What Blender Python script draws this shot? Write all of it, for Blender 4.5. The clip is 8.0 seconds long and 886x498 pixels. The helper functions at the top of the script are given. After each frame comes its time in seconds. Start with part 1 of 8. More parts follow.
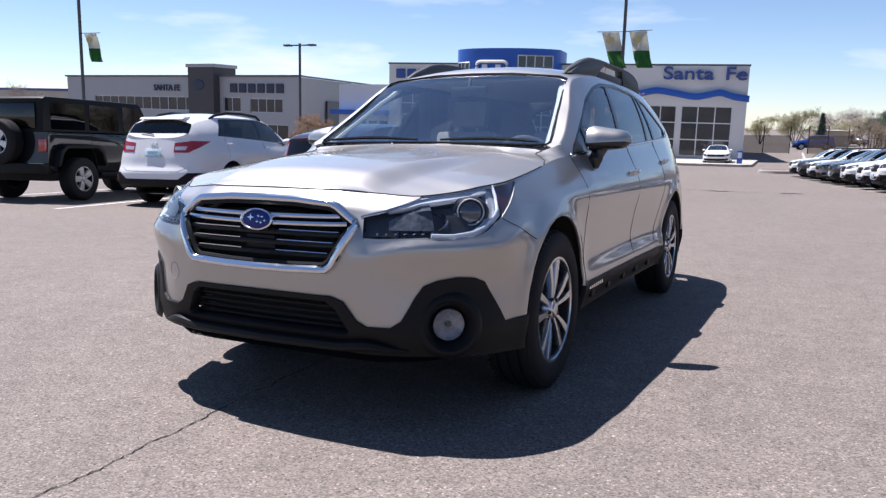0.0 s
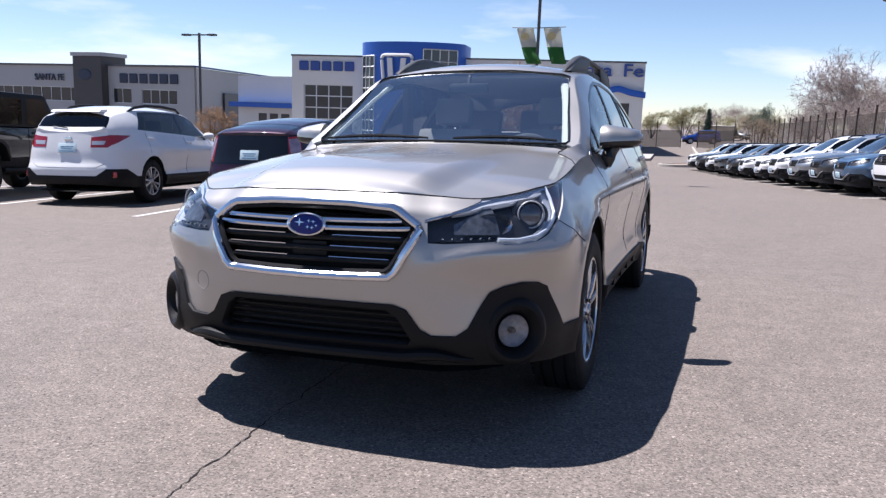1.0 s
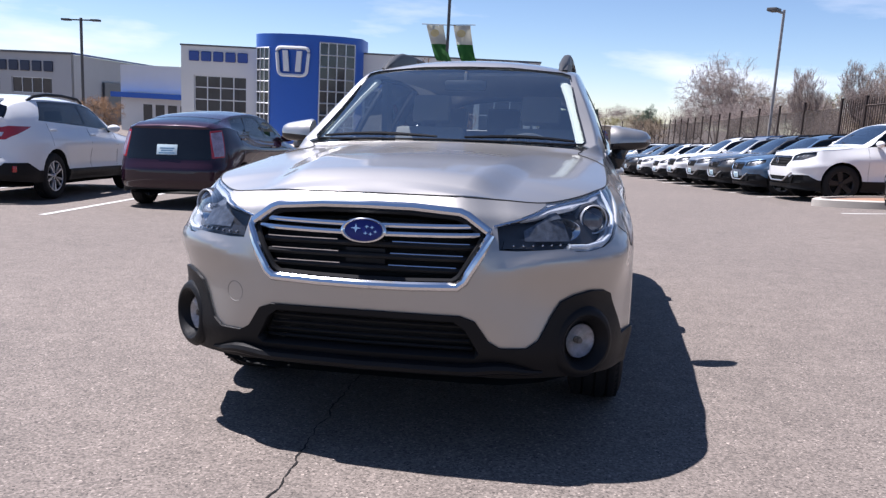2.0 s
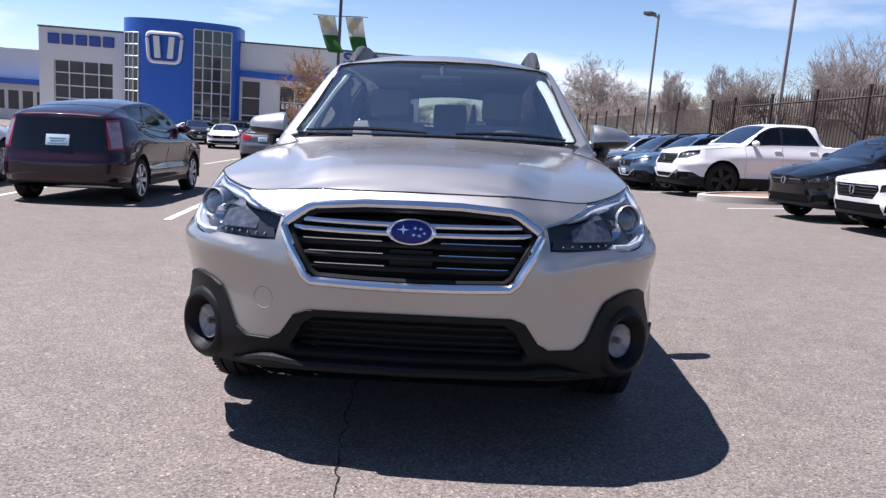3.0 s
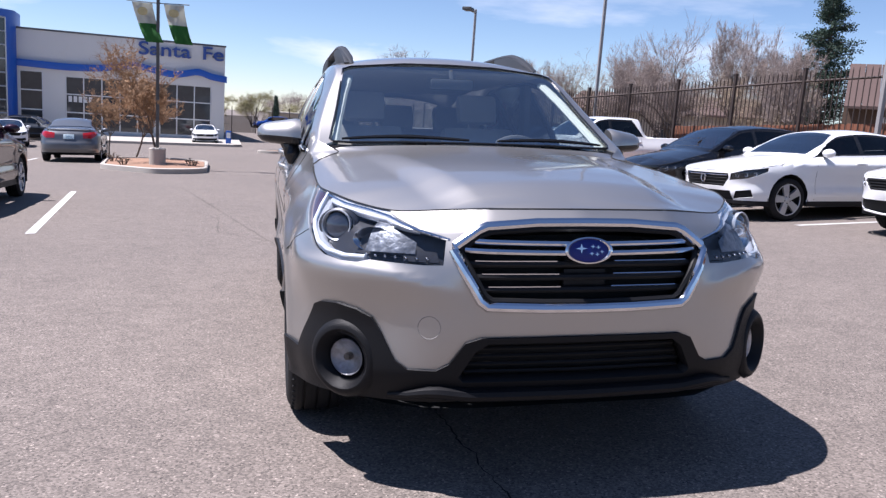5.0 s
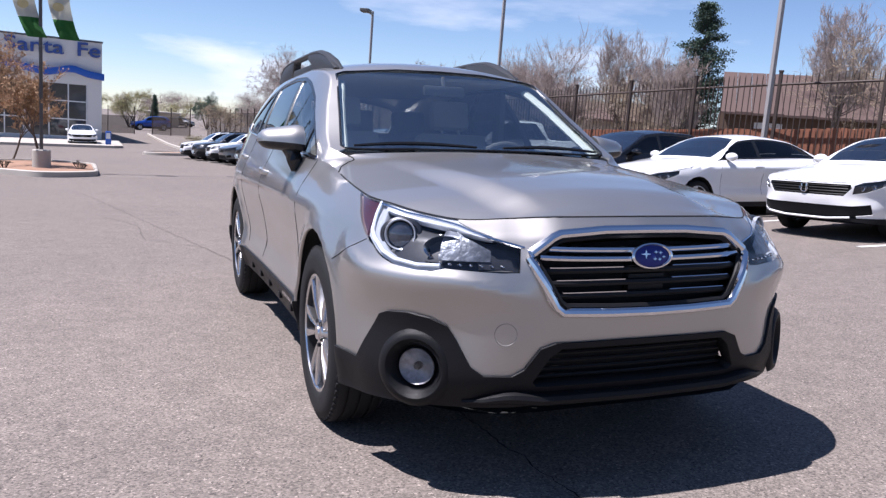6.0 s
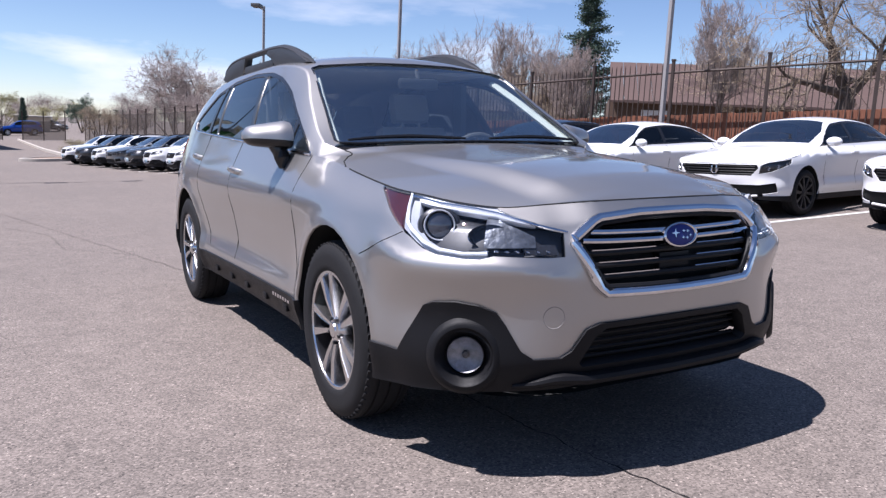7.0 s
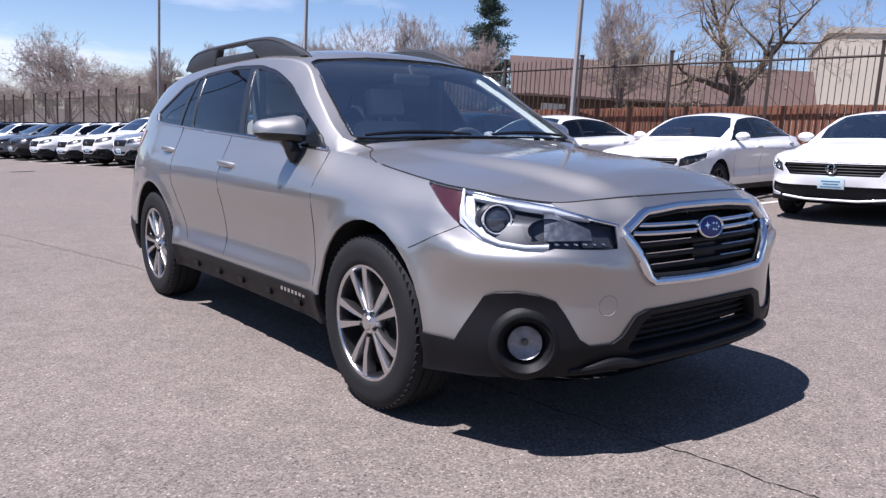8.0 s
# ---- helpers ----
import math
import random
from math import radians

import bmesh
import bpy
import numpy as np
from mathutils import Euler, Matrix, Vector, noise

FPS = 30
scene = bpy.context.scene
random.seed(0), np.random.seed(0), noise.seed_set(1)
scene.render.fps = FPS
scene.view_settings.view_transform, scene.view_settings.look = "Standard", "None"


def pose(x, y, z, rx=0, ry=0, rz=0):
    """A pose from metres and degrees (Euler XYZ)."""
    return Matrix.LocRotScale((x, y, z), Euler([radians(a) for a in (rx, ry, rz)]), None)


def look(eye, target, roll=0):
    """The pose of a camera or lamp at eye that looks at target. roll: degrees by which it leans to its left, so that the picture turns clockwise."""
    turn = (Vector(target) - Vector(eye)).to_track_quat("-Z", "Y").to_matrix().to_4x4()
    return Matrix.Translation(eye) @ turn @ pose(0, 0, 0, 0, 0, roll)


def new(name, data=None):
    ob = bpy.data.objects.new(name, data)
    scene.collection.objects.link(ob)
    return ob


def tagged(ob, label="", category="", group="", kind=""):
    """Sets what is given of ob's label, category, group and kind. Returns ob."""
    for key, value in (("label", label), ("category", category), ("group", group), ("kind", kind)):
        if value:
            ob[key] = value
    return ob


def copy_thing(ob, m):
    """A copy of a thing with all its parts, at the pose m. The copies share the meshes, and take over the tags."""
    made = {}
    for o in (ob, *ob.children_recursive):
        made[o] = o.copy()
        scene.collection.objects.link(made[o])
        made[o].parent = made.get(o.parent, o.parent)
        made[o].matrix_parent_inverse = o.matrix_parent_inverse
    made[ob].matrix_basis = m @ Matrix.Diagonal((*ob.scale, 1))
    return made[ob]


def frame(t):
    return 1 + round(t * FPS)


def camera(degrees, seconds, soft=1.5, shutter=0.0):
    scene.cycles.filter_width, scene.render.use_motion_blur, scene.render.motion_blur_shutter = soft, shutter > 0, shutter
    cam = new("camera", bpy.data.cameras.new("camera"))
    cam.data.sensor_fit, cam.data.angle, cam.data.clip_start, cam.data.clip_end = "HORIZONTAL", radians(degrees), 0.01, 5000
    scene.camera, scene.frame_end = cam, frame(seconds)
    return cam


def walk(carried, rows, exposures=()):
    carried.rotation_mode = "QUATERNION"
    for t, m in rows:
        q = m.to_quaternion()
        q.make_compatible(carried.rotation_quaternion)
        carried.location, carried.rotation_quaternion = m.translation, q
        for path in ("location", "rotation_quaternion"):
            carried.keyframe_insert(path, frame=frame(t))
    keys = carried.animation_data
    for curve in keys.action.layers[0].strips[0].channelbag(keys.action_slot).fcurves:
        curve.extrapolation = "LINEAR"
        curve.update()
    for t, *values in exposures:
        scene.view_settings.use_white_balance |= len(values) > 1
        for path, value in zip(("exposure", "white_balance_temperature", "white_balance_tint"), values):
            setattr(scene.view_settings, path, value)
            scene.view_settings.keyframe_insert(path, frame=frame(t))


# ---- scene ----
# The lot falls gently away behind the car: LOT turns the lot's own frame (x across, y along
# the silver wagon, its front axle above the origin) into the world, where z is plumb.
UP = Vector((0.0330, -0.0370, 1.0)).normalized()
LOT = UP.rotation_difference(Vector((0, 0, 1))).to_matrix().to_4x4()

cam = camera(59.5, 8.0, soft=1.35)
PATH = [
    (0, (1.992, -3.334, 1.079), (1.104, -1.56, 0.824), 0.7),
    (0.5, (1.668, -3.433, 1.099), (0.919, -1.597, 0.836), 1.0),
    (1, (1.399, -3.471, 1.098), (0.749, -1.599, 0.83), 0.8),
    (1.5, (1.08, -3.467, 1.096), (0.556, -1.556, 0.825), 1.1),
    (2.8, (0.301, -3.47, 1.102), (0.176, -1.493, 0.826), 2.3),
    (3, (0.188, -3.45, 1.099), (0.128, -1.471, 0.821), 2.4),
    (3.5, (-0.121, -3.418, 1.118), (-0.043, -1.44, 0.831), 2.0),
    (4, (-0.442, -3.378, 1.127), (-0.236, -1.411, 0.834), 2.2),
    (5.5, (-1.242, -3.139, 1.144), (-0.666, -1.244, 0.87), 1.4),
    (6, (-1.54, -3.072, 1.147), (-0.817, -1.227, 0.876), 1.8),
    (6.5, (-1.766, -2.99, 1.131), (-0.918, -1.199, 0.863), 1.7),
    (7, (-1.988, -2.886, 1.125), (-1.018, -1.159, 0.845), 0.0),
    (7.5, (-2.238, -2.78, 1.132), (-1.157, -1.123, 0.837), 0.4),
    (8, (-2.514, -2.659, 1.148), (-1.315, -1.087, 0.845), 0.5),
]
walk(cam, [(t, LOT @ look(eye, target, roll)) for t, eye, target, roll in PATH],
     exposures=[(0.0, 0.99, 6080, 16.0), (3.6, 1.04, 6020, 17.5), (8.0, 0.93, 5960, 19.0)])

# ---- light ----
TO_SUN = (LOT.to_3x3() @ Vector((-0.44, 0.055, 1.0))).normalized()
world = bpy.data.worlds.new("sky")
scene.world = world
world.use_nodes = True
wt = world.node_tree
sky = wt.nodes.new("ShaderNodeTexSky")
sky.sky_type, sky.sun_disc = "NISHITA", False
sky.sun_elevation = math.asin(TO_SUN.z)
sky.sun_rotation = math.atan2(TO_SUN.x, TO_SUN.y)
sky.altitude, sky.air_density, sky.dust_density, sky.ozone_density = 2100, 1.0, 0.02, 2.0
# thin fair-weather cloud, thicker towards the horizon all round
where, spread, cloud, soft_edge, low, amount, mix = (wt.nodes.new(k) for k in (
    "ShaderNodeTexCoord", "ShaderNodeMapping", "ShaderNodeTexNoise", "ShaderNodeMapRange", "ShaderNodeMapRange", "ShaderNodeMath", "ShaderNodeMix"))
split = wt.nodes.new("ShaderNodeSeparateXYZ")
spread.inputs["Scale"].default_value = (1.0, 1.0, 4.5)
spread.inputs["Location"].default_value = (0.35, 0.1, 0.0)
cloud.inputs["Scale"].default_value, cloud.inputs["Detail"].default_value, cloud.inputs["Roughness"].default_value = 2.6, 7, 0.55
soft_edge.inputs["From Min"].default_value, soft_edge.inputs["From Max"].default_value = 0.53, 0.69
low.inputs["From Min"].default_value, low.inputs["From Max"].default_value = 0.24, 0.05
amount.operation, mix.data_type = "MULTIPLY", "RGBA"
mix.inputs["B"].default_value = (8.6, 8.8, 9.2, 1)
for a, b in ((where.outputs["Generated"], spread.inputs["Vector"]), (spread.outputs["Vector"], cloud.inputs["Vector"]), (where.outputs["Generated"], split.inputs["Vector"]),
             (cloud.outputs["Fac"], soft_edge.inputs["Value"]), (split.outputs["Z"], low.inputs["Value"]), (soft_edge.outputs["Result"], amount.inputs[0]),
             (low.outputs["Result"], amount.inputs[1]), (amount.outputs[0], mix.inputs["Factor"]), (sky.outputs["Color"], mix.inputs["A"]),
             (mix.outputs["Result"], wt.nodes["Background"].inputs["Color"])):
    wt.links.new(a, b)
wt.nodes["Background"].inputs["Strength"].default_value = 0.066
sun = new("sun", bpy.data.lights.new("sun", "SUN"))
sun.data.energy, sun.data.angle, sun.data.color = 5.0, radians(0.53), (1.0, 0.95, 0.89)
sun.matrix_world = look(TO_SUN * 50, (0, 0, 0))
# ---- smooth curves and car skins, in metres in a car's own frame (front axle at y = 0) ----
def curve(xs, ys):
    """A smooth function through the given points (Hermite, slopes limited)."""
    n = len(xs)
    d = [(ys[i + 1] - ys[i]) / (xs[i + 1] - xs[i]) for i in range(n - 1)]
    m = [d[0]] + [0.0 if d[i - 1] * d[i] <= 0 else
                  2 * d[i - 1] * d[i] / (d[i - 1] + d[i]) for i in range(1, n - 1)] + [d[-1]]

    def f(x):
        if x <= xs[0]:
            return ys[0]
        if x >= xs[-1]:
            return ys[-1]
        lo, hi = 0, n - 1
        while hi - lo > 1:
            k = (lo + hi) // 2
            lo, hi = (k, hi) if xs[k] <= x else (lo, k)
        h = xs[hi] - xs[lo]
        u = (x - xs[lo]) / h
        return (ys[lo] * (1 + 2 * u) * (1 - u) ** 2 + m[lo] * h * u * (1 - u) ** 2
                + ys[hi] * u * u * (3 - 2 * u) + m[hi] * h * u * u * (u - 1))
    return f


def ease(u):
    u = min(1.0, max(0.0, u))
    return u * u * (3 - 2 * u)


LEVELS = (0.30, 0.42, 0.55, 0.70, 0.85)


class Skin:
    """A car's skin: a lower wall that runs round the car along its outline, and an upper
    sheet (hood, glass, roof, tail) from the wall's top edge to the centre line."""

    def __init__(self, stations, rail, crown, cowl, crease=0.0, flares=(), ledge=0.0):
        self.arc = [0.0]
        for a, b in zip(stations, stations[1:]):
            self.arc.append(self.arc[-1] + math.hypot(b[0] - a[0], b[1] - a[1]))
        self.length = self.arc[-1]
        self.ox, self.oy = (curve(self.arc, [s[k] for s in stations]) for k in (0, 1))
        self.low, self.top = (curve(self.arc, [s[k] for s in stations]) for k in (2, 3))
        self.inset = [curve(self.arc, [s[4][k] for s in stations]) for k in range(6)]
        ys, xs, zs = zip(*rail)
        self.rail_x, self.rail_z = curve(ys, xs), curve(ys, zs)
        self.crown = curve(*zip(*crown))
        self.cowl, self.crease, self.flares, self.ledge = cowl, crease, flares, ledge
        self.nose = self.oy(0.0) + self.inset[5](0.0)
        self.tail = self.oy(self.length) - self.inset[5](self.length)
        self.columns, self.edges = {}, {}

    def wall(self, s, z):
        s = min(self.length, max(0.0, s))
        key = round(s, 5)
        if key not in self.columns:
            a, b = max(0.0, s - 0.03), min(self.length, s + 0.03)
            tx, ty = self.ox(b) - self.ox(a), self.oy(b) - self.oy(a)
            n = math.hypot(tx, ty)
            nx, ny = ty / n, -tx / n
            if s < 1e-4 or s > self.length - 1e-4:
                nx = 0.0
            f = curve((*LEVELS, max(self.top(s), 0.87)), [g(s) for g in self.inset])
            self.columns[key] = (self.ox(s), self.oy(s), nx, ny, f)
        x, y, nx, ny, f = self.columns[key]
        d = f(z)
        for fy, fz, fr, swell in self.flares:
            if abs(y - fy) < fr + 0.2:
                r = math.hypot(y - fy, z - fz) - fr
                d -= swell * (math.exp(-(r / 0.055) ** 2) if r > 0 else 1.0)
        if self.ledge and 0.35 < s < 1.30:
            h = z - (0.725 - 0.05 * ease((0.7 - s) / 0.3) + 0.06 * ease((s - 0.95) / 0.3))
            d -= self.ledge * ease((s - 0.35) / 0.2) * ease((1.30 - s) / 0.25) * math.exp(-(h / (0.024 if h > 0 else 0.055)) ** 2)
        return Vector((max(0.0, x - nx * d), y - ny * d, z))

    def upper(self, s, v):
        s, v = min(self.length, max(0.0, s)), min(1.0, max(0.0, v))
        key = round(s, 5)
        if key not in self.edges:
            e = self.wall(s, self.top(s))
            if s < 1.7:
                far = self.wall(1.7, self.top(1.7)).y
                yc = max(self.nose + (far - self.nose) * (s / 1.7) ** (1.7 / (far - self.nose)), e.y + 0.02 * s * max(0.0, 1 - s / 0.5))
            elif s > self.length - 0.9:
                yc = self.tail - (self.tail - e.y) * ((self.length - s) / 0.9) ** 0.5
            else:
                yc = e.y
            rx = min(self.rail_x(yc), e.x)
            self.edges[key] = (e, yc, rx, self.rail_z(yc), self.crown(yc))
        e, yc, rx, rz, zc = self.edges[key]
        # over the hood: one gentle crown from edge to edge
        hx = e.x * (1 - v)
        hz = e.z + (zc - e.z) * (1 - (1 - v) ** 2.2)
        if self.crease:
            edge = 0.40 + 0.17 * (yc - self.nose) / (self.cowl - self.nose)
            hz += self.crease * ease((edge - hx) / 0.15 + 0.25) * ease((yc - self.nose) / 0.25) * ease((self.cowl - yc) / 0.85)
        w = ease((e.y - self.cowl + 0.13) / 0.19)
        x, z = hx, hz
        if w > 0:
            if v < 0.38:
                u = v / 0.38
                bow = 0.07 * u * (1 - u) * min(1, max(0, (rz - e.z) / 0.3))
                gx, gz = e.x + (rx - e.x) * u + bow, e.z + (rz - e.z) * u
            else:
                u = (v - 0.38) / 0.62
                gx = rx * (1 - u)
                gz = rz + (zc - rz) * (1 - (1 - u) ** 2.3)
            x, z = hx + (gx - hx) * w, hz + (gz - hz) * w
        return Vector((max(0.0, x), e.y + (yc - e.y) * (1 - (1 - v) ** 1.5), z))

    def s_front(self, x):
        """Along the outline's front, where its half width is x."""
        lo, hi = 0.0, 1.2
        for _ in range(40):
            m = (lo + hi) / 2
            lo, hi = (m, hi) if self.ox(m) < x else (lo, m)
        return lo

    def s_side(self, y):
        """Along the outline's side, where it passes y."""
        lo, hi = 0.3, self.length - 0.1
        for _ in range(40):
            m = (lo + hi) / 2
            lo, hi = (m, hi) if self.oy(m) < y else (lo, m)
        return lo

    def s_mid(self, y):
        """Where along the outline the cross line meets the centre line at y, near the tail."""
        lo, hi = self.length - 1.4, self.length
        for _ in range(40):
            m = (lo + hi) / 2
            lo, hi = (m, hi) if self.upper(m, 1.0).y < y else (lo, m)
        return lo

    def on_side(self, y, z):
        """The upper sheet's (s, v) at a place y, z of the side glass."""
        s = self.s_side(y)
        lo, hi = 0.0, 0.5
        for _ in range(40):
            m = (lo + hi) / 2
            p = self.upper(s, m)
            lo, hi = (m, hi) if p.z < z else (lo, m)
        return s, lo

    def on_top(self, x, y):
        """The upper sheet's (s, v) at a place x, y of the windscreen or roof."""
        s, v = self.s_side(y), 0.9
        for _ in range(12):
            lo, hi = 0.0, 1.0
            for _ in range(30):
                m = (lo + hi) / 2
                lo, hi = (m, hi) if self.upper(s, m).x > x else (lo, m)
            v = lo
            s += 0.8 * (y - self.upper(s, v).y)
        return s, v


# half outline from nose to tail: x, y, bottom, top edge, and how far the skin lies inside
# the outline at the LEVELS and at its top edge
WAGON_ROWS = (
    (0.00, -1.000, 0.32, 0.925, (0.070, 0.032, 0.010, 0.000, 0.035, 0.100)),
    (0.30, -0.985, 0.32, 0.922, (0.070, 0.030, 0.006, 0.000, 0.037, 0.105)),
    (0.48, -0.945, 0.31, 0.912, (0.055, 0.012, 0.006, 0.004, 0.060, 0.132)),
    (0.645, -0.868, 0.31, 0.902, (0.038, 0.004, 0.012, -0.006, 0.060, 0.137)),
    (0.772, -0.748, 0.30, 0.912, (0.026, 0.000, 0.012, -0.010, 0.058, 0.144)),
    (0.860, -0.588, 0.29, 0.934, (0.02, 0.00, 0.010, -0.010, 0.050, 0.128)),
    (0.900, -0.385, 0.28, 0.955, (0.02, 0.00, 0.00, 0.002, 0.045, 0.106)),
    (0.907, -0.100, 0.28, 0.990, (0.02, 0.00, 0.00, -0.004, 0.024, 0.112)),
    (0.905, 0.300, 0.28, 1.042, (0.03, 0.004, 0.012, 0.012, 0.010, 0.125)),
    (0.908, 0.600, 0.28, 1.064, (0.05, 0.016, 0.040, 0.026, 0.002, 0.098)),
    (0.912, 1.500, 0.28, 1.110, (0.06, 0.020, 0.050, 0.030, 0.000, 0.098)),
    (0.915, 2.200, 0.28, 1.144, (0.05, 0.012, 0.036, 0.018, -0.002, 0.113)),
    (0.912, 2.750, 0.28, 1.170, (0.02, 0.00, 0.010, 0.006, 0.004, 0.120)),
    (0.888, 3.200, 0.28, 1.190, (0.02, 0.00, 0.00, 0.004, 0.020, 0.130)),
    (0.835, 3.500, 0.30, 1.180, (0.03, 0.00, 0.00, 0.020, 0.040, 0.140)),
    (0.690, 3.720, 0.32, 1.165, (0.06, 0.00, 0.00, 0.050, 0.080, 0.160)),
    (0.350, 3.805, 0.34, 1.150, (0.06, 0.00, 0.00, 0.060, 0.090, 0.170)),
    (0.000, 3.820, 0.34, 1.150, (0.06, 0.00, 0.00, 0.060, 0.090, 0.170)),
)
WAGON = Skin(WAGON_ROWS, (
    (0.16, 0.765, 1.036), (0.36, 0.757, 1.086), (0.50, 0.745, 1.146), (0.74, 0.694, 1.294), (1.05, 0.615, 1.490),
    (1.27, 0.615, 1.526), (1.60, 0.612, 1.545), (2.30, 0.606, 1.540), (2.80, 0.60, 1.515), (3.20, 0.59, 1.460),
    (3.40, 0.58, 1.405), (3.55, 0.575, 1.280), (3.65, 0.55, 1.152),
), (
    (-0.90, 0.925), (-0.80, 0.949), (-0.50, 0.990), (0.0, 1.055), (0.26, 1.094), (0.37, 1.114), (0.68, 1.322),
    (1.02, 1.533), (1.15, 1.575), (1.40, 1.606), (1.80, 1.626), (2.30, 1.622), (2.80, 1.596), (3.20, 1.548),
    (3.38, 1.520), (3.48, 1.400), (3.58, 1.240), (3.65, 1.150),
), 0.37, 0.034, ((-0.02, 0.385, 0.41, 0.014), (2.722, 0.385, 0.41, 0.014)), 0.011)
# ---- materials ----
def material(name, colour, rough=0.6, metal=0.0, vary=0.12, scale=6.0, fine=60.0, bump=0.0, rough_vary=0.0,
             coat=0.0, spec=0.5, per_object=0.0, flake=0.0):
    """A surface whose colour wanders at two scales, with fine relief."""
    m = bpy.data.materials.new(name)
    m.use_nodes = True
    nt = m.node_tree
    b = nt.nodes["Principled BSDF"]
    b.inputs["Roughness"].default_value = rough
    b.inputs["Metallic"].default_value = metal
    b.inputs["Specular IOR Level"].default_value = spec
    b.inputs["Coat Weight"].default_value = coat
    b.inputs["Coat Roughness"].default_value = 0.03
    co = nt.nodes.new("ShaderNodeTexCoord")
    big, small = nt.nodes.new("ShaderNodeTexNoise"), nt.nodes.new("ShaderNodeTexNoise")
    big.inputs["Scale"].default_value, small.inputs["Scale"].default_value = scale, fine
    big.inputs["Detail"].default_value, small.inputs["Detail"].default_value = 4, 3
    for n in (big, small):
        nt.links.new(co.outputs["Object"], n.inputs["Vector"])
    add = nt.nodes.new("ShaderNodeMath")
    add.operation = "ADD"
    nt.links.new(big.outputs["Fac"], add.inputs[0])
    nt.links.new(small.outputs["Fac"], add.inputs[1])
    last = add.outputs[0]
    if per_object:
        info = nt.nodes.new("ShaderNodeObjectInfo")
        mul = nt.nodes.new("ShaderNodeMath")
        mul.operation = "MULTIPLY_ADD"
        mul.inputs[1].default_value = per_object / max(vary, 0.01)
        nt.links.new(info.outputs["Random"], mul.inputs[0])
        nt.links.new(last, mul.inputs[2])
        last = mul.outputs[0]
    ramp = nt.nodes.new("ShaderNodeMapRange")
    ramp.inputs["From Min"].default_value, ramp.inputs["From Max"].default_value = 0.5, 1.5 + (per_object / max(vary, 0.01))
    ramp.inputs["To Min"].default_value, ramp.inputs["To Max"].default_value = 1 - vary, 1 + vary
    nt.links.new(last, ramp.inputs["Value"])
    tint = nt.nodes.new("ShaderNodeVectorMath")
    tint.operation = "SCALE"
    tint.inputs[0].default_value = colour
    nt.links.new(ramp.outputs["Result"], tint.inputs["Scale"])
    nt.links.new(tint.outputs["Vector"], b.inputs["Base Color"])
    if rough_vary:
        rr = nt.nodes.new("ShaderNodeMapRange")
        rr.inputs["To Min"].default_value, rr.inputs["To Max"].default_value = rough - rough_vary, rough + rough_vary
        nt.links.new(big.outputs["Fac"], rr.inputs["Value"])
        nt.links.new(rr.outputs["Result"], b.inputs["Roughness"])
    if bump:
        bp = nt.nodes.new("ShaderNodeBump")
        bp.inputs["Strength"].default_value, bp.inputs["Distance"].default_value = 1.0, bump
        nt.links.new(small.outputs["Fac"], bp.inputs["Height"])
        nt.links.new(bp.outputs["Normal"], b.inputs["Normal"])
    return m


def glass(name, tint, gloss=1.0, ior=1.62):
    """A thin pane: what lies behind shows through its tint, and it mirrors more at a slant."""
    m = bpy.data.materials.new(name)
    m.use_nodes = True
    nt = m.node_tree
    nt.nodes.remove(nt.nodes["Principled BSDF"])
    clear, shine, mix, edge, power, fres = (nt.nodes.new(k) for k in ("ShaderNodeBsdfTransparent", "ShaderNodeBsdfGlossy", "ShaderNodeMixShader",
                                                                       "ShaderNodeLayerWeight", "ShaderNodeMath", "ShaderNodeMapRange"))
    clear.inputs["Color"].default_value = (*tint, 1)
    shine.inputs["Roughness"].default_value = 0.02
    shine.inputs["Color"].default_value = (gloss, gloss, gloss, 1)
    # the same mirror from inside as from outside
    edge.inputs["Blend"].default_value = 0.5
    power.operation = "POWER"
    power.inputs[1].default_value = 5.0
    fres.inputs["To Min"].default_value = ((ior - 1) / (ior + 1)) ** 2
    nt.links.new(edge.outputs["Facing"], power.inputs[0])
    nt.links.new(power.outputs[0], fres.inputs["Value"])
    nt.links.new(fres.outputs[0], mix.inputs[0])
    nt.links.new(clear.outputs[0], mix.inputs[1])
    nt.links.new(shine.outputs[0], mix.inputs[2])
    nt.links.new(mix.outputs[0], nt.nodes["Material Output"].inputs["Surface"])
    return m


def car_paint(name, colour, metal=0.0, rough=0.4):
    return material(name, colour, rough, metal, vary=0.03, scale=2.5, fine=900.0, coat=1.0, spec=0.5 if metal > 0.4 else 0.05)


def flake_paint(name, colour, metal, tight, wide, share):
    """Metallic paint: a tight and a wide lobe of flakes under one clear coat."""
    m = car_paint(name, colour, metal, tight)
    nt = m.node_tree
    a = nt.nodes["Principled BSDF"]
    a.inputs["Coat Roughness"].default_value = 0.07
    b, mix = nt.nodes.new("ShaderNodeBsdfPrincipled"), nt.nodes.new("ShaderNodeMixShader")
    b.inputs["Metallic"].default_value, b.inputs["Roughness"].default_value = metal, wide
    b.inputs["Coat Weight"].default_value, b.inputs["Coat Roughness"].default_value = 1.0, 0.07
    nt.links.new(a.inputs["Base Color"].links[0].from_socket, b.inputs["Base Color"])
    mix.inputs[0].default_value = share
    nt.links.new(a.outputs[0], mix.inputs[1])
    nt.links.new(b.outputs[0], mix.inputs[2])
    nt.links.new(mix.outputs[0], nt.nodes["Material Output"].inputs["Surface"])
    return m


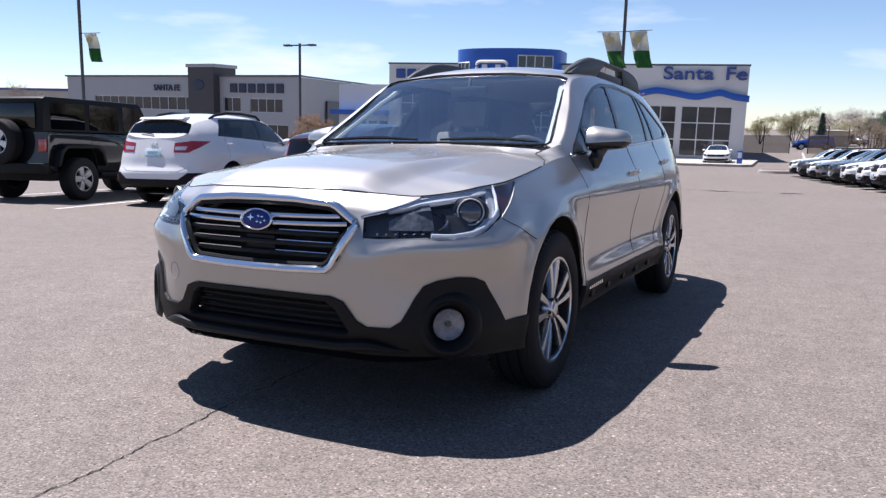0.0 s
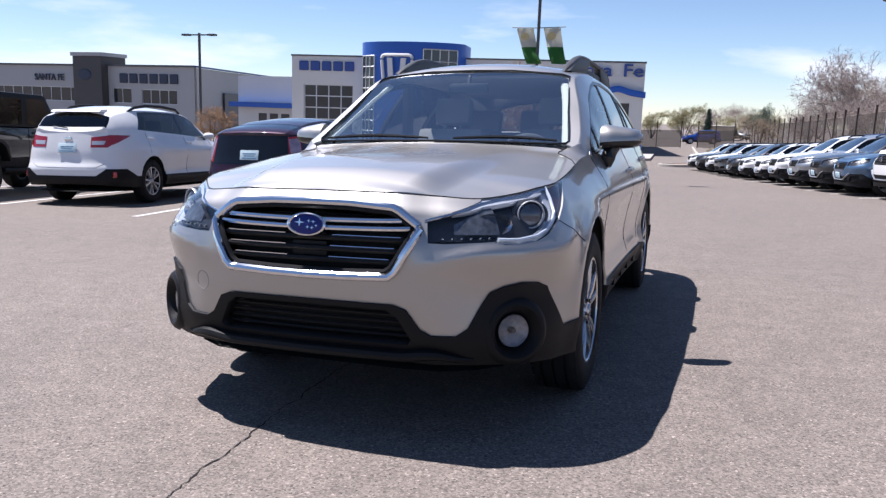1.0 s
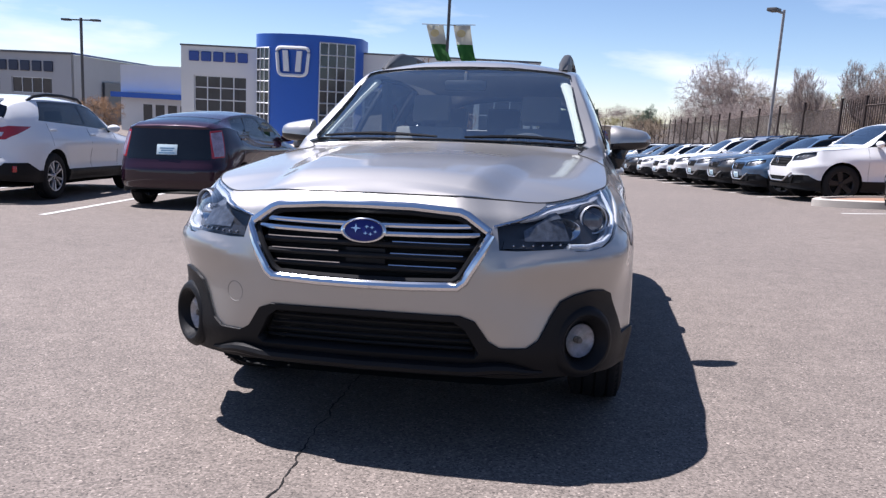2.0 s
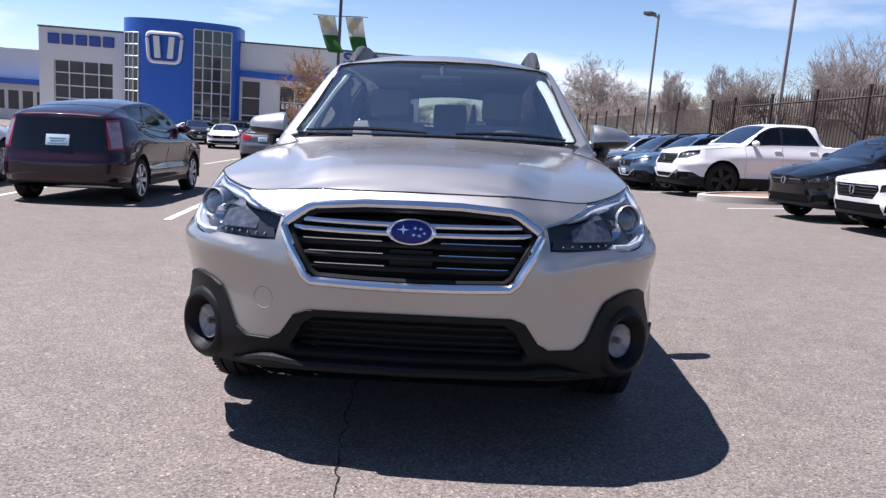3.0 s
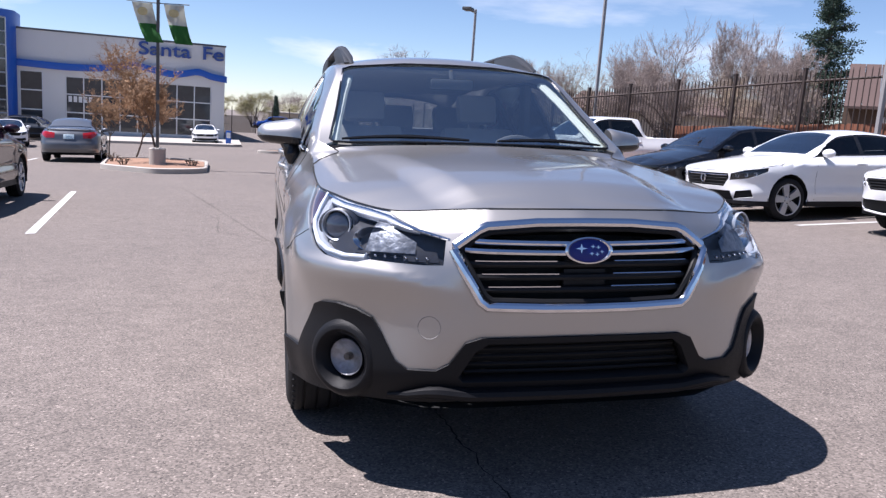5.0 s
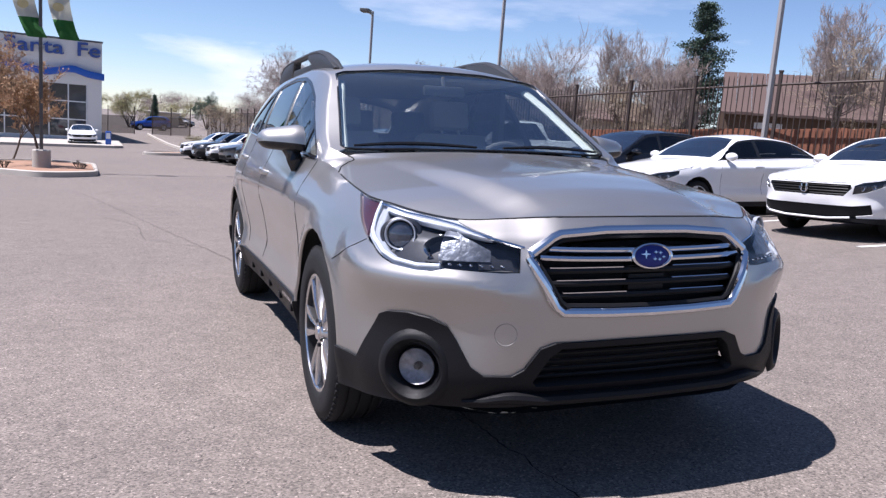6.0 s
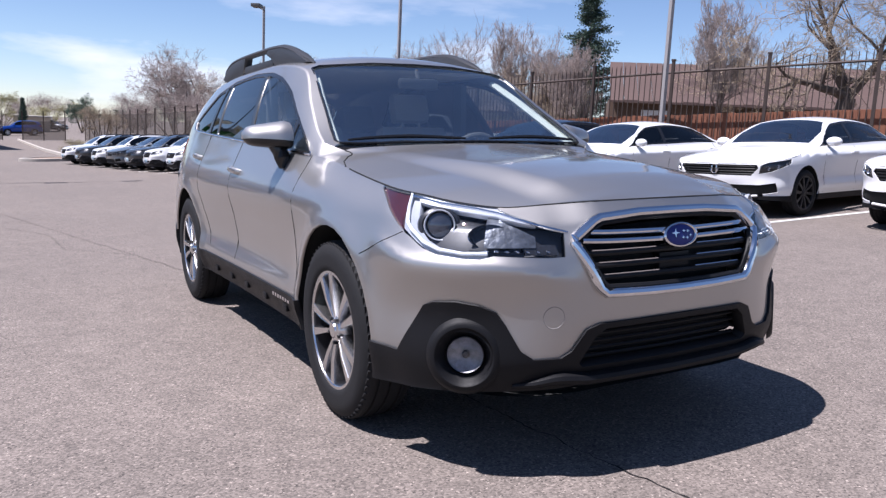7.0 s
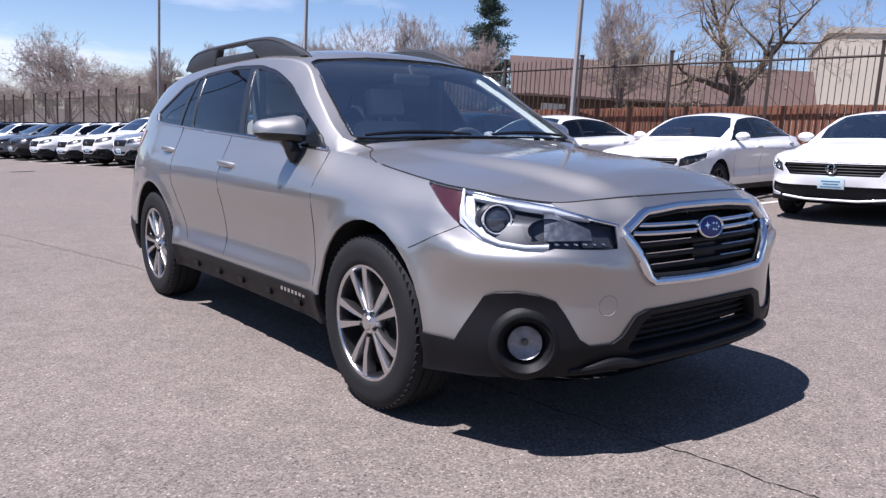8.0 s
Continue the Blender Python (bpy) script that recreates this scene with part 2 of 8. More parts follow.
PAINT = flake_paint("champagne_silver_paint", (0.400, 0.385, 0.368), 1.0, 0.29, 0.55, 0.62)
WHITE = car_paint("white_car_paint", (0.72, 0.72, 0.72))
BLACK = car_paint("black_car_paint", (0.004, 0.004, 0.005), 0.0, 0.3)
GREY = car_paint("grey_car_paint", (0.1105, 0.119, 0.1318), 0.6)
CHARCOAL = car_paint("dull_charcoal_car_paint", (0.016, 0.0165, 0.019), 0.3)
DARKGREY = car_paint("charcoal_car_paint", (0.032, 0.035, 0.04), 0.5)
STEELBLUE = car_paint("steel_blue_car_paint", (0.07, 0.13, 0.22), 0.6)
PLUM = car_paint("dark_plum_car_paint", (0.020, 0.005, 0.014), 0.3)
BLUE = car_paint("bright_blue_car_paint", (0.010, 0.045, 0.24), 0.2)
SILVER = car_paint("silver_car_paint", (0.357, 0.374, 0.3995), 0.75)
CLAD = material("grey_moulded_plastic", (0.0078, 0.0078, 0.0090), 0.50, vary=0.18, scale=9, fine=700, bump=0.0006, rough_vary=0.08, spec=0.17)
BLACKTRIM = material("gloss_black_trim", (0.012, 0.012, 0.013), 0.25, vary=0.1)
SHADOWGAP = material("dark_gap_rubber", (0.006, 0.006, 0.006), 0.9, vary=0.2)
CHROME = material("chrome", (0.66, 0.67, 0.70), 0.11, 1.0, vary=0.03, scale=8, fine=200)
MACHINED = material("machined_alloy", (0.60, 0.60, 0.61), 0.24, 1.0, vary=0.05, scale=20, fine=500)
ALLOY = material("silver_painted_alloy", (0.52, 0.53, 0.55), 0.35, 0.8, vary=0.06)
DARKALLOY = material("black_painted_alloy", (0.014, 0.014, 0.016), 0.35, 0.3, vary=0.1)
TYRE = material("tyre_rubber", (0.011, 0.011, 0.012), 0.75, vary=0.25, scale=14, fine=240, bump=0.0008, rough_vary=0.1, spec=0.25)
WELL = material("wheel_well_liner", (0.008, 0.008, 0.008), 0.95, vary=0.3)
WINDSCREEN = glass("windscreen_glass", (0.74, 0.82, 0.82), ior=3.5)
SIDEGLASS = glass("tinted_side_glass", (0.66, 0.72, 0.71), ior=1.8)
PRIVACY = glass("dark_privacy_glass", (0.07, 0.08, 0.09), ior=1.6)
LENS = glass("clear_lamp_lens", (0.95, 0.96, 0.97), ior=1.45)
LAMPDARK = material("lamp_housing_black", (0.026, 0.027, 0.032), 0.35, 0.2, vary=0.4, scale=20)
LAMPCHROME = material("lamp_reflector", (0.42, 0.44, 0.48), 0.16, 1.0, vary=0.12, scale=30, fine=120)
LAMPWHITE = material("lamp_light_guide", (0.42, 0.44, 0.48), 0.3, 0.3, vary=0.1)
LAMPBROW = material("lamp_brow_satin", (0.52, 0.54, 0.58), 0.32, 0.35, vary=0.08)
# strong colour mottle stands for the bright and dark glints of mirror facets
LAMPFACET = material("lamp_facet_glint_mottle", (0.11, 0.12, 0.14), 0.34, 0.6, vary=0.8, scale=22, fine=40, bump=0.003)
PROJECTOR = material("projector_glass", (0.05, 0.055, 0.07), 0.06, 0.3, vary=0.1, coat=1.0)
LILAC = material("pale_lilac_lamp_lens", (0.26, 0.22, 0.30), 0.2, vary=0.5, scale=14, fine=60, coat=0.6)
PILLARTRIM = material("pale_pillar_trim", (0.60, 0.63, 0.58), 0.7, vary=0.05)
FOGBOWL = material("fog_lamp_reflector", (0.24, 0.235, 0.25), 0.42, 0.5, vary=0.5, scale=26, fine=60, bump=0.002)
AMBER = material("amber_red_reflector", (0.052, 0.009, 0.009), 0.2, vary=0.4, scale=40, coat=1.0)
REDLAMP = material("red_tail_lamp", (0.33, 0.008, 0.012), 0.15, vary=0.2, scale=30, coat=1.0)
SEAT = material("light_grey_seat_cloth", (0.36, 0.35, 0.335), 0.85, vary=0.12, scale=5, fine=300, bump=0.001)
CABIN = material("dark_cabin_plastic", (0.065, 0.068, 0.073), 0.7, vary=0.15, fine=300, bump=0.0006)
HEADLINER = material("pale_headliner", (0.40, 0.39, 0.37), 0.9, vary=0.06)
EMBLEM = material("emblem_blue", (0.008, 0.014, 0.14), 0.35, vary=0.1, coat=0.15, spec=0.25)
PLATE = material("pale_blue_dealer_plate", (0.55, 0.68, 0.72), 0.5, vary=0.08)
PLATEBAR = material("dealer_plate_print", (0.10, 0.22, 0.34), 0.5, vary=0.08)
PAPER = material("white_paper", (0.78, 0.78, 0.76), 0.8, vary=0.04)
RAILGREY = material("dark_grey_roof_rail", (0.026, 0.027, 0.030), 0.5, vary=0.12, fine=300)
SLAT = material("matt_black_slat", (0.008, 0.008, 0.009), 0.55, vary=0.1, spec=0.25)
CAPGAP = material("shallow_panel_line", (0.22, 0.21, 0.20), 0.7, vary=0.1)
LIGHTTUBE = material("white_light_tube", (0.66, 0.71, 0.78), 0.3, 0.0, vary=0.04)
# ---- the lot's surface ----
def lot_height(x, y):
    """How far the ground lies above the plane under the silver wagon."""
    f = max(0.0, y - 22)
    far = 0.00036 * f * f if f < 40 else 0.576 + 0.0288 * (f - 40)
    side = 0.028 * max(0.0, min(x, 14.0) - 2) - 0.033 * max(0.0, x - 14.0)
    return side + 0.008 * max(0.0, -2 - max(x, -30.0)) + 0.033 * max(0.0, -30.0 - x) * 0.9 + far


def lot_spot(x, y, yaw=0.0):
    """A pose on the lot's surface, leaning with it."""
    return LOT @ Matrix.Translation((x, y, lot_height(x, y))) @ pose(0, 0, 0, 0, 0, yaw)


def lot_point(x, y, up=0.0):
    """A point plumb above the lot's surface."""
    return LOT @ Vector((x, y, lot_height(x, y))) + Vector((0, 0, up))


def stand(x, y, yaw=0.0, up=0.0):
    """An upright pose on the ground."""
    return Matrix.Translation(lot_point(x, y, up)) @ pose(0, 0, 0, 0, 0, yaw)
# ---- building parts ----
def part(name, bm, mat, parent, label="", smooth=True, sharp=35):
    """Links a bmesh as one mesh object under a thing or a part."""
    me = bpy.data.meshes.new(name)
    bm.to_mesh(me)
    bm.free()
    me.materials.append(mat)
    if smooth:
        me.shade_smooth()
        me.set_sharp_from_angle(angle=radians(sharp))
    ob = new(name, me)
    ob.parent = parent
    if label:
        ob["label"] = label
    return ob


def thing(name, m, label, category, group="", kind=""):
    """An empty at a thing's base, which parents its parts."""
    ob = new(name)
    ob.empty_display_size = 0.2
    ob.matrix_world = m
    return tagged(ob, label, category, group, kind)


def box(bm, x0, x1, y0, y1, z0, z1, m=Matrix(), bevel=0.0):
    r = bmesh.ops.create_cube(bm, size=1.0, matrix=m @ Matrix.LocRotScale(
        ((x0 + x1) / 2, (y0 + y1) / 2, (z0 + z1) / 2), None, (x1 - x0, y1 - y0, z1 - z0)))
    if bevel:
        es = list({e for v in r["verts"] for e in v.link_edges})
        bmesh.ops.bevel(bm, geom=es, offset=bevel, segments=2, affect="EDGES", profile=0.6)
    return bm


def tube(bm, pts, r, sides=6, closed=False, flat=1.0):
    """A tube of radius r (a number or one per point) along the points."""
    pts = [Vector(p) for p in pts]
    n, rings = len(pts), []
    ref = Vector((0, 0, 1))
    for i, p in enumerate(pts):
        a = pts[(i - 1) % n] if closed or i else pts[0]
        b = pts[(i + 1) % n] if closed or i < n - 1 else pts[-1]
        t = (b - a).normalized()
        u = t.cross(ref)
        if u.length < 0.05:
            u = t.cross(Vector((0, 1, 0)))
        u.normalize()
        w = u.cross(t)
        q = r[i] if isinstance(r, (list, tuple)) else r
        rings.append([bm.verts.new(p + u * (q * math.cos(k * math.tau / sides)) + w * (q * flat * math.sin(k * math.tau / sides)))
                      for k in range(sides)])
    for i in range(n if closed else n - 1):
        a, b = rings[i], rings[(i + 1) % n]
        for k in range(sides):
            bm.faces.new((a[k], a[(k + 1) % sides], b[(k + 1) % sides], b[k]))
    if not closed:
        bm.faces.new(rings[0][::-1])
        bm.faces.new(rings[-1])
    return bm


def lathe(bm, profile, m=Matrix(), seg=48, closed=False):
    """Turns (radius, height) points about the local z axis."""
    rings = []
    for r, h in profile:
        rings.append([bm.verts.new(m @ Vector((r * math.cos(k * math.tau / seg), r * math.sin(k * math.tau / seg), h)))
                      for k in range(seg)] if r > 1e-6 else [bm.verts.new(m @ Vector((0, 0, h)))])
    pairs = list(zip(rings, rings[1:])) + ([(rings[-1], rings[0])] if closed else [])
    for a, b in pairs:
        for k in range(seg):
            q = [a[k % len(a)], a[(k + 1) % len(a)], b[(k + 1) % len(b)], b[k % len(b)]]
            q = list(dict.fromkeys(q))
            if len(q) > 2:
                bm.faces.new(q)
    return bm


def prism(bm, poly, axis, a, b, bevel=0.0, m=Matrix()):
    """A polygon of (u, w) points pushed along an axis (0 x, 1 y, 2 z) from a to b."""
    def at(u, w, d):
        return m @ Vector(((d, u, w), (u, d, w), (u, w, d))[axis])
    lo, hi = [bm.verts.new(at(u, w, a)) for u, w in poly], [bm.verts.new(at(u, w, b)) for u, w in poly]
    n = len(poly)
    fs = [bm.faces.new(lo[::-1]), bm.faces.new(hi)]
    fs += [bm.faces.new((lo[k], lo[(k + 1) % n], hi[(k + 1) % n], hi[k])) for k in range(n)]
    bmesh.ops.recalc_face_normals(bm, faces=fs)
    if bevel:
        es = list({e for f in fs[:2] for e in f.edges})
        bmesh.ops.bevel(bm, geom=es, offset=bevel, segments=2, affect="EDGES", profile=0.6)
    return bm


def inside(p, poly):
    x, y = p
    hit = False
    for (x0, y0), (x1, y1) in zip(poly, poly[1:] + poly[:1]):
        if (y0 > y) != (y1 > y) and x < (x1 - x0) * (y - y0) / (y1 - y0) + x0:
            hit = not hit
    return hit


def rounded(poly, r=0.02, n=3):
    """The polygon with its corners rounded off."""
    out = []
    k = len(poly)
    for i in range(k):
        p, a, b = Vector(poly[i]), Vector(poly[i - 1]), Vector(poly[(i + 1) % k])
        da, db = (a - p), (b - p)
        q = min(r, da.length * 0.45, db.length * 0.45)
        s, e = p + da.normalized() * q, p + db.normalized() * q
        for j in range(n + 1):
            u = j / n
            c = s.lerp(p, u).lerp(p.lerp(e, u), u)
            out.append((c.x, c.y))
    return out


def disc(cx, cy, rx, ry=None, n=22):
    ry = ry or rx
    return [(cx + rx * math.cos(k * math.tau / n), cy + ry * math.sin(k * math.tau / n)) for k in range(n)]


def carve(skin, kind, ns, nv, regions):
    """Cuts a skin's sheet, laid flat, along the outlines of named regions (later ones win).
    Returns the flat faces of each region; 'rest' is what no region took."""
    bm = bmesh.new()
    tag = bm.faces.layers.int.new("region")
    L = skin.length
    grid = []
    for i in range(ns + 1):
        s = L * i / ns
        lo, hi = (skin.low(s), skin.top(s)) if kind == "wall" else (0.0, 1.0)
        grid.append([bm.verts.new((s, lo + (hi - lo) * j / nv, 0)) for j in range(nv + 1)])
    for i in range(ns):
        for j in range(nv):
            bm.faces.new((grid[i][j], grid[i + 1][j], grid[i + 1][j + 1], grid[i][j + 1]))
    names = ["rest"]
    for name, poly in regions:
        if name not in names:
            names.append(name)
        index = names.index(name)
        x0, x1 = min(p[0] for p in poly) - 0.01, max(p[0] for p in poly) + 0.01
        y0, y1 = min(p[1] for p in poly) - 0.01, max(p[1] for p in poly) + 0.01

        def near():
            out = []
            for f in bm.faces:
                xs, ys = [v.co.x for v in f.verts], [v.co.y for v in f.verts]
                if max(xs) > x0 and min(xs) < x1 and max(ys) > y0 and min(ys) < y1:
                    out.append(f)
            return out
        faces = near()
        for a, b in zip(poly, poly[1:] + poly[:1]):
            if math.hypot(b[0] - a[0], b[1] - a[1]) < 1e-6:
                continue
            faces = [f for f in faces if f.is_valid]
            geom = list({v for f in faces for v in f.verts}) + list({e for f in faces for e in f.edges}) + faces
            r = bmesh.ops.bisect_plane(bm, geom=geom, dist=2e-5, plane_co=(a[0], a[1], 0),
                                       plane_no=(b[1] - a[1], a[0] - b[0], 0))
            faces = [g for g in r["geom"] if isinstance(g, bmesh.types.BMFace)]
        for f in near():
            c = f.calc_center_median()
            if inside((c.x, c.y), list(poly)):
                f[tag] = index
    out = {n: [] for n in names}
    for f in bm.faces:
        if f.calc_area() > 1e-9:
            out[names[f[tag]]].append([(v.co.x, v.co.y) for v in f.verts])
    bm.free()
    return out


def skin_part(name, skin, kind, faces, sides, mat, parent, label="", off=0.0, rim=0.0):
    """One part of a car's skin: flat faces laid back on the skin, on the given sides (1 left,
    -1 right), moved out by off, with its edge turned in by rim."""
    f = skin.wall if kind == "wall" else skin.upper
    verts, normals, polys = [], [], []
    for side in sides:
        index = {}
        edge_use = {}
        for face in faces:
            ids = []
            for s, t in face:
                key = (round(s, 4), round(t, 4))
                if key not in index:
                    e = 0.004
                    s0, s1 = max(1e-3, s - e), min(skin.length - 1e-3, s + e)
                    if s < 0.03 or s > skin.length - 0.03:
                        s0, s1 = (0.03, 0.05) if s < 0.03 else (skin.length - 0.05, skin.length - 0.03)
                    hi = skin.top(s) if kind == "wall" else 1.0
                    t0, t1 = max(0.0, t - e), min(hi, t + e)
                    if t1 - t0 < e:
                        t0 = t1 - e
                    p = f(s, t)
                    n = (f(s1, t) - f(s0, t)).cross(f(s, t1) - f(s, t0))
                    n = n.normalized() if n.length > 1e-9 else Vector((0, 0, 1))
                    if t > 0.9999 and kind != "wall" or (s < 2e-3 or s > skin.length - 2e-3):
                        n = Vector((0, n.y, n.z)).normalized() if abs(n.y) + abs(n.z) > 1e-6 else n
                    p = p + n * off
                    if s < 1e-4 or s > skin.length - 1e-4:
                        p.x = 0
                    index[key] = len(verts)
                    verts.append((side * p.x, p.y, p.z))
                    normals.append((side * n.x, n.y, n.z))
                if not ids or ids[-1] != index[key]:
                    ids.append(index[key])
            if ids and ids[0] == ids[-1]:
                ids.pop()
            if len(set(ids)) < 3 or len(set(ids)) != len(ids):
                continue
            ids = ids if side > 0 else ids[::-1]
            polys.append(ids)
            if rim:
                for a, b in zip(ids, ids[1:] + ids[:1]):
                    edge_use.setdefault((min(a, b), max(a, b)), []).append((a, b))
        if rim:
            for pair in edge_use.values():
                if len(pair) == 1:
                    a, b = pair[0]
                    pa, pb = Vector(verts[a]), Vector(verts[b])
                    if abs(pa.x) < 1e-4 and abs(pb.x) < 1e-4:
                        continue
                    na, nb = Vector(normals[a]), Vector(normals[b])
                    out = (pb - pa).cross(na).normalized()
                    k = len(verts)
                    verts.extend([tuple(pa), tuple(pb), tuple(pb - nb * rim), tuple(pa - na * rim)])
                    normals.extend([tuple((out * 0.8 + na * 0.6).normalized()), tuple((out * 0.8 + nb * 0.6).normalized()), tuple(out), tuple(out)])
                    polys.append([k + 1, k, k + 3, k + 2])
    me = bpy.data.meshes.new(name)
    me.from_pydata(verts, [], polys)
    me.materials.append(mat)
    me.shade_smooth()
    me.normals_split_custom_set_from_vertices(normals)
    ob = new(name, me)
    ob.parent = parent
    if label:
        ob["label"] = label
    return ob


def seam(parent, skin, kind, line, sides=(1, -1), r=0.0019, mat=None, step=0.05, name="panel_gap", off=0.0):
    """A panel gap along a line of flat (s, t) points."""
    f = skin.wall if kind == "wall" else skin.upper
    pts = []
    for (s0, t0), (s1, t1) in zip(line, line[1:]):
        n = max(1, int(math.hypot(s1 - s0, t1 - t0) / step))
        pts += [(s0 + (s1 - s0) * k / n, t0 + (t1 - t0) * k / n) for k in range(n)]
    pts.append(line[-1])
    for side in sides:
        bm = bmesh.new()
        tube(bm, [Vector((side * p.x, p.y, p.z)) for p in (f(s, t) for s, t in pts)], r, 5)
        part(name, bm, mat or SHADOWGAP, parent)


def wheel(parent, m, radius, width, rim_r, style, face=MACHINED, pocket=DARKALLOY, seg=56):
    """A wheel whose outer face looks along m's local z: tyre, rim, spokes, nuts and cap."""
    hub = new("wheel")
    hub.parent = parent
    hub.matrix_basis = m
    w, R, r = width / 2, radius, rim_r
    bm = bmesh.new()
    prof = [(r, -w * 0.86), (r + 0.012, -w * 0.98), (R - 0.05, -w), (R - 0.015, -w * 0.86), (R - 0.003, -w * 0.72)]
    for a in (-0.45, 0.0, 0.45):
        c = a * w
        prof += [(R, c - 0.008 - w * 0.16), (R, c - 0.006), (R - 0.009, c - 0.004), (R - 0.009, c + 0.004), (R, c + 0.006), (R, c + 0.008 + w * 0.16)]
    prof += [(R - 0.003, w * 0.72), (R - 0.015, w * 0.86), (R - 0.035, w * 0.96), (R - 0.05, w), (R - 0.062, w * 1.005),
             (r + 0.03, w * 1.0), (r + 0.012, w * 0.97), (r + 0.004, w * 0.9), (r, w * 0.84)]
    lathe(bm, prof, seg=seg, closed=True)
    if seg > 50:
        for k in range(64):
            for sgn in (1, -1):
                box(bm, -0.007, 0.007, -0.014, 0.014, -0.006, 0.0006,
                    Matrix.Rotation((k + 0.25 * sgn) * math.tau / 64, 4, "Z") @ Matrix.Translation((R - 0.0105, 0, sgn * w * 0.80))
                    @ Matrix.Rotation(math.pi / 2, 4, "Y") @ Matrix.Rotation(sgn * 0.35, 4, "X"))
    part("tyre", bm, TYRE, hub, "worn black rubber")
    bm = bmesh.new()
    lathe(bm, [(r + 0.006, w * 0.80), (r + 0.006, w * 0.90), (r - 0.006, w * 0.90), (r - 0.016, w * 0.80), (r - 0.02, w * 0.4), (r - 0.03, -w * 0.8),
               (r + 0.004, -w * 0.86)], seg=seg)
    part("rim_barrel", bm, pocket, hub)
    bm = bmesh.new()
    lathe(bm, [(r + 0.007, w * 0.885), (r + 0.005, w * 0.915), (r - 0.006, w * 0.915), (r - 0.010, w * 0.86)], seg=seg)
    part("rim_edge", bm, face, hub)
    bm = bmesh.new()
    lathe(bm, [(0, w * 0.1), (r - 0.03, w * 0.1)], seg=24)
    lathe(bm, [(0.0, w * 0.22), (r * 0.62, w * 0.22), (r * 0.62, w * 0.12)], seg=32)
    part("brake_disc", bm, WELL, hub)
    z0, z1 = w * 0.80, w * 0.88
    spokes = {"split": [(k * 72 + d, d) for k in range(5) for d in (-12.5, 12.5)], "five": [(k * 72, 0) for k in range(5)],
              "ten": [(k * 36, 0) for k in range(10)], "seven": [(k * 360 / 7, 0) for k in range(7)]}[style]
    wide = {"split": (0.0095, 0.0200), "five": (0.042, 0.060), "ten": (0.016, 0.022), "seven": (0.026, 0.034)}[style]
    for ang, lean in spokes:
        bm = bmesh.new()
        a, b = wide
        sk = 0.004 * (1 if lean > 0 else -1 if lean < 0 else 0)
        pts = [(0.045, -a + sk * 0.2), (r * 0.55, -a * 1.1 + sk * 0.2), (r - 0.004, -b + sk), (r - 0.004, b + sk), (r * 0.55, a * 1.1 + sk * 0.2), (0.045, a + sk * 0.2)]
        top = [bm.verts.new((x, y, z1 - 0.012 * (x < 0.05))) for x, y in pts]
        low = [bm.verts.new((x, y * 1.12, z0 - 0.035)) for x, y in pts]
        bm.faces.new(top)
        for k in range(6):
            bm.faces.new((low[k], low[(k + 1) % 6], top[(k + 1) % 6], top[k]))
        bmesh.ops.bevel(bm, geom=[e for e in bm.edges if all(v in top for v in e.verts)],
                        offset=0.003, segments=1, affect="EDGES")
        bmesh.ops.rotate(bm, verts=bm.verts, cent=(0, 0, 0), matrix=Matrix.Rotation(radians(ang + 90), 3, "Z"))
        part("spoke", bm, face, hub)
    bm = bmesh.new()
    lathe(bm, [(0.0, z1 + 0.004), (0.028, z1 + 0.003), (0.032, z1 - 0.004), (0.046, z1 - 0.008), (0.058, z1 - 0.024), (0.062, z1 - 0.06)], seg=32)
    part("hub_cap", bm, face, hub)
    for k in range(5):
        bm = bmesh.new()
        lathe(bm, [(0, 0.012), (0.008, 0.011), (0.010, -0.012)], Matrix.Rotation(radians(72 * k + 36), 4, "Z") @ Matrix.Translation((0.053, 0, z1 - 0.012)), seg=8)
        part("wheel_nut", bm, DARKALLOY, hub)
    return hub


def arch_poly(skin, y, z, r, n=22):
    s = skin.s_side(y)
    return [(s + r * math.cos(a), z + r * math.sin(a)) for a in [math.pi * (-0.22 + 1.44 * k / n) for k in range(n + 1)]]


def wheel_well(parent, x0, x1, y, z, r, side):
    bm = bmesh.new()
    n = 20
    ring = []
    for x in (x0, x1):
        ring.append([bm.verts.new((side * x, y + r * math.cos(a), z + r * math.sin(a))) for a in [math.pi * (-0.08 + 1.16 * k / n) for k in range(n + 1)]])
    for k in range(n):
        bm.faces.new((ring[0][k], ring[0][k + 1], ring[1][k + 1], ring[1][k]))
    bm.faces.new(ring[0])
    return part("wheel_well", bm, WELL, parent)


def seat_bm(bm, x, y, z, w=0.50, recline=14):
    """A car seat: cushion, reclined back and headrest."""
    box(bm, x - w / 2, x + w / 2, y - 0.28, y + 0.25, z, z + 0.16, bevel=0.04)
    m = Matrix.Translation((x, y + 0.20, z + 0.10)) @ Matrix.Rotation(radians(-recline), 4, "X")
    box(bm, -w / 2 + 0.01, w / 2 - 0.01, -0.06, 0.08, 0, 0.60, m, bevel=0.045)
    box(bm, -0.13, 0.13, -0.05, 0.05, 0.63, 0.82, m, bevel=0.035)
    for dx in (-0.06, 0.06):
        box(bm, dx - 0.008, dx + 0.008, -0.01, 0.01, 0.58, 0.66, m)
    return bm
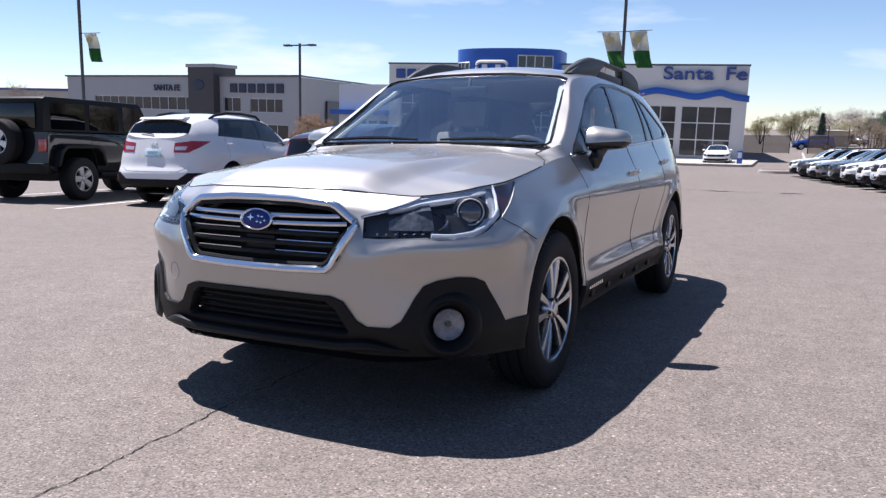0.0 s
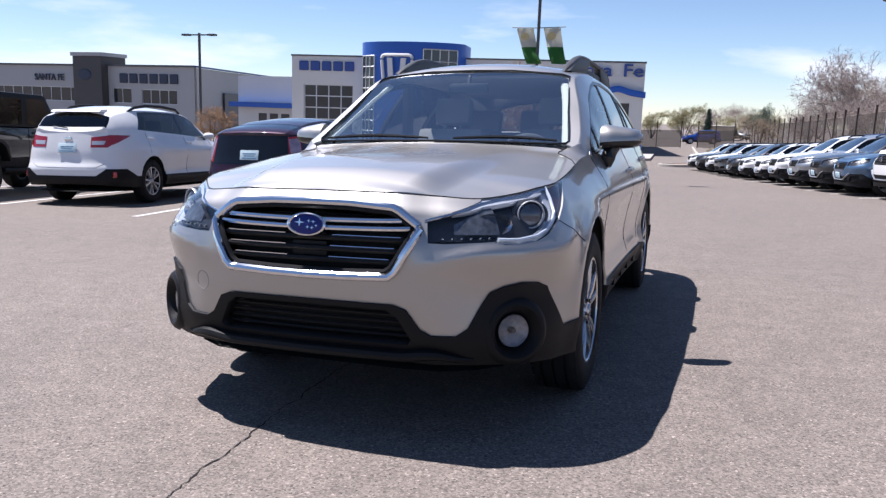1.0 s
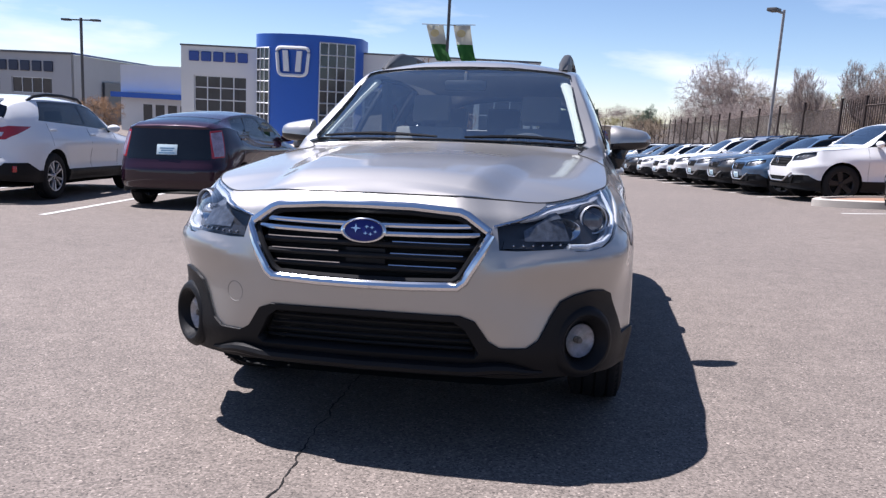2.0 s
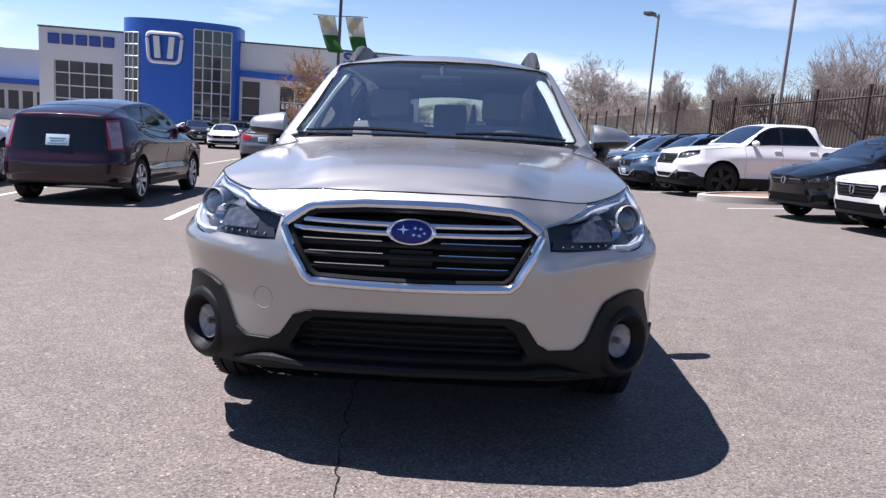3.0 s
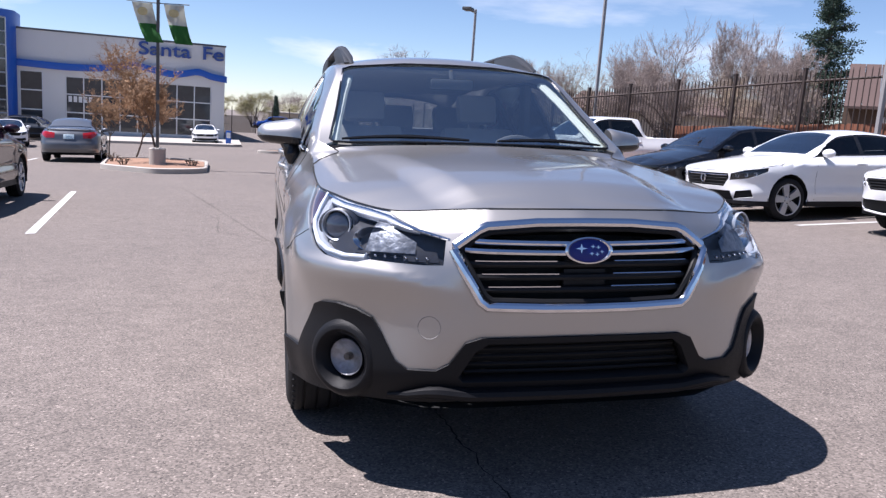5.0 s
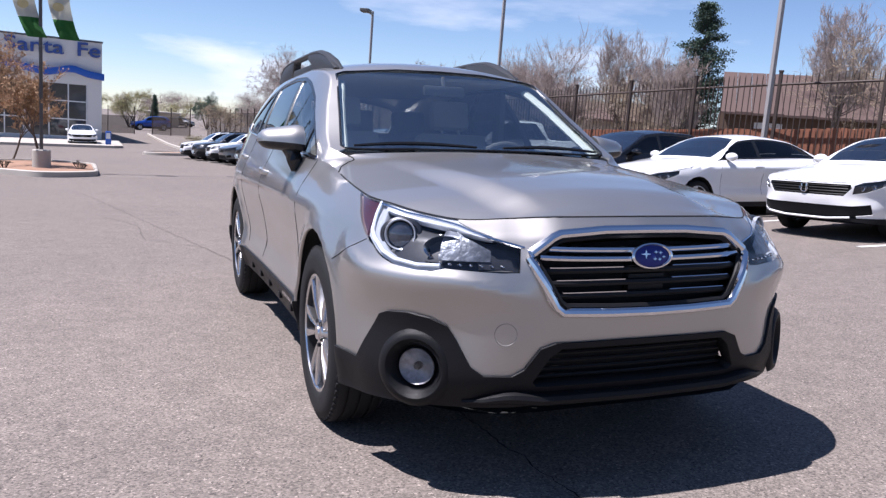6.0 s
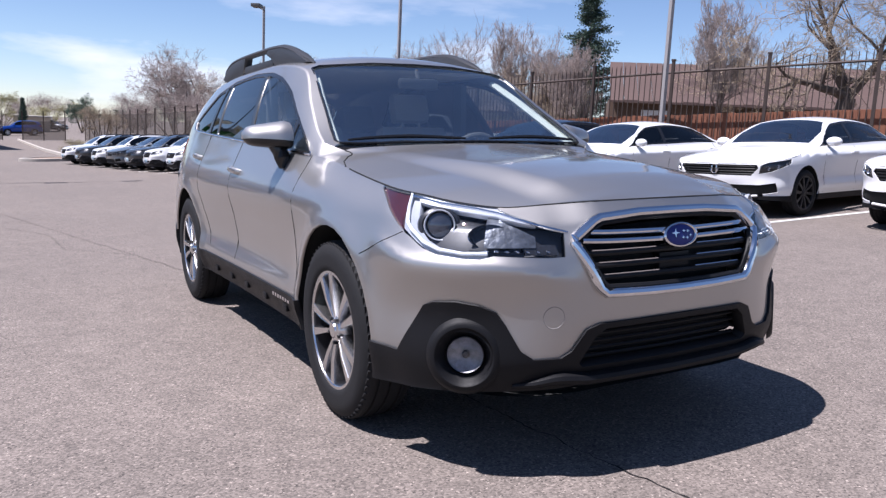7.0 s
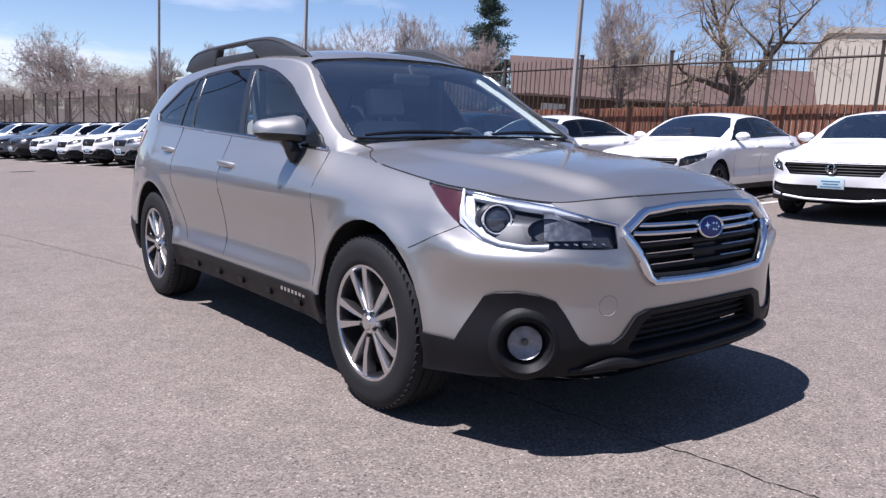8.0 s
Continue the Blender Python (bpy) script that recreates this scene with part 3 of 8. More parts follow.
# ---- the silver wagon ----
def build_wagon():
    k = WAGON
    car = thing("station_wagon", LOT @ Matrix.Translation((0.010, 0, 0)), "champagne silver station wagon with dark grey plastic cladding, parked on asphalt", "car")
    L = k.length
    head = [(0.46, 0.752), (0.52, 0.750), (0.70, 0.758), (0.74, 0.747), (0.80, 0.747), (0.89, 0.756), (0.95, 0.773), (1.02, 0.805),
            (1.06, 0.817), (1.285, 0.957), (1.30, 1.02), (0.80, 0.97), (0.69, 0.893), (0.55, 0.856), (0.455, 0.835)]
    amber = [(1.085, 0.83), (1.30, 0.95), (1.30, 1.02), (1.135, 1.02)]
    cup = [(0.60, 0.780), (0.79, 0.785), (0.82, 0.845), (0.76, 0.872), (0.62, 0.842)]
    ribs = [(0.475, 0.762), (0.59, 0.764), (0.60, 0.800), (0.485, 0.796)]
    guide = [(0.72, 0.757), (0.80, 0.752), (0.89, 0.760), (0.95, 0.777), (1.02, 0.808), (1.075, 0.832), (1.125, 0.945), (1.075, 0.940), (1.015, 0.862),
             (0.95, 0.806), (0.89, 0.782), (0.80, 0.772), (0.72, 0.772)]
    strip = [(0.55, 0.850), (0.69, 0.879), (0.85, 0.893), (1.05, 0.915), (1.12, 0.938), (1.12, 1.0), (0.80, 1.0), (0.69, 0.895), (0.55, 0.858)]
    clad = [(0.0, 0.532), (0.335, 0.530), (0.385, 0.512), (0.435, 0.442), (0.475, 0.420), (0.565, 0.420), (0.605, 0.446), (0.655, 0.53), (0.69, 0.576),
            (0.745, 0.597), (0.82, 0.607), (0.90, 0.600), (0.94, 0.585), (1.05, 0.415), (1.19, 0.421), (1.30, 0.43), (1.30, 0.0), (0.0, 0.0)]
    lower = [(0.0, 0.514), (0.312, 0.512), (0.352, 0.485), (0.405, 0.400), (0.39, 0.383), (0.0, 0.383)]
    mouth = rounded([(0.0, 0.893), (0.325, 0.880), (0.435, 0.806), (0.330, 0.622), (0.0, 0.616)], 0.03)
    mouth = [(0.0, 0.893)] + [p for p in mouth if p[0] > 0.05] + [(0.0, 0.616)]
    sill = [(k.s_side(0.36), 0.415), (k.s_side(2.40), 0.415), (k.s_side(2.40), 0.1), (k.s_side(0.36), 0.1)]
    rear_clad = [(k.s_side(3.08), 0.46), (L, 0.50), (L, 0.1), (k.s_side(3.08), 0.1)]
    tail = [(k.s_side(3.28), 1.02), (L - 0.62, 0.90), (L - 0.30, 0.95), (L - 0.28, 1.06), (k.s_side(3.2), 1.13)]
    doors = [k.s_side(v) for v in (0.45, 1.53, 2.30)]
    front_door = [(doors[0], 0.2), (doors[1], 0.2), (doors[1], 1.3), (doors[0], 1.3)]
    rear_door = [(doors[1], 0.2), (k.s_side(2.10), 0.2), (k.s_side(2.14), 0.52), (k.s_side(2.30), 0.80), (k.s_side(2.36), 1.3), (doors[1], 1.3)]
    fender = [(1.06, 0.817), (1.29, 0.718), (1.35, 0.6), (1.35, 0.2), (doors[0], 0.2), (doors[0], 1.3), (1.27, 1.3), (1.285, 0.957)]
    tow = disc(0.512, 0.556, 0.040)
    fog = disc(0.790, 0.427, 0.086, 0.080)
    arches = [arch_poly(k, -0.02, 0.385, 0.408), arch_poly(k, 2.722, 0.385, 0.408)]
    W = carve(k, "wall", 170, 34, [("fender", fender), ("front_door", front_door), ("rear_door", rear_door), ("clad", clad), ("sill", sill), ("rear_clad", rear_clad),
                                   ("lower", lower), ("mouth", mouth), ("tail", tail), ("head", head), ("cup", cup), ("ribs", ribs), ("strip", strip), ("guide", guide), ("amber", amber),
                                   ("fog", fog), ("hole", arches[0]), ("hole", arches[1])])
    nose_s, door_s = 1.35, doors[0]
    front = [f for f in W["rest"] if sum(p[0] for p in f) / len(f) < 2.2]
    back = [f for f in W["rest"] if sum(p[0] for p in f) / len(f) >= 2.2]
    bumper = skin_part("front_bumper", k, "wall", front, (1, -1), PAINT, car, rim=0.012)
    skin_part("rear_quarter", k, "wall", back, (1, -1), PAINT, car, rim=0.01)
    for side in (1, -1):
        skin_part("fender", k, "wall", W["fender"], (side,), PAINT, car, rim=0.012)
        for nm in ("front_door", "rear_door"):
            door = skin_part(nm, k, "wall", W[nm], (side,), PAINT, car, rim=0.006)
            y0 = 1.45 if nm == "front_door" else 2.46
            z0 = 0.953 if nm == "front_door" else 1.010
            bm = bmesh.new()
            s0 = k.s_side(y0)
            tube(bm, [Vector((side * p.x, p.y, p.z)) + Vector((side * o, 0, 0)) for p, o in
                      ((k.wall(s0 - 0.10, z0 - 0.005), -0.006), (k.wall(s0 - 0.08, z0), 0.015), (k.wall(s0, z0 + 0.004), 0.022), (k.wall(s0 + 0.07, z0 + 0.008), 0.017), (k.wall(s0 + 0.10, z0 + 0.006), -0.006))],
                 [0.010, 0.012, 0.013, 0.013, 0.012], 8, flat=1.35)
            part("door_handle", bm, PAINT, door)
            bm = bmesh.new()
            lathe(bm, [(0.0, -0.012), (0.028, -0.006), (0.036, 0.0012)], Matrix.Translation(Vector((side * k.wall(s0, z0).x, y0 - 0.005, z0 - 0.012)))
                  @ Matrix.Rotation(side * math.pi / 2, 4, "Y") @ Matrix.Diagonal((0.72, 1.25, 1, 1)), seg=24)
            part("handle_recess", bm, PAINT, door)
        rocker = skin_part("sill_cladding", k, "wall", W["sill"], (side,), CLAD, car, "dark grey plastic sill", off=0.010, rim=0.03)
        for y in (0.62, 0.95, 1.30, 1.62, 1.95):
            bm = bmesh.new()
            q = k.wall(k.s_side(y), 0.37)
            box(bm, side * q.x - 0.010, side * q.x + 0.010, y - 0.03, y + 0.03, 0.320, 0.355, bevel=0.006)
            part("sill_clip", bm, CLAD, rocker)
        bm = bmesh.new()
        q = k.wall(k.s_side(0.66), 0.38)
        for i in range(7):
            box(bm, side * (q.x + 0.0105), side * (q.x + 0.0125), 0.53 + i * 0.038, 0.553 + i * 0.038, 0.372, 0.390)
        part("sill_lettering_bar", bm, CHROME, rocker, "row of small silver bars of model lettering")
        clad_part = skin_part("bumper_cladding", k, "wall", W["clad"], (side,), CLAD, car, "dark grey plastic bumper corner", off=0.010, rim=0.05)
        # fog lamp in its dished opening
        c = k.wall(0.790, 0.427)
        n = Vector((0.62, -0.78, 0.02)).normalized()
        m = Matrix.Translation((side * c.x, c.y, c.z)) @ Vector((side * n.x, n.y, n.z)).to_track_quat("Z", "Y").to_matrix().to_4x4()
        bm = bmesh.new()
        lathe(bm, [(0.128, -0.004), (0.118, 0.010), (0.108, 0.017), (0.098, 0.018), (0.088, 0.010), (0.078, -0.012), (0.068, -0.022), (0.063, -0.012)], m, seg=44)
        bezel = part("fog_lamp_bezel", bm, CLAD, clad_part)
        bm = bmesh.new()
        lathe(bm, [(0.0, -0.040), (0.020, -0.038), (0.045, -0.028), (0.060, -0.014), (0.064, -0.05)], m, seg=36)
        part("fog_lamp_reflector", bm, FOGBOWL, clad_part, "silver fog lamp bowl")
        bm = bmesh.new()
        lathe(bm, [(0.0, -0.012), (0.010, -0.014), (0.013, -0.022), (0.013, -0.042)], m, seg=16)
        part("fog_lamp_bulb_cap", bm, LAMPDARK, clad_part)
        bm = bmesh.new()
        lathe(bm, [(0.062, -0.014), (0.050, -0.005), (0.030, 0.000), (0.0, 0.002)], m, seg=36)
        part("fog_lamp_lens", bm, LENS, clad_part, "round clear fog lamp lens")
        # headlamp
        lamp = skin_part("headlight", k, "wall", W["head"], (side,), LAMPDARK, car, "dark projector headlight with white light guide", off=-0.040)
        skin_part("light_guide", k, "wall", W["guide"], (side,), LAMPWHITE, lamp, "pale C-shaped light guide", off=-0.014, rim=0.03)
        skin_part("brow_strip", k, "wall", W["strip"], (side,), LAMPBROW, lamp, off=-0.005, rim=0.02)
        skin_part("side_reflector", k, "wall", W["amber"], (side,), AMBER, lamp, "amber-red side reflector", off=-0.010, rim=0.03)
        skin_part("beam_cup", k, "wall", W["cup"], (side,), LAMPDARK, lamp, off=-0.034)
        skin_part("turn_signal", k, "wall", W["ribs"], (side,), LAMPDARK, lamp, "smoked turn signal", off=-0.02)
        bm = bmesh.new()
        path = [(0.72, 0.764), (0.80, 0.761), (0.89, 0.770), (0.95, 0.789), (1.02, 0.825), (1.055, 0.848), (1.085, 0.895), (1.105, 0.938)]
        tube(bm, [(side * (q.x - 0.004), q.y + 0.005, q.z) for q in (k.wall(a, b) for a, b in path)], 0.0065, 8)
        part("light_tube", bm, LIGHTTUBE, lamp, "white C-shaped daytime light tube")
        bm = bmesh.new()
        path = [(0.445, 0.830), (0.50, 0.842), (0.55, 0.853), (0.62, 0.871), (0.69, 0.887), (0.80, 0.900), (0.95, 0.914), (1.10, 0.934)]
        tube(bm, [(side * (q.x - 0.002), q.y + 0.001, q.z - 0.003) for q in (k.wall(a, min(b, k.top(a) - 0.006)) for a, b in path)], 0.0055, 6)
        part("brow_edge", bm, CHROME, lamp, "thin chrome brow")
        skin_part("lamp_lens", k, "wall", W["head"] + W["cup"] + W["ribs"] + W["guide"] + W["strip"] + W["amber"], (side,), LENS, lamp, "clear lens", off=0.002)
        def lamp_m(s, z, depth):
            p = k.wall(s, z)
            nn = Vector((0.45, -0.88, 0.08)).normalized()
            return (Matrix.Translation(Vector((side * p.x, p.y, p.z)) + Vector((side * nn.x, nn.y, nn.z)) * depth)
                    @ Vector((side * nn.x, nn.y, nn.z)).to_track_quat("Z", "Y").to_matrix().to_4x4())
        bm = bmesh.new()
        lathe(bm, [(0.049, -0.02), (0.0525, 0.0), (0.0505, 0.004), (0.047, 0.001), (0.047, -0.006)], lamp_m(0.905, 0.845, -0.020), seg=36)
        part("projector_ring", bm, LAMPWHITE, lamp, "thin pale ring")
        bm = bmesh.new()
        lathe(bm, [(0.0, 0.010), (0.02, 0.007), (0.040, -0.002), (0.047, -0.014)], lamp_m(0.905, 0.845, -0.022), seg=32)
        part("projector_lens", bm, PROJECTOR, lamp, "dark glass projector lens")
        bm = bmesh.new()
        lathe(bm, [(0.0, -0.04), (0.030, -0.030), (0.046, -0.004), (0.050, 0.0)], lamp_m(0.715, 0.815, -0.028) @ Matrix.Diagonal((1.4, 0.8, 1, 1)), seg=28)
        part("high_beam_reflector", bm, LAMPCHROME, lamp)
        bm = bmesh.new()
        lathe(bm, [(0.054, -0.012), (0.060, -0.006), (0.070, -0.012), (0.074, -0.026)], lamp_m(0.905, 0.845, -0.026) @ Matrix.Diagonal((1.0, 0.80, 1, 1)), seg=36)
        part("projector_bezel", bm, LAMPDARK, lamp)
        # reflector beside the grille, its facet glints coloured in, and the row of small lenses under it
        grid = [(0.555 + 0.020 * i, 0.787 + (0.0085 + 0.0022 * i) * j) for i in range(10) for j in range(5)]
        cells = [[grid[5 * i + j] for i, j in ((i, j), (i + 1, j), (i + 1, j + 1), (i, j + 1))] for i in range(9) for j in range(4)]
        skin_part("faceted_reflector", k, "wall", cells, (side,), LAMPFACET, lamp, "silvery reflector with facet glints mottled into its colour", off=-0.016)
        for i in range(7):
            v = k.wall(0.515 + 0.034 * i, 0.766 + 0.0005 * i)
            bm = bmesh.new()
            lathe(bm, [(0.0, 0.004), (0.003, 0.003), (0.0048, -0.002), (0.005, -0.012)], Matrix.Translation((side * (v.x - 0.006), v.y + 0.012, v.z)) @ Matrix.Rotation(math.pi / 2, 4, "X"), seg=10)
            part("signal_lens", bm, LAMPCHROME, lamp)
        skin_part("tail_lamp", k, "wall", W["tail"], (side,), REDLAMP, car, "red tail lamp", off=0.004, rim=0.02)
    skin_part("rear_cladding", k, "wall", W["rear_clad"], (1, -1), CLAD, car, "dark grey plastic rear bumper", off=0.008, rim=0.03)
    # tow-eye cap on the car's right
    bm = bmesh.new()
    pts = [k.wall(k.s_front(0.493) + 0.036 * math.cos(a), 0.556 + 0.036 * math.sin(a)) for a in [i * math.tau / 28 for i in range(28)]]
    tube(bm, [(-p.x, p.y + 0.0006, p.z) for p in pts], 0.0016, 4, closed=True)
    part("tow_cap_gap", bm, CAPGAP, bumper)

    # grille: dark recess, chrome frame, bars, emblem
    def nose(x, z, out=0.0):
        p = k.wall(k.s_front(abs(x)), z)
        return Vector((math.copysign(p.x, x), p.y - out, p.z))
    grille = skin_part("grille", k, "wall", W["mouth"], (1, -1), SHADOWGAP, car, "black grille with chrome surround and bars", off=-0.07)
    bm = bmesh.new()
    ring = [(0.0, 0.886), (0.16, 0.884), (0.325, 0.872), (0.352, 0.862), (0.424, 0.812), (0.428, 0.798), (0.345, 0.648), (0.322, 0.630), (0.15, 0.624), (0.0, 0.623)]
    loop = ring + [(-x, z) for x, z in ring[-2:0:-1]]
    dense = []
    for (a, b), (c, d) in zip(loop, loop[1:] + loop[:1]):
        n = max(1, int(math.hypot(c - a, d - b) / 0.03))
        dense += [(a + (c - a) * i / n, b + (d - b) * i / n) for i in range(n)]
    tube(bm, [nose(x, z, 0.008) for x, z in dense], 0.0165, 10, closed=True, flat=1.0)
    part("chrome_surround", bm, CHROME, grille, "bright chrome surround")
    bm = bmesh.new()
    inner = [(x * 0.945, 0.757 + (z - 0.757) * 0.86) for x, z in dense]
    tube(bm, [nose(x, z, -0.006) for x, z in inner], 0.010, 6, closed=True)
    part("inner_frame", bm, SLAT, grille)
    for z, half, mat, r, name in ((0.822, 0.382, CHROME, 0.0125, "wing_bar"), (0.794, 0.390, CHROME, 0.0125, "wing_bar"), (0.757, 0.372, SLAT, 0.013, "slat"),
                                  (0.718, 0.350, SLAT, 0.013, "slat"), (0.678, 0.328, SLAT, 0.013, "slat")):
        bm = bmesh.new()
        xs = [-half + 2 * half * i / 24 for i in range(25)]
        tube(bm, [nose(x, z + (0.006 if name == "wing_bar" else 0.0) * (x / half) ** 2, -0.010 if name == "wing_bar" else -0.026) for x in xs], r, 8, flat=0.85)
        bar = part(name, bm, mat, grille)
        if name == "slat":
            for sgn in (1, -1):
                bm = bmesh.new()
                tube(bm, [nose(sgn * x, z + 0.0105, -0.016) for x in [half * (0.26 + 0.70 * i / 10) for i in range(11)]], 0.0026, 5)
                part("chrome_edge", bm, CHROME, bar)
    bm = bmesh.new()
    for i in range(3):
        z = 0.70 + i * 0.03
        box(bm, -0.07, 0.07, -0.965, -0.935, z - 0.012, z + 0.012, bevel=0.004)
    part("sensor_block", bm, SLAT, grille)
    em = Matrix.Translation((0, -0.985, 0.803)) @ Matrix.Rotation(radians(90 - 9), 4, "X")
    bm = bmesh.new()
    lathe(bm, [(0.052, -0.03), (0.060, 0.0), (0.060, 0.006), (0.054, 0.009), (0.050, 0.005)], em @ Matrix.Diagonal((1.32, 0.70, 1, 1)), seg=40)
    emblem = part("emblem", bm, CHROME, grille, "oval emblem with chrome rim")
    bm = bmesh.new()
    lathe(bm, [(0.0, 0.006), (0.035, 0.006), (0.051, 0.003)], em @ Matrix.Diagonal((1.32, 0.70, 1, 1)), seg=40)
    part("emblem_field", bm, EMBLEM, emblem, "blue enamel field")
    for x, y, q in ((-0.026, 0.006, 0.020), (0.012, 0.012, 0.009), (0.030, 0.010, 0.009), (0.008, -0.010, 0.009), (0.026, -0.012, 0.009), (0.042, -0.004, 0.008)):
        bm = bmesh.new()
        star = [(x + (q if i % 2 == 0 else q * 0.28) * math.cos(i * math.pi / 4), y + (q if i % 2 == 0 else q * 0.28) * 0.8 * math.sin(i * math.pi / 4)) for i in range(8)]
        prism(bm, star, 2, 0.0045, 0.0085, m=em)
        part("emblem_mark", bm, CHROME, emblem)
    # lower intake
    intake = skin_part("lower_intake", k, "wall", W["lower"], (1, -1), SHADOWGAP, car, "black lower intake with slats", off=-0.06)
    for z in (0.405, 0.432, 0.459, 0.486):
        half = 0.378 - (z - 0.40) * 0.42
        bm = bmesh.new()
        tube(bm, [nose(-half + 2 * half * i / 20, z, -0.035) for i in range(21)], 0.0085, 6, flat=0.8)
        part("intake_slat", bm, SLAT, intake)
    # bumper lip below the intake
    bm = bmesh.new()
    lip = []
    for i in range(41):
        x = -0.62 + 1.24 * i / 40
        lip.append(nose(x, 0.338 + 0.012 * ease((abs(x) - 0.36) / 0.12) - 0.022 * ease((abs(x) - 0.48) / 0.14), 0.020 if abs(x) < 0.58 else 0.008))
    tube(bm, lip, [0.010 + 0.018 * min(1, max(0.0, (0.62 - abs(p.x)) / 0.16)) for p in lip], 10, flat=0.8)
    part("bumper_lip", bm, CLAD, car, "grey plastic chin lip")

    # upper body
    def side_poly(pts, r=0.012):
        return [k.on_side(y, z) for y, z in rounded(pts, r)]
    fw = side_poly([(0.772, 1.088), (0.790, 1.228), (0.96, 1.312), (1.12, 1.388), (1.28, 1.441), (1.48, 1.478), (1.580, 1.486), (1.395, 1.122)], 0.015)
    rw = side_poly([(1.452, 1.125), (1.640, 1.490), (1.88, 1.500), (2.10, 1.495), (2.352, 1.479), (2.205, 1.158)], 0.015)
    qv = side_poly([(2.245, 1.160), (2.382, 1.474), (2.448, 1.464), (2.435, 1.166)], 0.008)
    qw = side_poly([(2.490, 1.168), (2.500, 1.454), (2.665, 1.424), (2.845, 1.318), (2.975, 1.252), (2.925, 1.212), (2.78, 1.196)], 0.02)
    tri = side_poly([(0.500, 1.072), (0.555, 1.106), (0.640, 1.149), (0.748, 1.206), (0.742, 1.086)], 0.008)
    trim = side_poly([(0.462, 1.056), (0.543, 1.114), (0.633, 1.160), (0.759, 1.227), (0.953, 1.329), (1.116, 1.407), (1.275, 1.460), (1.488, 1.500), (1.88, 1.519), (2.32, 1.500),
                      (2.675, 1.441), (2.86, 1.331), (3.012, 1.253), (2.945, 1.200), (2.79, 1.184), (2.41, 1.156), (1.43, 1.112), (0.72, 1.075)], 0.012)
    wind = [k.on_top(x, y) for x, y in ((0.0, 0.372), (0.35, 0.378), (0.60, 0.392), (0.680, 0.408), (0.692, 0.435), (0.640, 0.690), (0.580, 1.020), (0.535, 1.042), (0.25, 1.020), (0.0, 1.013))]
    wind[0], wind[-1] = (wind[0][0], 1.01), (wind[-1][0], 1.01)
    rearg = [k.on_top(x, y) for x, y in ((0.0, 3.43), (0.46, 3.43), (0.52, 3.47), (0.50, 3.60), (0.0, 3.60))]
    rearg[0], rearg[-1] = (rearg[0][0], 1.01), (rearg[-1][0], 1.01)
    cowl_line = [k.on_top(x, y) for x, y in ((0.0, 0.335), (0.35, 0.338), (0.60, 0.350), (0.680, 0.348))]
    hood = [(0.0, 0.0), (k.s_side(0.08), 0.0), (k.s_side(0.18), 0.036), (k.s_side(0.26), 0.10)] + cowl_line[::-1] + [(cowl_line[0][0], 1.01), (0.0, 1.01)]
    cowl = cowl_line[::-1] + [(cowl_line[0][0], 1.01), (wind[0][0], 1.01)] + wind[1:4]
    U = carve(k, "upper", 200, 46, [("hood", hood), ("cowl", cowl), ("trim", trim), ("fw", fw), ("rw", rw), ("qv", qv), ("qw", qw), ("tri", tri), ("wind", wind), ("rearg", rearg)])
    skin_part("hood", k, "upper", U["hood"], (1, -1), PAINT, car, rim=0.01)
    skin_part("cowl_panel", k, "upper", U["cowl"], (1, -1), BLACKTRIM, car, "black cowl below the windscreen", off=-0.012)
    skin_part("roof", k, "upper", U["rest"], (1, -1), PAINT, car, rim=0.012)
    skin_part("windscreen", k, "upper", U["wind"], (1, -1), WINDSCREEN, car, "laminated windscreen", off=-0.004).visible_shadow = False
    skin_part("rear_window", k, "upper", U["rearg"], (1, -1), SIDEGLASS, car, off=-0.004).visible_shadow = False
    for side in (1, -1):
        frame_ = skin_part("window_frame", k, "upper", U["trim"], (side,), BLACKTRIM, car, "black window surround", off=-0.003, rim=0.02)
        for key, nm, g in (("fw", "front_window", SIDEGLASS), ("tri", "mirror_window", SIDEGLASS), ("rw", "rear_window_pane", PRIVACY), ("qv", "quarter_vent", PRIVACY), ("qw", "quarter_window", PRIVACY)):
            skin_part(nm, k, "upper", U[key], (side,), g, frame_, off=-0.008).visible_shadow = False
        # bright strip along the belt and up the end of the glass
        strip_pts = [(0.475, 1.070), (0.462, 1.057), (0.60, 1.067), (1.0, 1.088), (1.5, 1.114), (2.2, 1.148), (2.78, 1.180), (2.95, 1.198), (3.018, 1.252)]
        bm = bmesh.new()
        line = []
        for (y0, z0), (y1, z1) in zip(strip_pts, strip_pts[1:]):
            for i in range(5):
                u = i / 5
                line.append(k.upper(*k.on_side(y0 + (y1 - y0) * u, z0 + (z1 - z0) * u)))
        tube(bm, [(side * (p.x + 0.004), p.y, p.z) for p in line], 0.0055, 6)
        part("belt_strip", bm, CHROME, frame_)
        # windscreen rubber
        bm = bmesh.new()
        tube(bm, [(side * p.x, p.y, p.z + 0.002) for p in (k.upper(s, min(v, 1.0)) for s, v in wind)], 0.006, 6)
        part("windscreen_seal", bm, BLACKTRIM, car)
        # roof rail
        top = [(1.13, 1.540), (1.19, 1.566), (1.30, 1.600), (1.476, 1.650), (1.63, 1.672), (1.875, 1.680), (2.15, 1.680), (2.446, 1.678), (2.72, 1.664), (2.86, 1.630), (3.00, 1.560)]
        bm = bmesh.new()
        f = curve(*zip(*top))
        ys = [1.13 + 1.87 * i / 40 for i in range(41)]
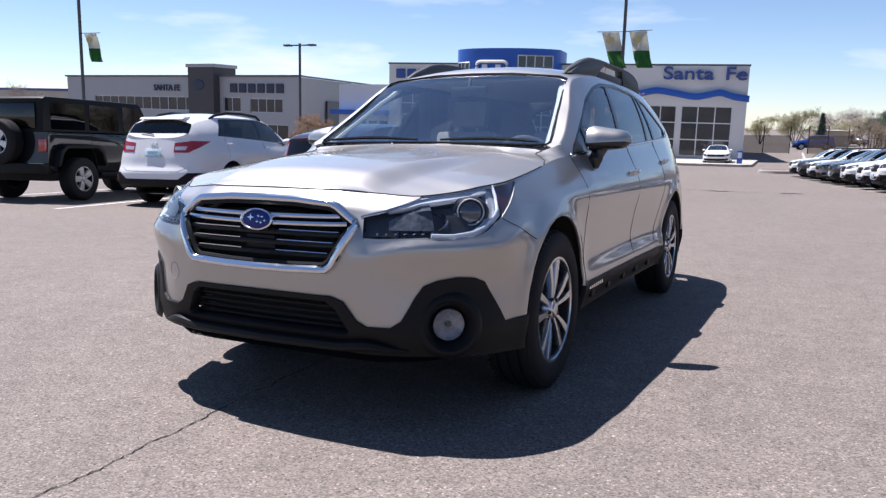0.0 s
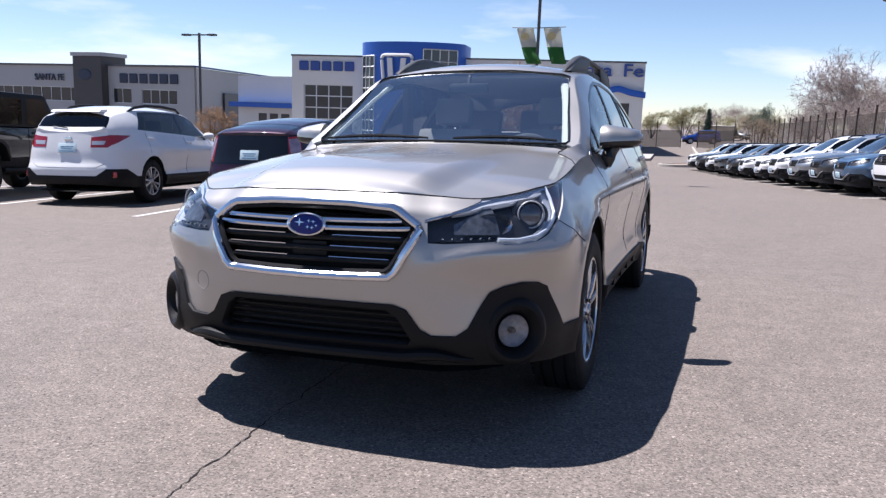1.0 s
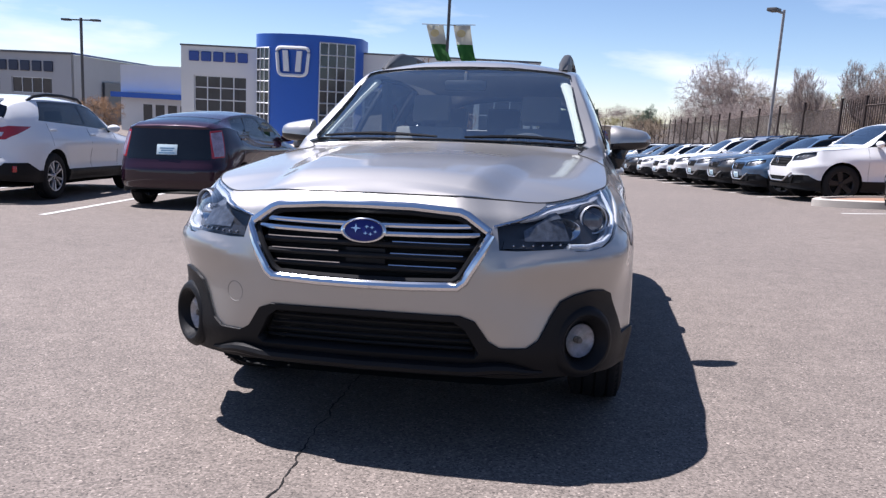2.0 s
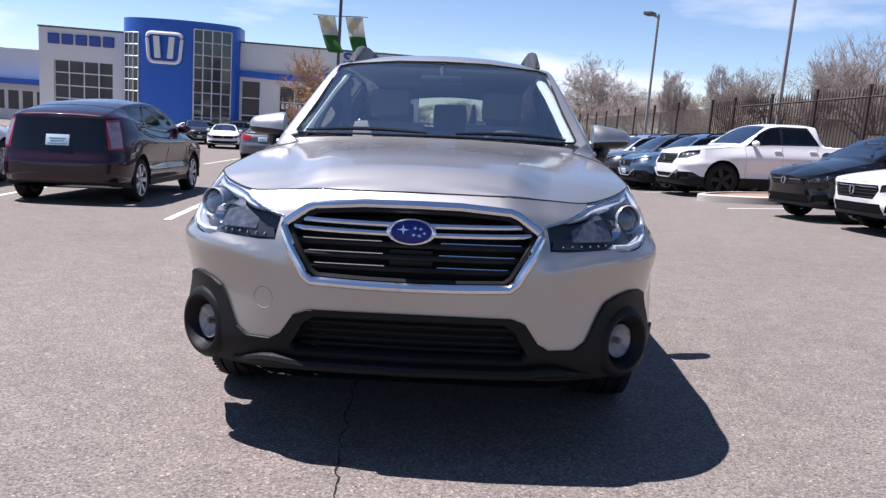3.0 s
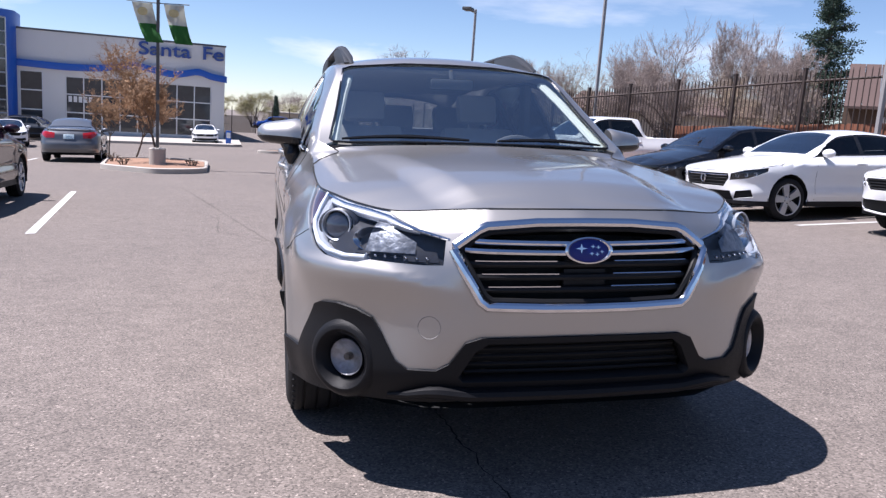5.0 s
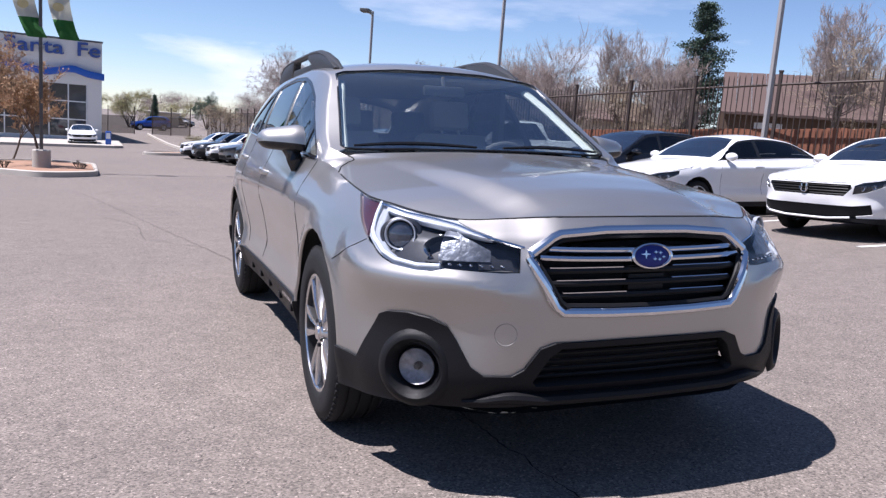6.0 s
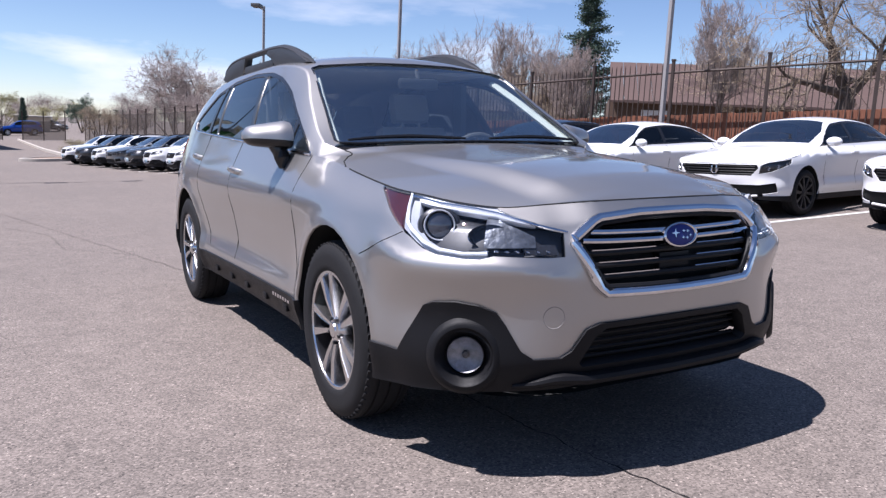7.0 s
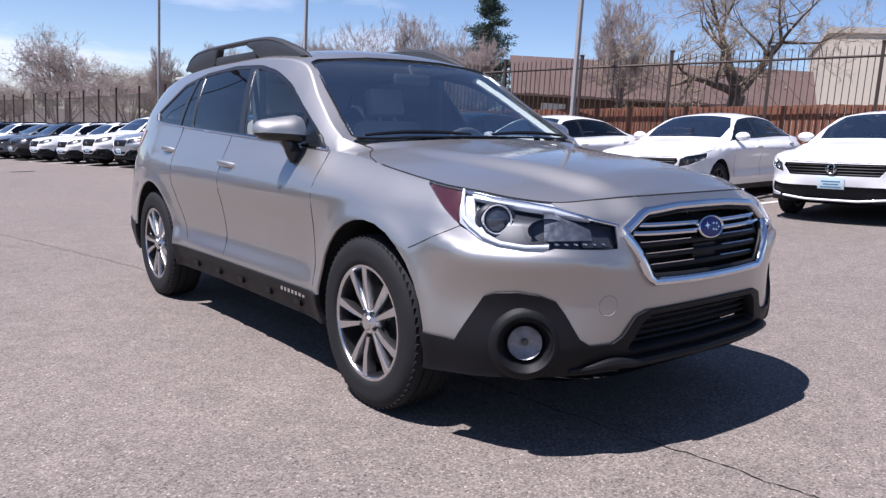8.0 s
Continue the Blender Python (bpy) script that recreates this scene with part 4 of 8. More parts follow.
        tube(bm, [(side * (0.524 + 0.012 * ease((y - 1.13) / 0.4)), y, f(y) - 0.014) for y in ys], [0.026 * min(1.0, 0.25 + (y - 1.13) / 0.18, 0.25 + (3.00 - y) / 0.15) for y in ys], 8, flat=0.62)
        rr = part("roof_rail", bm, RAILGREY, car, "raised dark grey roof rail")
        for foot in ([(1.15, 1.535), (1.30, 1.588), (1.476, 1.636), (1.63, 1.658), (1.86, 1.664), (1.90, 1.640), (1.80, 1.606), (1.74, 1.570), (1.70, 1.545), (1.30, 1.525)],
                     [(2.36, 1.664), (2.446, 1.664), (2.72, 1.650), (2.86, 1.616), (2.98, 1.555), (2.86, 1.530), (2.44, 1.545), (2.40, 1.60)]):
            bm = bmesh.new()
            prism(bm, foot, 0, side * 0.504, side * 0.560, bevel=0.010)
            part("rail_foot", bm, RAILGREY, rr, sharp=50)
        bm = bmesh.new()
        box(bm, side * 0.530 - 0.022, side * 0.530 + 0.022, 1.78, 2.42, 1.555, 1.606, bevel=0.012)
        part("folded_crossbar", bm, RAILGREY, rr)
        # door mirror
        mir = bmesh.new()
        secs = []
        for u in [i / 10 for i in range(11)]:
            x = 0.815 + 0.208 * u
            end = (max(0.0, 1 - max(0, (u - 0.66) / 0.34) ** 2.6)) ** 0.5
            h = (0.070 - 0.026 * u) * (0.40 + 0.60 * end) * min(1, 0.86 + u * 2.0)
            d = (0.092 - 0.020 * u) * (0.25 + 0.75 * end) * min(1, 0.75 + u)
            zc, yc = 1.147 - 0.006 * u, 0.712 + 0.058 * u
            secs.append([mir.verts.new((side * x, yc + d * (math.cos(a) if math.cos(a) < 0 else 0.55 * math.cos(a)) + 0.25 * h * math.sin(a),
                                        zc + h * math.copysign(abs(math.sin(a)) ** (0.85 if math.sin(a) > 0 else 0.6), math.sin(a))))
                         for a in [i * math.tau / 24 for i in range(24)]])
        for a, b in zip(secs, secs[1:]):
            for i in range(24):
                mir.faces.new((a[i], a[(i + 1) % 24], b[(i + 1) % 24], b[i]))
        mir.faces.new(secs[0])
        mir.faces.new(secs[-1])
        bmesh.ops.recalc_face_normals(mir, faces=mir.faces)
        lower_bm = mir.copy()
        for bmx, up in ((mir, True), (lower_bm, False)):
            bmesh.ops.bisect_plane(bmx, geom=list(bmx.verts) + list(bmx.edges) + list(bmx.faces), plane_co=(side * 0.9, 0.69, 1.122), plane_no=(side * -0.10, 0.10, 1),
                                   clear_inner=up, clear_outer=not up)
        mirror = part("door_mirror", mir, PAINT, car, "silver-capped door mirror with black base", sharp=60)
        part("mirror_base", lower_bm, BLACKTRIM, mirror, sharp=60)
        bm = bmesh.new()
        tube(bm, [(side * 0.880, 0.725, 1.105), (side * 0.862, 0.712, 1.070), (side * 0.852, 0.700, 1.035), (side * 0.860, 0.690, 0.990)], [0.046, 0.044, 0.042, 0.016], 10, flat=0.8)
        part("mirror_arm", bm, BLACKTRIM, mirror)
        bm = bmesh.new()
        lathe(bm, [(0, 0.0), (0.052, 0.0)], Matrix.Translation((side * 0.905, 0.782, 1.143)) @ Matrix.Rotation(-math.pi / 2, 4, "X") @ Matrix.Diagonal((1.6, 1, 1, 1)), seg=24)
        part("mirror_glass", bm, CHROME, mirror)
        # gaps
        seam(car, k, "wall", [(doors[0], 0.30), (doors[0], k.top(doors[0]))], (side,))
        seam(car, k, "wall", [(doors[1], 0.30), (doors[1], k.top(doors[1]))], (side,))
        seam(car, k, "wall", [(k.s_side(2.10), 0.47), (k.s_side(2.14), 0.52), (k.s_side(2.30), 0.80), (k.s_side(2.355), 1.16)], (side,))
        seam(car, k, "wall", [(1.06, 0.817), (1.29, 0.718)], (side,))
        seam(car, k, "upper", [(k.s_side(0.08), 0.0), (k.s_side(0.18), 0.036), (k.s_side(0.26), 0.10), cowl_line[3]], (side,), 0.0034)
        # wiper
        bm = bmesh.new()
        a, b = ((0.64, 0.405), (0.10, 0.378)) if side > 0 else ((-0.04, 0.378), (-0.64, 0.405))
        pts = []
        for i in range(9):
            u = i / 8
            x, y = a[0] + (b[0] - a[0]) * u, a[1] + (b[1] - a[1]) * u + 0.02 * math.sin(math.pi * u)
            p = k.upper(*k.on_top(abs(x), y))
            pts.append((x, y, p.z + 0.014))
        tube(bm, pts, [0.006, 0.008, 0.009, 0.010, 0.011, 0.010, 0.009, 0.008, 0.006], 6)
        part("wiper", bm, BLACKTRIM, car)
        for y in (-0.02, 2.722):
            wheel_well(car, 0.52, 0.895, y, 0.385, 0.425, side)
        for y in (0.0, 2.746):
            wheel(car, Matrix.Translation((side * 0.79, y, 0.362)) @ Matrix.Rotation(side * math.pi / 2, 4, "Y") @ Matrix.Rotation(radians(10 if y else 24 if side > 0 else 0), 4, "Z"),
                  0.362, 0.225, 0.236, "split")
        bm = bmesh.new()
        box(bm, side * 0.70 - 0.11, side * 0.70 + 0.11, 0.395, 0.405, 0.20, 0.40, bevel=0.003)
        part("mud_flap", bm, CLAD, car)
    # gap round the hood's front and sides
    half = [k.wall(0.05 * i, k.top(0.05 * i)) for i in range(int(k.s_side(0.10) / 0.05))]
    bm = bmesh.new()
    tube(bm, [(-p.x, p.y, p.z - 0.001) for p in half[:0:-1]] + [(p.x, p.y, p.z - 0.001) for p in half], 0.0032, 6)
    part("hood_gap", bm, SHADOWGAP, car)
    # underbody
    bm = bmesh.new()
    vs = []
    for i in range(41):
        s = k.length * i / 40
        p = k.wall(s, 0.32)
        vs.append((max(0.0, p.x - 0.10), min(3.6, max(-0.88, p.y))))
    ring = [bm.verts.new((x, y, 0.27)) for x, y in vs] + [bm.verts.new((-x, y, 0.27)) for x, y in vs[-2:0:-1]]
    bm.faces.new(ring)
    part("underbody", bm, WELL, car)
    # cabin
    bm = bmesh.new()
    box(bm, -0.78, 0.78, 0.42, 3.4, 0.30, 0.42)
    box(bm, -0.78, 0.78, 0.42, 0.92, 0.60, 1.03, bevel=0.06)
    box(bm, -0.70, 0.70, 3.35, 3.42, 0.42, 1.08)
    box(bm, -0.12, 0.12, 0.9, 1.7, 0.42, 0.78, bevel=0.03)
    cabin = part("cabin", bm, CABIN, car, "dark dashboard and floor")
    bm = bmesh.new()
    seat_bm(bm, 0.37, 1.42, 0.52)
    part("driver_seat", bm, SEAT, cabin, "pale grey cloth seat")
    bm = bmesh.new()
    seat_bm(bm, -0.37, 1.42, 0.52)
    part("passenger_seat", bm, SEAT, cabin, "pale grey cloth seat")
    bm = bmesh.new()
    for x in (-0.42, 0.0, 0.42):
        bm = bmesh.new()
        seat_bm(bm, x, 2.35, 0.50, 0.44, 20)
        part("rear_seat", bm, SEAT, cabin, "pale grey cloth rear seat")
    for side in (1, -1):
        bm = bmesh.new()
        tube(bm, [(side * 0.680, 0.47, 1.10), (side * 0.640, 0.68, 1.225), (side * 0.598, 0.88, 1.345), (side * 0.552, 1.06, 1.448)], 0.030, 8, flat=0.6)
        part("pillar_trim", bm, PILLARTRIM, cabin, "pale grey inner pillar trim")
    bm = bmesh.new()
    sw = Matrix.Translation((0.37, 0.98, 0.98)) @ Matrix.Rotation(radians(-68), 4, "X")
    tube(bm, [sw @ Vector((0.185 * math.cos(a), 0.185 * math.sin(a), 0)) for a in [i * math.tau / 32 for i in range(32)]], 0.015, 8, closed=True)
    lathe(bm, [(0, 0.02), (0.07, 0.015), (0.08, -0.03), (0.0, -0.06)], sw, seg=20)
    for a in (0.1, math.pi - 0.1, -math.pi / 2):
        tube(bm, [sw @ Vector((0.05 * math.cos(a), 0.05 * math.sin(a), 0)), sw @ Vector((0.18 * math.cos(a), 0.18 * math.sin(a), 0))], 0.014, 6)
    part("steering_wheel", bm, CABIN, cabin)
    bm = bmesh.new()
    box(bm, -0.12, 0.12, 0.93, 0.96, 1.395, 1.455, bevel=0.02)
    tube(bm, [(0, 0.95, 1.45), (0, 0.97, 1.50)], 0.012)
    part("rear_view_mirror", bm, CABIN, cabin)
    for side in (1, -1):
        bm = bmesh.new()
        box(bm, side * 0.63 - 0.02, side * 0.63 + 0.02, 1.52, 1.62, 0.9, 1.48)
        part("centre_pillar", bm, CABIN, cabin)
    bm = bmesh.new()
    box(bm, -0.56, 0.56, 1.15, 3.2, 1.495, 1.515, bevel=0.008)
    part("headliner", bm, HEADLINER, cabin)
    bm = bmesh.new()
    box(bm, -0.05, 0.20, 0.60, 0.78, 1.036, 1.039)
    part("dashboard_paper", bm, PAPER, cabin, "white paper lying on the dashboard")
    return car


build_wagon()
# ---- other parked cars ----
def skin_like(width, front, base, rear, edge, rail, crown, cowl):
    """A skin drawn from the wagon's outline, with its own proportions. edge: (y, z) of the lower
    body's top edge; rail: (y, half width, z) of the roof's sides; crown: (y, z) of its middle."""
    top = curve(*zip(*edge))
    out = []
    for x, y, lo, _, ins in STATION_ROWS:
        y2 = y * front if y < 0 else y / 2.746 * base if y < 2.746 else base + (y - 2.746) / 1.074 * rear
        out.append((x * width / 0.915, y2, lo - 0.06, top(y2), ins))
    return Skin(out, rail, crown, cowl)


STATION_ROWS = [(k[0], k[1], k[2], k[3], k[4]) for k in WAGON_ROWS]
SEDAN = skin_like(0.90, 0.90, 2.70, 1.02,
                  ((-0.9, 0.74), (-0.4, 0.82), (0.0, 0.88), (0.45, 0.965), (1.5, 0.985), (2.5, 1.02), (3.2, 1.03), (3.72, 0.98)),
                  ((0.2, 0.74, 0.93), (0.40, 0.73, 0.985), (0.75, 0.68, 1.16), (1.15, 0.58, 1.325), (1.7, 0.57, 1.365), (2.3, 0.56, 1.325), (2.75, 0.58, 1.20), (3.1, 0.64, 1.075), (3.6, 0.62, 1.02)),
                  ((-0.9, 0.74), (-0.5, 0.86), (0.0, 0.95), (0.38, 1.0), (0.75, 1.20), (1.15, 1.385), (1.7, 1.425), (2.3, 1.375), (2.8, 1.20), (3.15, 1.085), (3.5, 1.06), (3.58, 1.0)), 0.40)
FASTBACK = skin_like(0.875, 0.93, 2.70, 0.85,
                     ((-0.9, 0.70), (-0.4, 0.84), (0.0, 0.93), (0.35, 1.0), (1.5, 1.02), (2.5, 1.12), (3.0, 1.20), (3.55, 1.16)),
                     ((0.1, 0.74, 0.97), (0.30, 0.73, 1.02), (0.75, 0.66, 1.25), (1.15, 0.58, 1.41), (1.6, 0.57, 1.44), (2.3, 0.56, 1.40), (2.9, 0.56, 1.30), (3.2, 0.57, 1.245), (3.42, 0.57, 1.16)),
                     ((-0.9, 0.70), (-0.5, 0.86), (0.0, 1.0), (0.30, 1.06), (0.75, 1.29), (1.15, 1.45), (1.6, 1.49), (2.3, 1.43), (2.9, 1.335), (3.2, 1.275), (3.36, 1.22), (3.42, 1.16)), 0.32)
HATCH = skin_like(0.85, 0.82, 2.53, 0.72,
                  ((-0.8, 0.74), (-0.4, 0.86), (0.0, 0.94), (0.35, 1.0), (1.5, 1.02), (2.5, 1.06), (3.25, 1.0)),
                  ((0.1, 0.72, 0.97), (0.28, 0.71, 1.02), (0.75, 0.64, 1.26), (1.15, 0.57, 1.42), (1.7, 0.56, 1.465), (2.4, 0.55, 1.44), (2.85, 0.54, 1.33), (3.05, 0.54, 1.15), (3.12, 0.54, 1.02)),
                  ((-0.8, 0.74), (-0.4, 0.90), (0.0, 1.0), (0.28, 1.06), (0.75, 1.30), (1.15, 1.47), (1.7, 1.525), (2.4, 1.50), (2.85, 1.43), (2.98, 1.30), (3.08, 1.1), (3.12, 1.02)), 0.30)
SUV = skin_like(0.925, 0.93, 2.66, 1.0,
                ((-0.9, 0.93), (-0.4, 0.98), (0.0, 1.03), (0.45, 1.09), (1.5, 1.12), (2.5, 1.17), (3.2, 1.19), (3.66, 1.16)),
                ((0.2, 0.76, 1.07), (0.40, 0.75, 1.12), (0.75, 0.70, 1.34), (1.10, 0.62, 1.53), (1.6, 0.62, 1.60), (2.3, 0.61, 1.595), (2.9, 0.60, 1.55), (3.2, 0.59, 1.46), (3.40, 0.58, 1.30), (3.48, 0.56, 1.17)),
                ((-0.9, 0.93), (-0.5, 1.02), (0.0, 1.09), (0.38, 1.13), (0.75, 1.38), (1.10, 1.585), (1.6, 1.67), (2.3, 1.675), (2.9, 1.63), (3.2, 1.57), (3.32, 1.42), (3.42, 1.25), (3.48, 1.17)), 0.40)
TRUCK = skin_like(0.97, 0.98, 3.15, 1.18,
                  ((-0.9, 1.0), (-0.4, 1.05), (0.0, 1.08), (0.45, 1.13), (1.5, 1.15), (2.5, 1.17), (3.2, 1.18), (4.3, 1.19)),
                  ((0.2, 0.80, 1.11), (0.42, 0.79, 1.16), (0.80, 0.74, 1.40), (1.15, 0.69, 1.585), (1.45, 0.68, 1.62), (2.1, 0.67, 1.62), (2.26, 0.67, 1.605), (2.34, 0.69, 1.40), (2.42, 0.80, 1.20), (4.2, 0.80, 1.20)),
                  ((-0.9, 1.0), (-0.5, 1.08), (0.0, 1.13), (0.42, 1.18), (0.80, 1.43), (1.15, 1.635), (1.45, 1.675), (2.1, 1.68), (2.26, 1.66), (2.32, 1.36), (2.38, 1.16), (4.2, 1.16)), 0.42)


def build_car(name, k, paint, spec, label, m, group=""):
    """A parked car: skin panels, glass, lamps, grille, wheels, cabin."""
    car = thing(name, m, label, spec.get("category", "car"), group)
    L, base, wr = k.length, spec["base"], spec.get("wheel", 0.33)
    tz = k.top
    hz = lambda s, d: k.top(s) - d
    clad = spec.get("clad", 0.0)
    regs = []
    if clad:
        rise = spec.get("corner", 0.02)
        regs += [("clad", [(0.0, clad), (0.5, clad), (0.62, clad + 0.10), (0.95, clad + 0.10), (1.15, clad), (L - 1.25, clad), (L - 1.02, clad + rise), (L - 0.66, clad + rise),
                           (L - 0.50, clad + 0.01), (L, clad + 0.01), (L, 0.0), (0.0, 0.0)])]
    else:
        regs += [("clad", [(0.0, 0.30), (L, 0.30), (L, 0.0), (0.0, 0.0)])]
    g0, g1, gw = spec["grille"]
    regs.append(("grille", [(0.0, g1), (gw, g1), (gw + 0.02, (g0 + g1) / 2 + 0.03), (gw - 0.07, g0), (0.0, g0)]))
    i0, i1, iw = spec["intake"]
    regs.append(("intake", [(0.0, i1), (iw, i1), (iw + 0.05, i0), (0.0, i0)]))
    regs.append(("vent", [(0.60, i0 + 0.02), (0.90, i0 + 0.06), (0.86, i1 + 0.03), (0.64, i1)]))
    h0, h1 = spec["head"]
    regs.append(("head", [(gw + 0.03, hz(0.5, h1)), (0.80, hz(0.8, h1 - 0.005)), (1.10, hz(1.1, h1 - 0.08)), (1.12, hz(1.1, 0.012)), (0.75, hz(0.75, 0.012)), (gw + 0.05, hz(0.5, h0))]))
    t0, t1, tw = spec["tail"]
    regs.append(("tail", [(L - 1.25, hz(L - 1.25, t0)), (L - 0.70, hz(L - 0.7, t1)), (L - tw, hz(L - 0.5, t1 - 0.01)), (L - tw, hz(L - 0.5, t0)), (L - 0.8, hz(L - 0.8, t0 - 0.02))]))
    if spec.get("upright_lamps"):
        regs[-1] = ("tail", [(L - 1.00, hz(L - 1.0, 0.03)), (L - 0.92, hz(L - 0.92, 0.42)), (L - 0.70, hz(L - 0.7, 0.42)), (L - 0.66, hz(L - 0.66, 0.03))])
        regs.insert(len(regs) - 1, ("panel", [(L - 0.70, hz(L - 0.7, 0.01)), (L - 0.66, hz(L - 0.66, 0.44)), (L, hz(L, 0.44)), (L, hz(L, 0.01))]))
        regs.append(("clear", [(L - 0.97, hz(L - 1.0, 0.06)), (L - 0.91, hz(L - 0.92, 0.40)), (L - 0.75, hz(L - 0.75, 0.40)), (L - 0.71, hz(L - 0.71, 0.06))]))
    if spec.get("reversing"):
        regs.append(("clear", [(L - 0.62, hz(L - 0.6, t1 - 0.05)), (L - tw - 0.02, hz(L - 0.5, t1 - 0.05)), (L - tw - 0.02, hz(L - 0.5, t0 + 0.06)), (L - 0.66, hz(L - 0.6, t0 + 0.06))]))
    ar = wr + 0.045
    regs += [("hole", arch_poly(k, -0.01, wr + 0.02, ar, 14)), ("hole", arch_poly(k, base - 0.01, wr + 0.02, ar, 14))]
    Wl = carve(k, "wall", 84, 16, regs)
    skin_part("body", k, "wall", Wl["rest"], (1, -1), paint, car, rim=0.01)
    skin_part("lower_trim", k, "wall", Wl["clad"], (1, -1), CLAD, car, "black plastic lower trim", off=0.006, rim=0.02)
    gr = skin_part("grille", k, "wall", Wl["grille"], (1, -1), SHADOWGAP, car, "black grille", off=-0.03)
    for j in range(4):
        z = g0 + (g1 - g0) * (j + 0.6) / 4.2
        bm = bmesh.new()
        tube(bm, [(x, p.y + 0.012, z) for x, p in ((gw * (i / 6 - 1) * 0.94, k.wall(k.s_front(abs(gw * (i / 6 - 1) * 0.94)), z)) for i in range(13))], 0.008, 5)
        part("grille_bar", bm, SLAT if j < 3 else spec.get("bar", CHROME), gr)
    p = k.wall(0.0, (g0 + g1) / 2 + 0.01)
    bm = bmesh.new()
    if spec.get("badge", 1):
        for dx in (-0.035, 0.035):
            box(bm, dx - 0.009, dx + 0.009, p.y - 0.014, p.y + 0.02, p.z - 0.045, p.z + 0.045, bevel=0.004)
        tube(bm, [(0.062 * math.cos(a) * (1.05 if math.sin(a) > 0 else 0.9), p.y - 0.006, p.z + 0.058 * math.sin(a)) for a in [i * math.tau / 16 for i in range(16)]], 0.006, 5, closed=True)
    else:
        lathe(bm, [(0, 0.02), (0.05, 0.016), (0.055, 0.0)], Matrix.Translation((0, p.y, p.z)) @ Matrix.Rotation(math.pi / 2, 4, "X") @ Matrix.Diagonal((1.3, 0.8, 1, 1)), seg=20)
    part("badge", bm, CHROME, gr, "chrome badge")
    skin_part("intake", k, "wall", Wl["intake"] + Wl["vent"], (1, -1), SHADOWGAP, car, "black lower intake", off=-0.025)
    for side in (1, -1):
        lamp = skin_part("headlight", k, "wall", Wl["head"], (side,), LAMPDARK, car, "dark multi-lens headlight", off=-0.03)
        skin_part("lamp_lens", k, "wall", Wl["head"], (side,), LENS, lamp, off=0.001)
        for i in range(3):
            s = gw + 0.14 + 0.13 * i
            q = k.wall(s, hz(s, (h1 + 0.02) * 0.52))
            n = Vector((0.35, -0.93, 0.0))
            bm = bmesh.new()
            lathe(bm, [(0.0, -0.015), (0.018, -0.010), (0.028, 0.003), (0.031, 0.0)],
                  Matrix.Translation((side * (q.x - 0.008), q.y + 0.022, q.z)) @ Vector((side * n.x, n.y, 0)).to_track_quat("Z", "Y").to_matrix().to_4x4(), seg=16)
            part("reflector", bm, LAMPCHROME, lamp)
        lamp = skin_part("tail_lamp", k, "wall", Wl["tail"], (side,), REDLAMP, car, "red tail lamp", off=0.004, rim=0.02)
        if "clear" in Wl:
            skin_part("clear_section", k, "wall", Wl["clear"], (side,), LILAC if spec.get("upright_lamps") else LAMPBROW, lamp, "clear pale section", off=0.006, rim=0.01)
        if clad and rise > 0.05:
            q = k.wall(L - 0.80, clad + 0.03)
            bm = bmesh.new()
            box(bm, -0.03, 0.03, -0.012, 0.012, -0.045, 0.045, Matrix.Translation((side * (q.x + 0.006), q.y + 0.006, q.z)) @ Matrix.Rotation(side * radians(-50), 4, "Z"), 0.006)
            part("rear_reflector", bm, REDLAMP, car, "small red reflector")
    if "panel" in Wl:
        skin_part("hatch_panel", k, "wall", Wl["panel"], (1, -1), BLACK, car, "glossy black rear panel", off=0.002)
    # glass
    ya, yb, yc, ws, rs0, rs1 = spec["glass"]
    sa, sb, sc = k.s_side(ya), k.s_side(yb), k.s_side(yc)
    s0, s1 = k.s_side(k.cowl + 0.06), k.s_side(ws)
    wind = [(s0, 0.46), (s0, 1.01), (s1, 1.01), (s1, 0.47), ((s0 + s1) / 2, 0.415)]
    q0, q1 = (k.s_mid(rs0), k.s_mid(rs1)) if rs1 > k.oy(k.s_mid(rs0)) - 9 and rs1 > 0 else (0, 0)
    back = [(q0, 0.40), (q0, 1.01), (q1, 1.01), (q1, 0.26)]
    roof_regs = [("frame", [(sa - 0.03, 0.03), (sc + 0.03, 0.03), (sc - 0.22, 0.36), (sb, 0.365), (sa + 0.35, 0.36)]),
                 ("front_window", [(sa, 0.06), (sb - 0.035, 0.06), (sb - 0.035, 0.335), (sa + 0.38, 0.335), (sa + 0.25, 0.32)]),
                 ("rear_window", [(sb + 0.035, 0.06), (sc - 0.06, 0.06), (sc - 0.02, 0.09), (sc - 0.26, 0.33), (sb + 0.035, 0.335)]),
                 ("wind", wind)]
    if rs1 > rs0:
        roof_regs.append(("back", back))
    if "bed" in spec:
        b0, b1 = k.s_side(spec["bed"]), k.s_side(spec["bed"] + 1.35)
        roof_regs.append(("bed", [(b0, 0.2), (b0, 1.01), (b1, 1.01), (b1, 0.2)]))
    U = carve(k, "upper", 96, 22, roof_regs)
    skin_part("roof_and_hood", k, "upper", U["rest"], (1, -1), paint, car, rim=0.01)
    skin_part("windscreen", k, "upper", U["wind"], (1, -1), WINDSCREEN, car, off=-0.003).visible_shadow = False
    if rs1 > rs0:
        skin_part("rear_glass", k, "upper", U["back"], (1, -1), PRIVACY, car, off=-0.003).visible_shadow = False
    if "bed" in spec:
        skin_part("bed", k, "upper", U["bed"], (1, -1), CLAD, car, "open black load bed", off=-0.45)
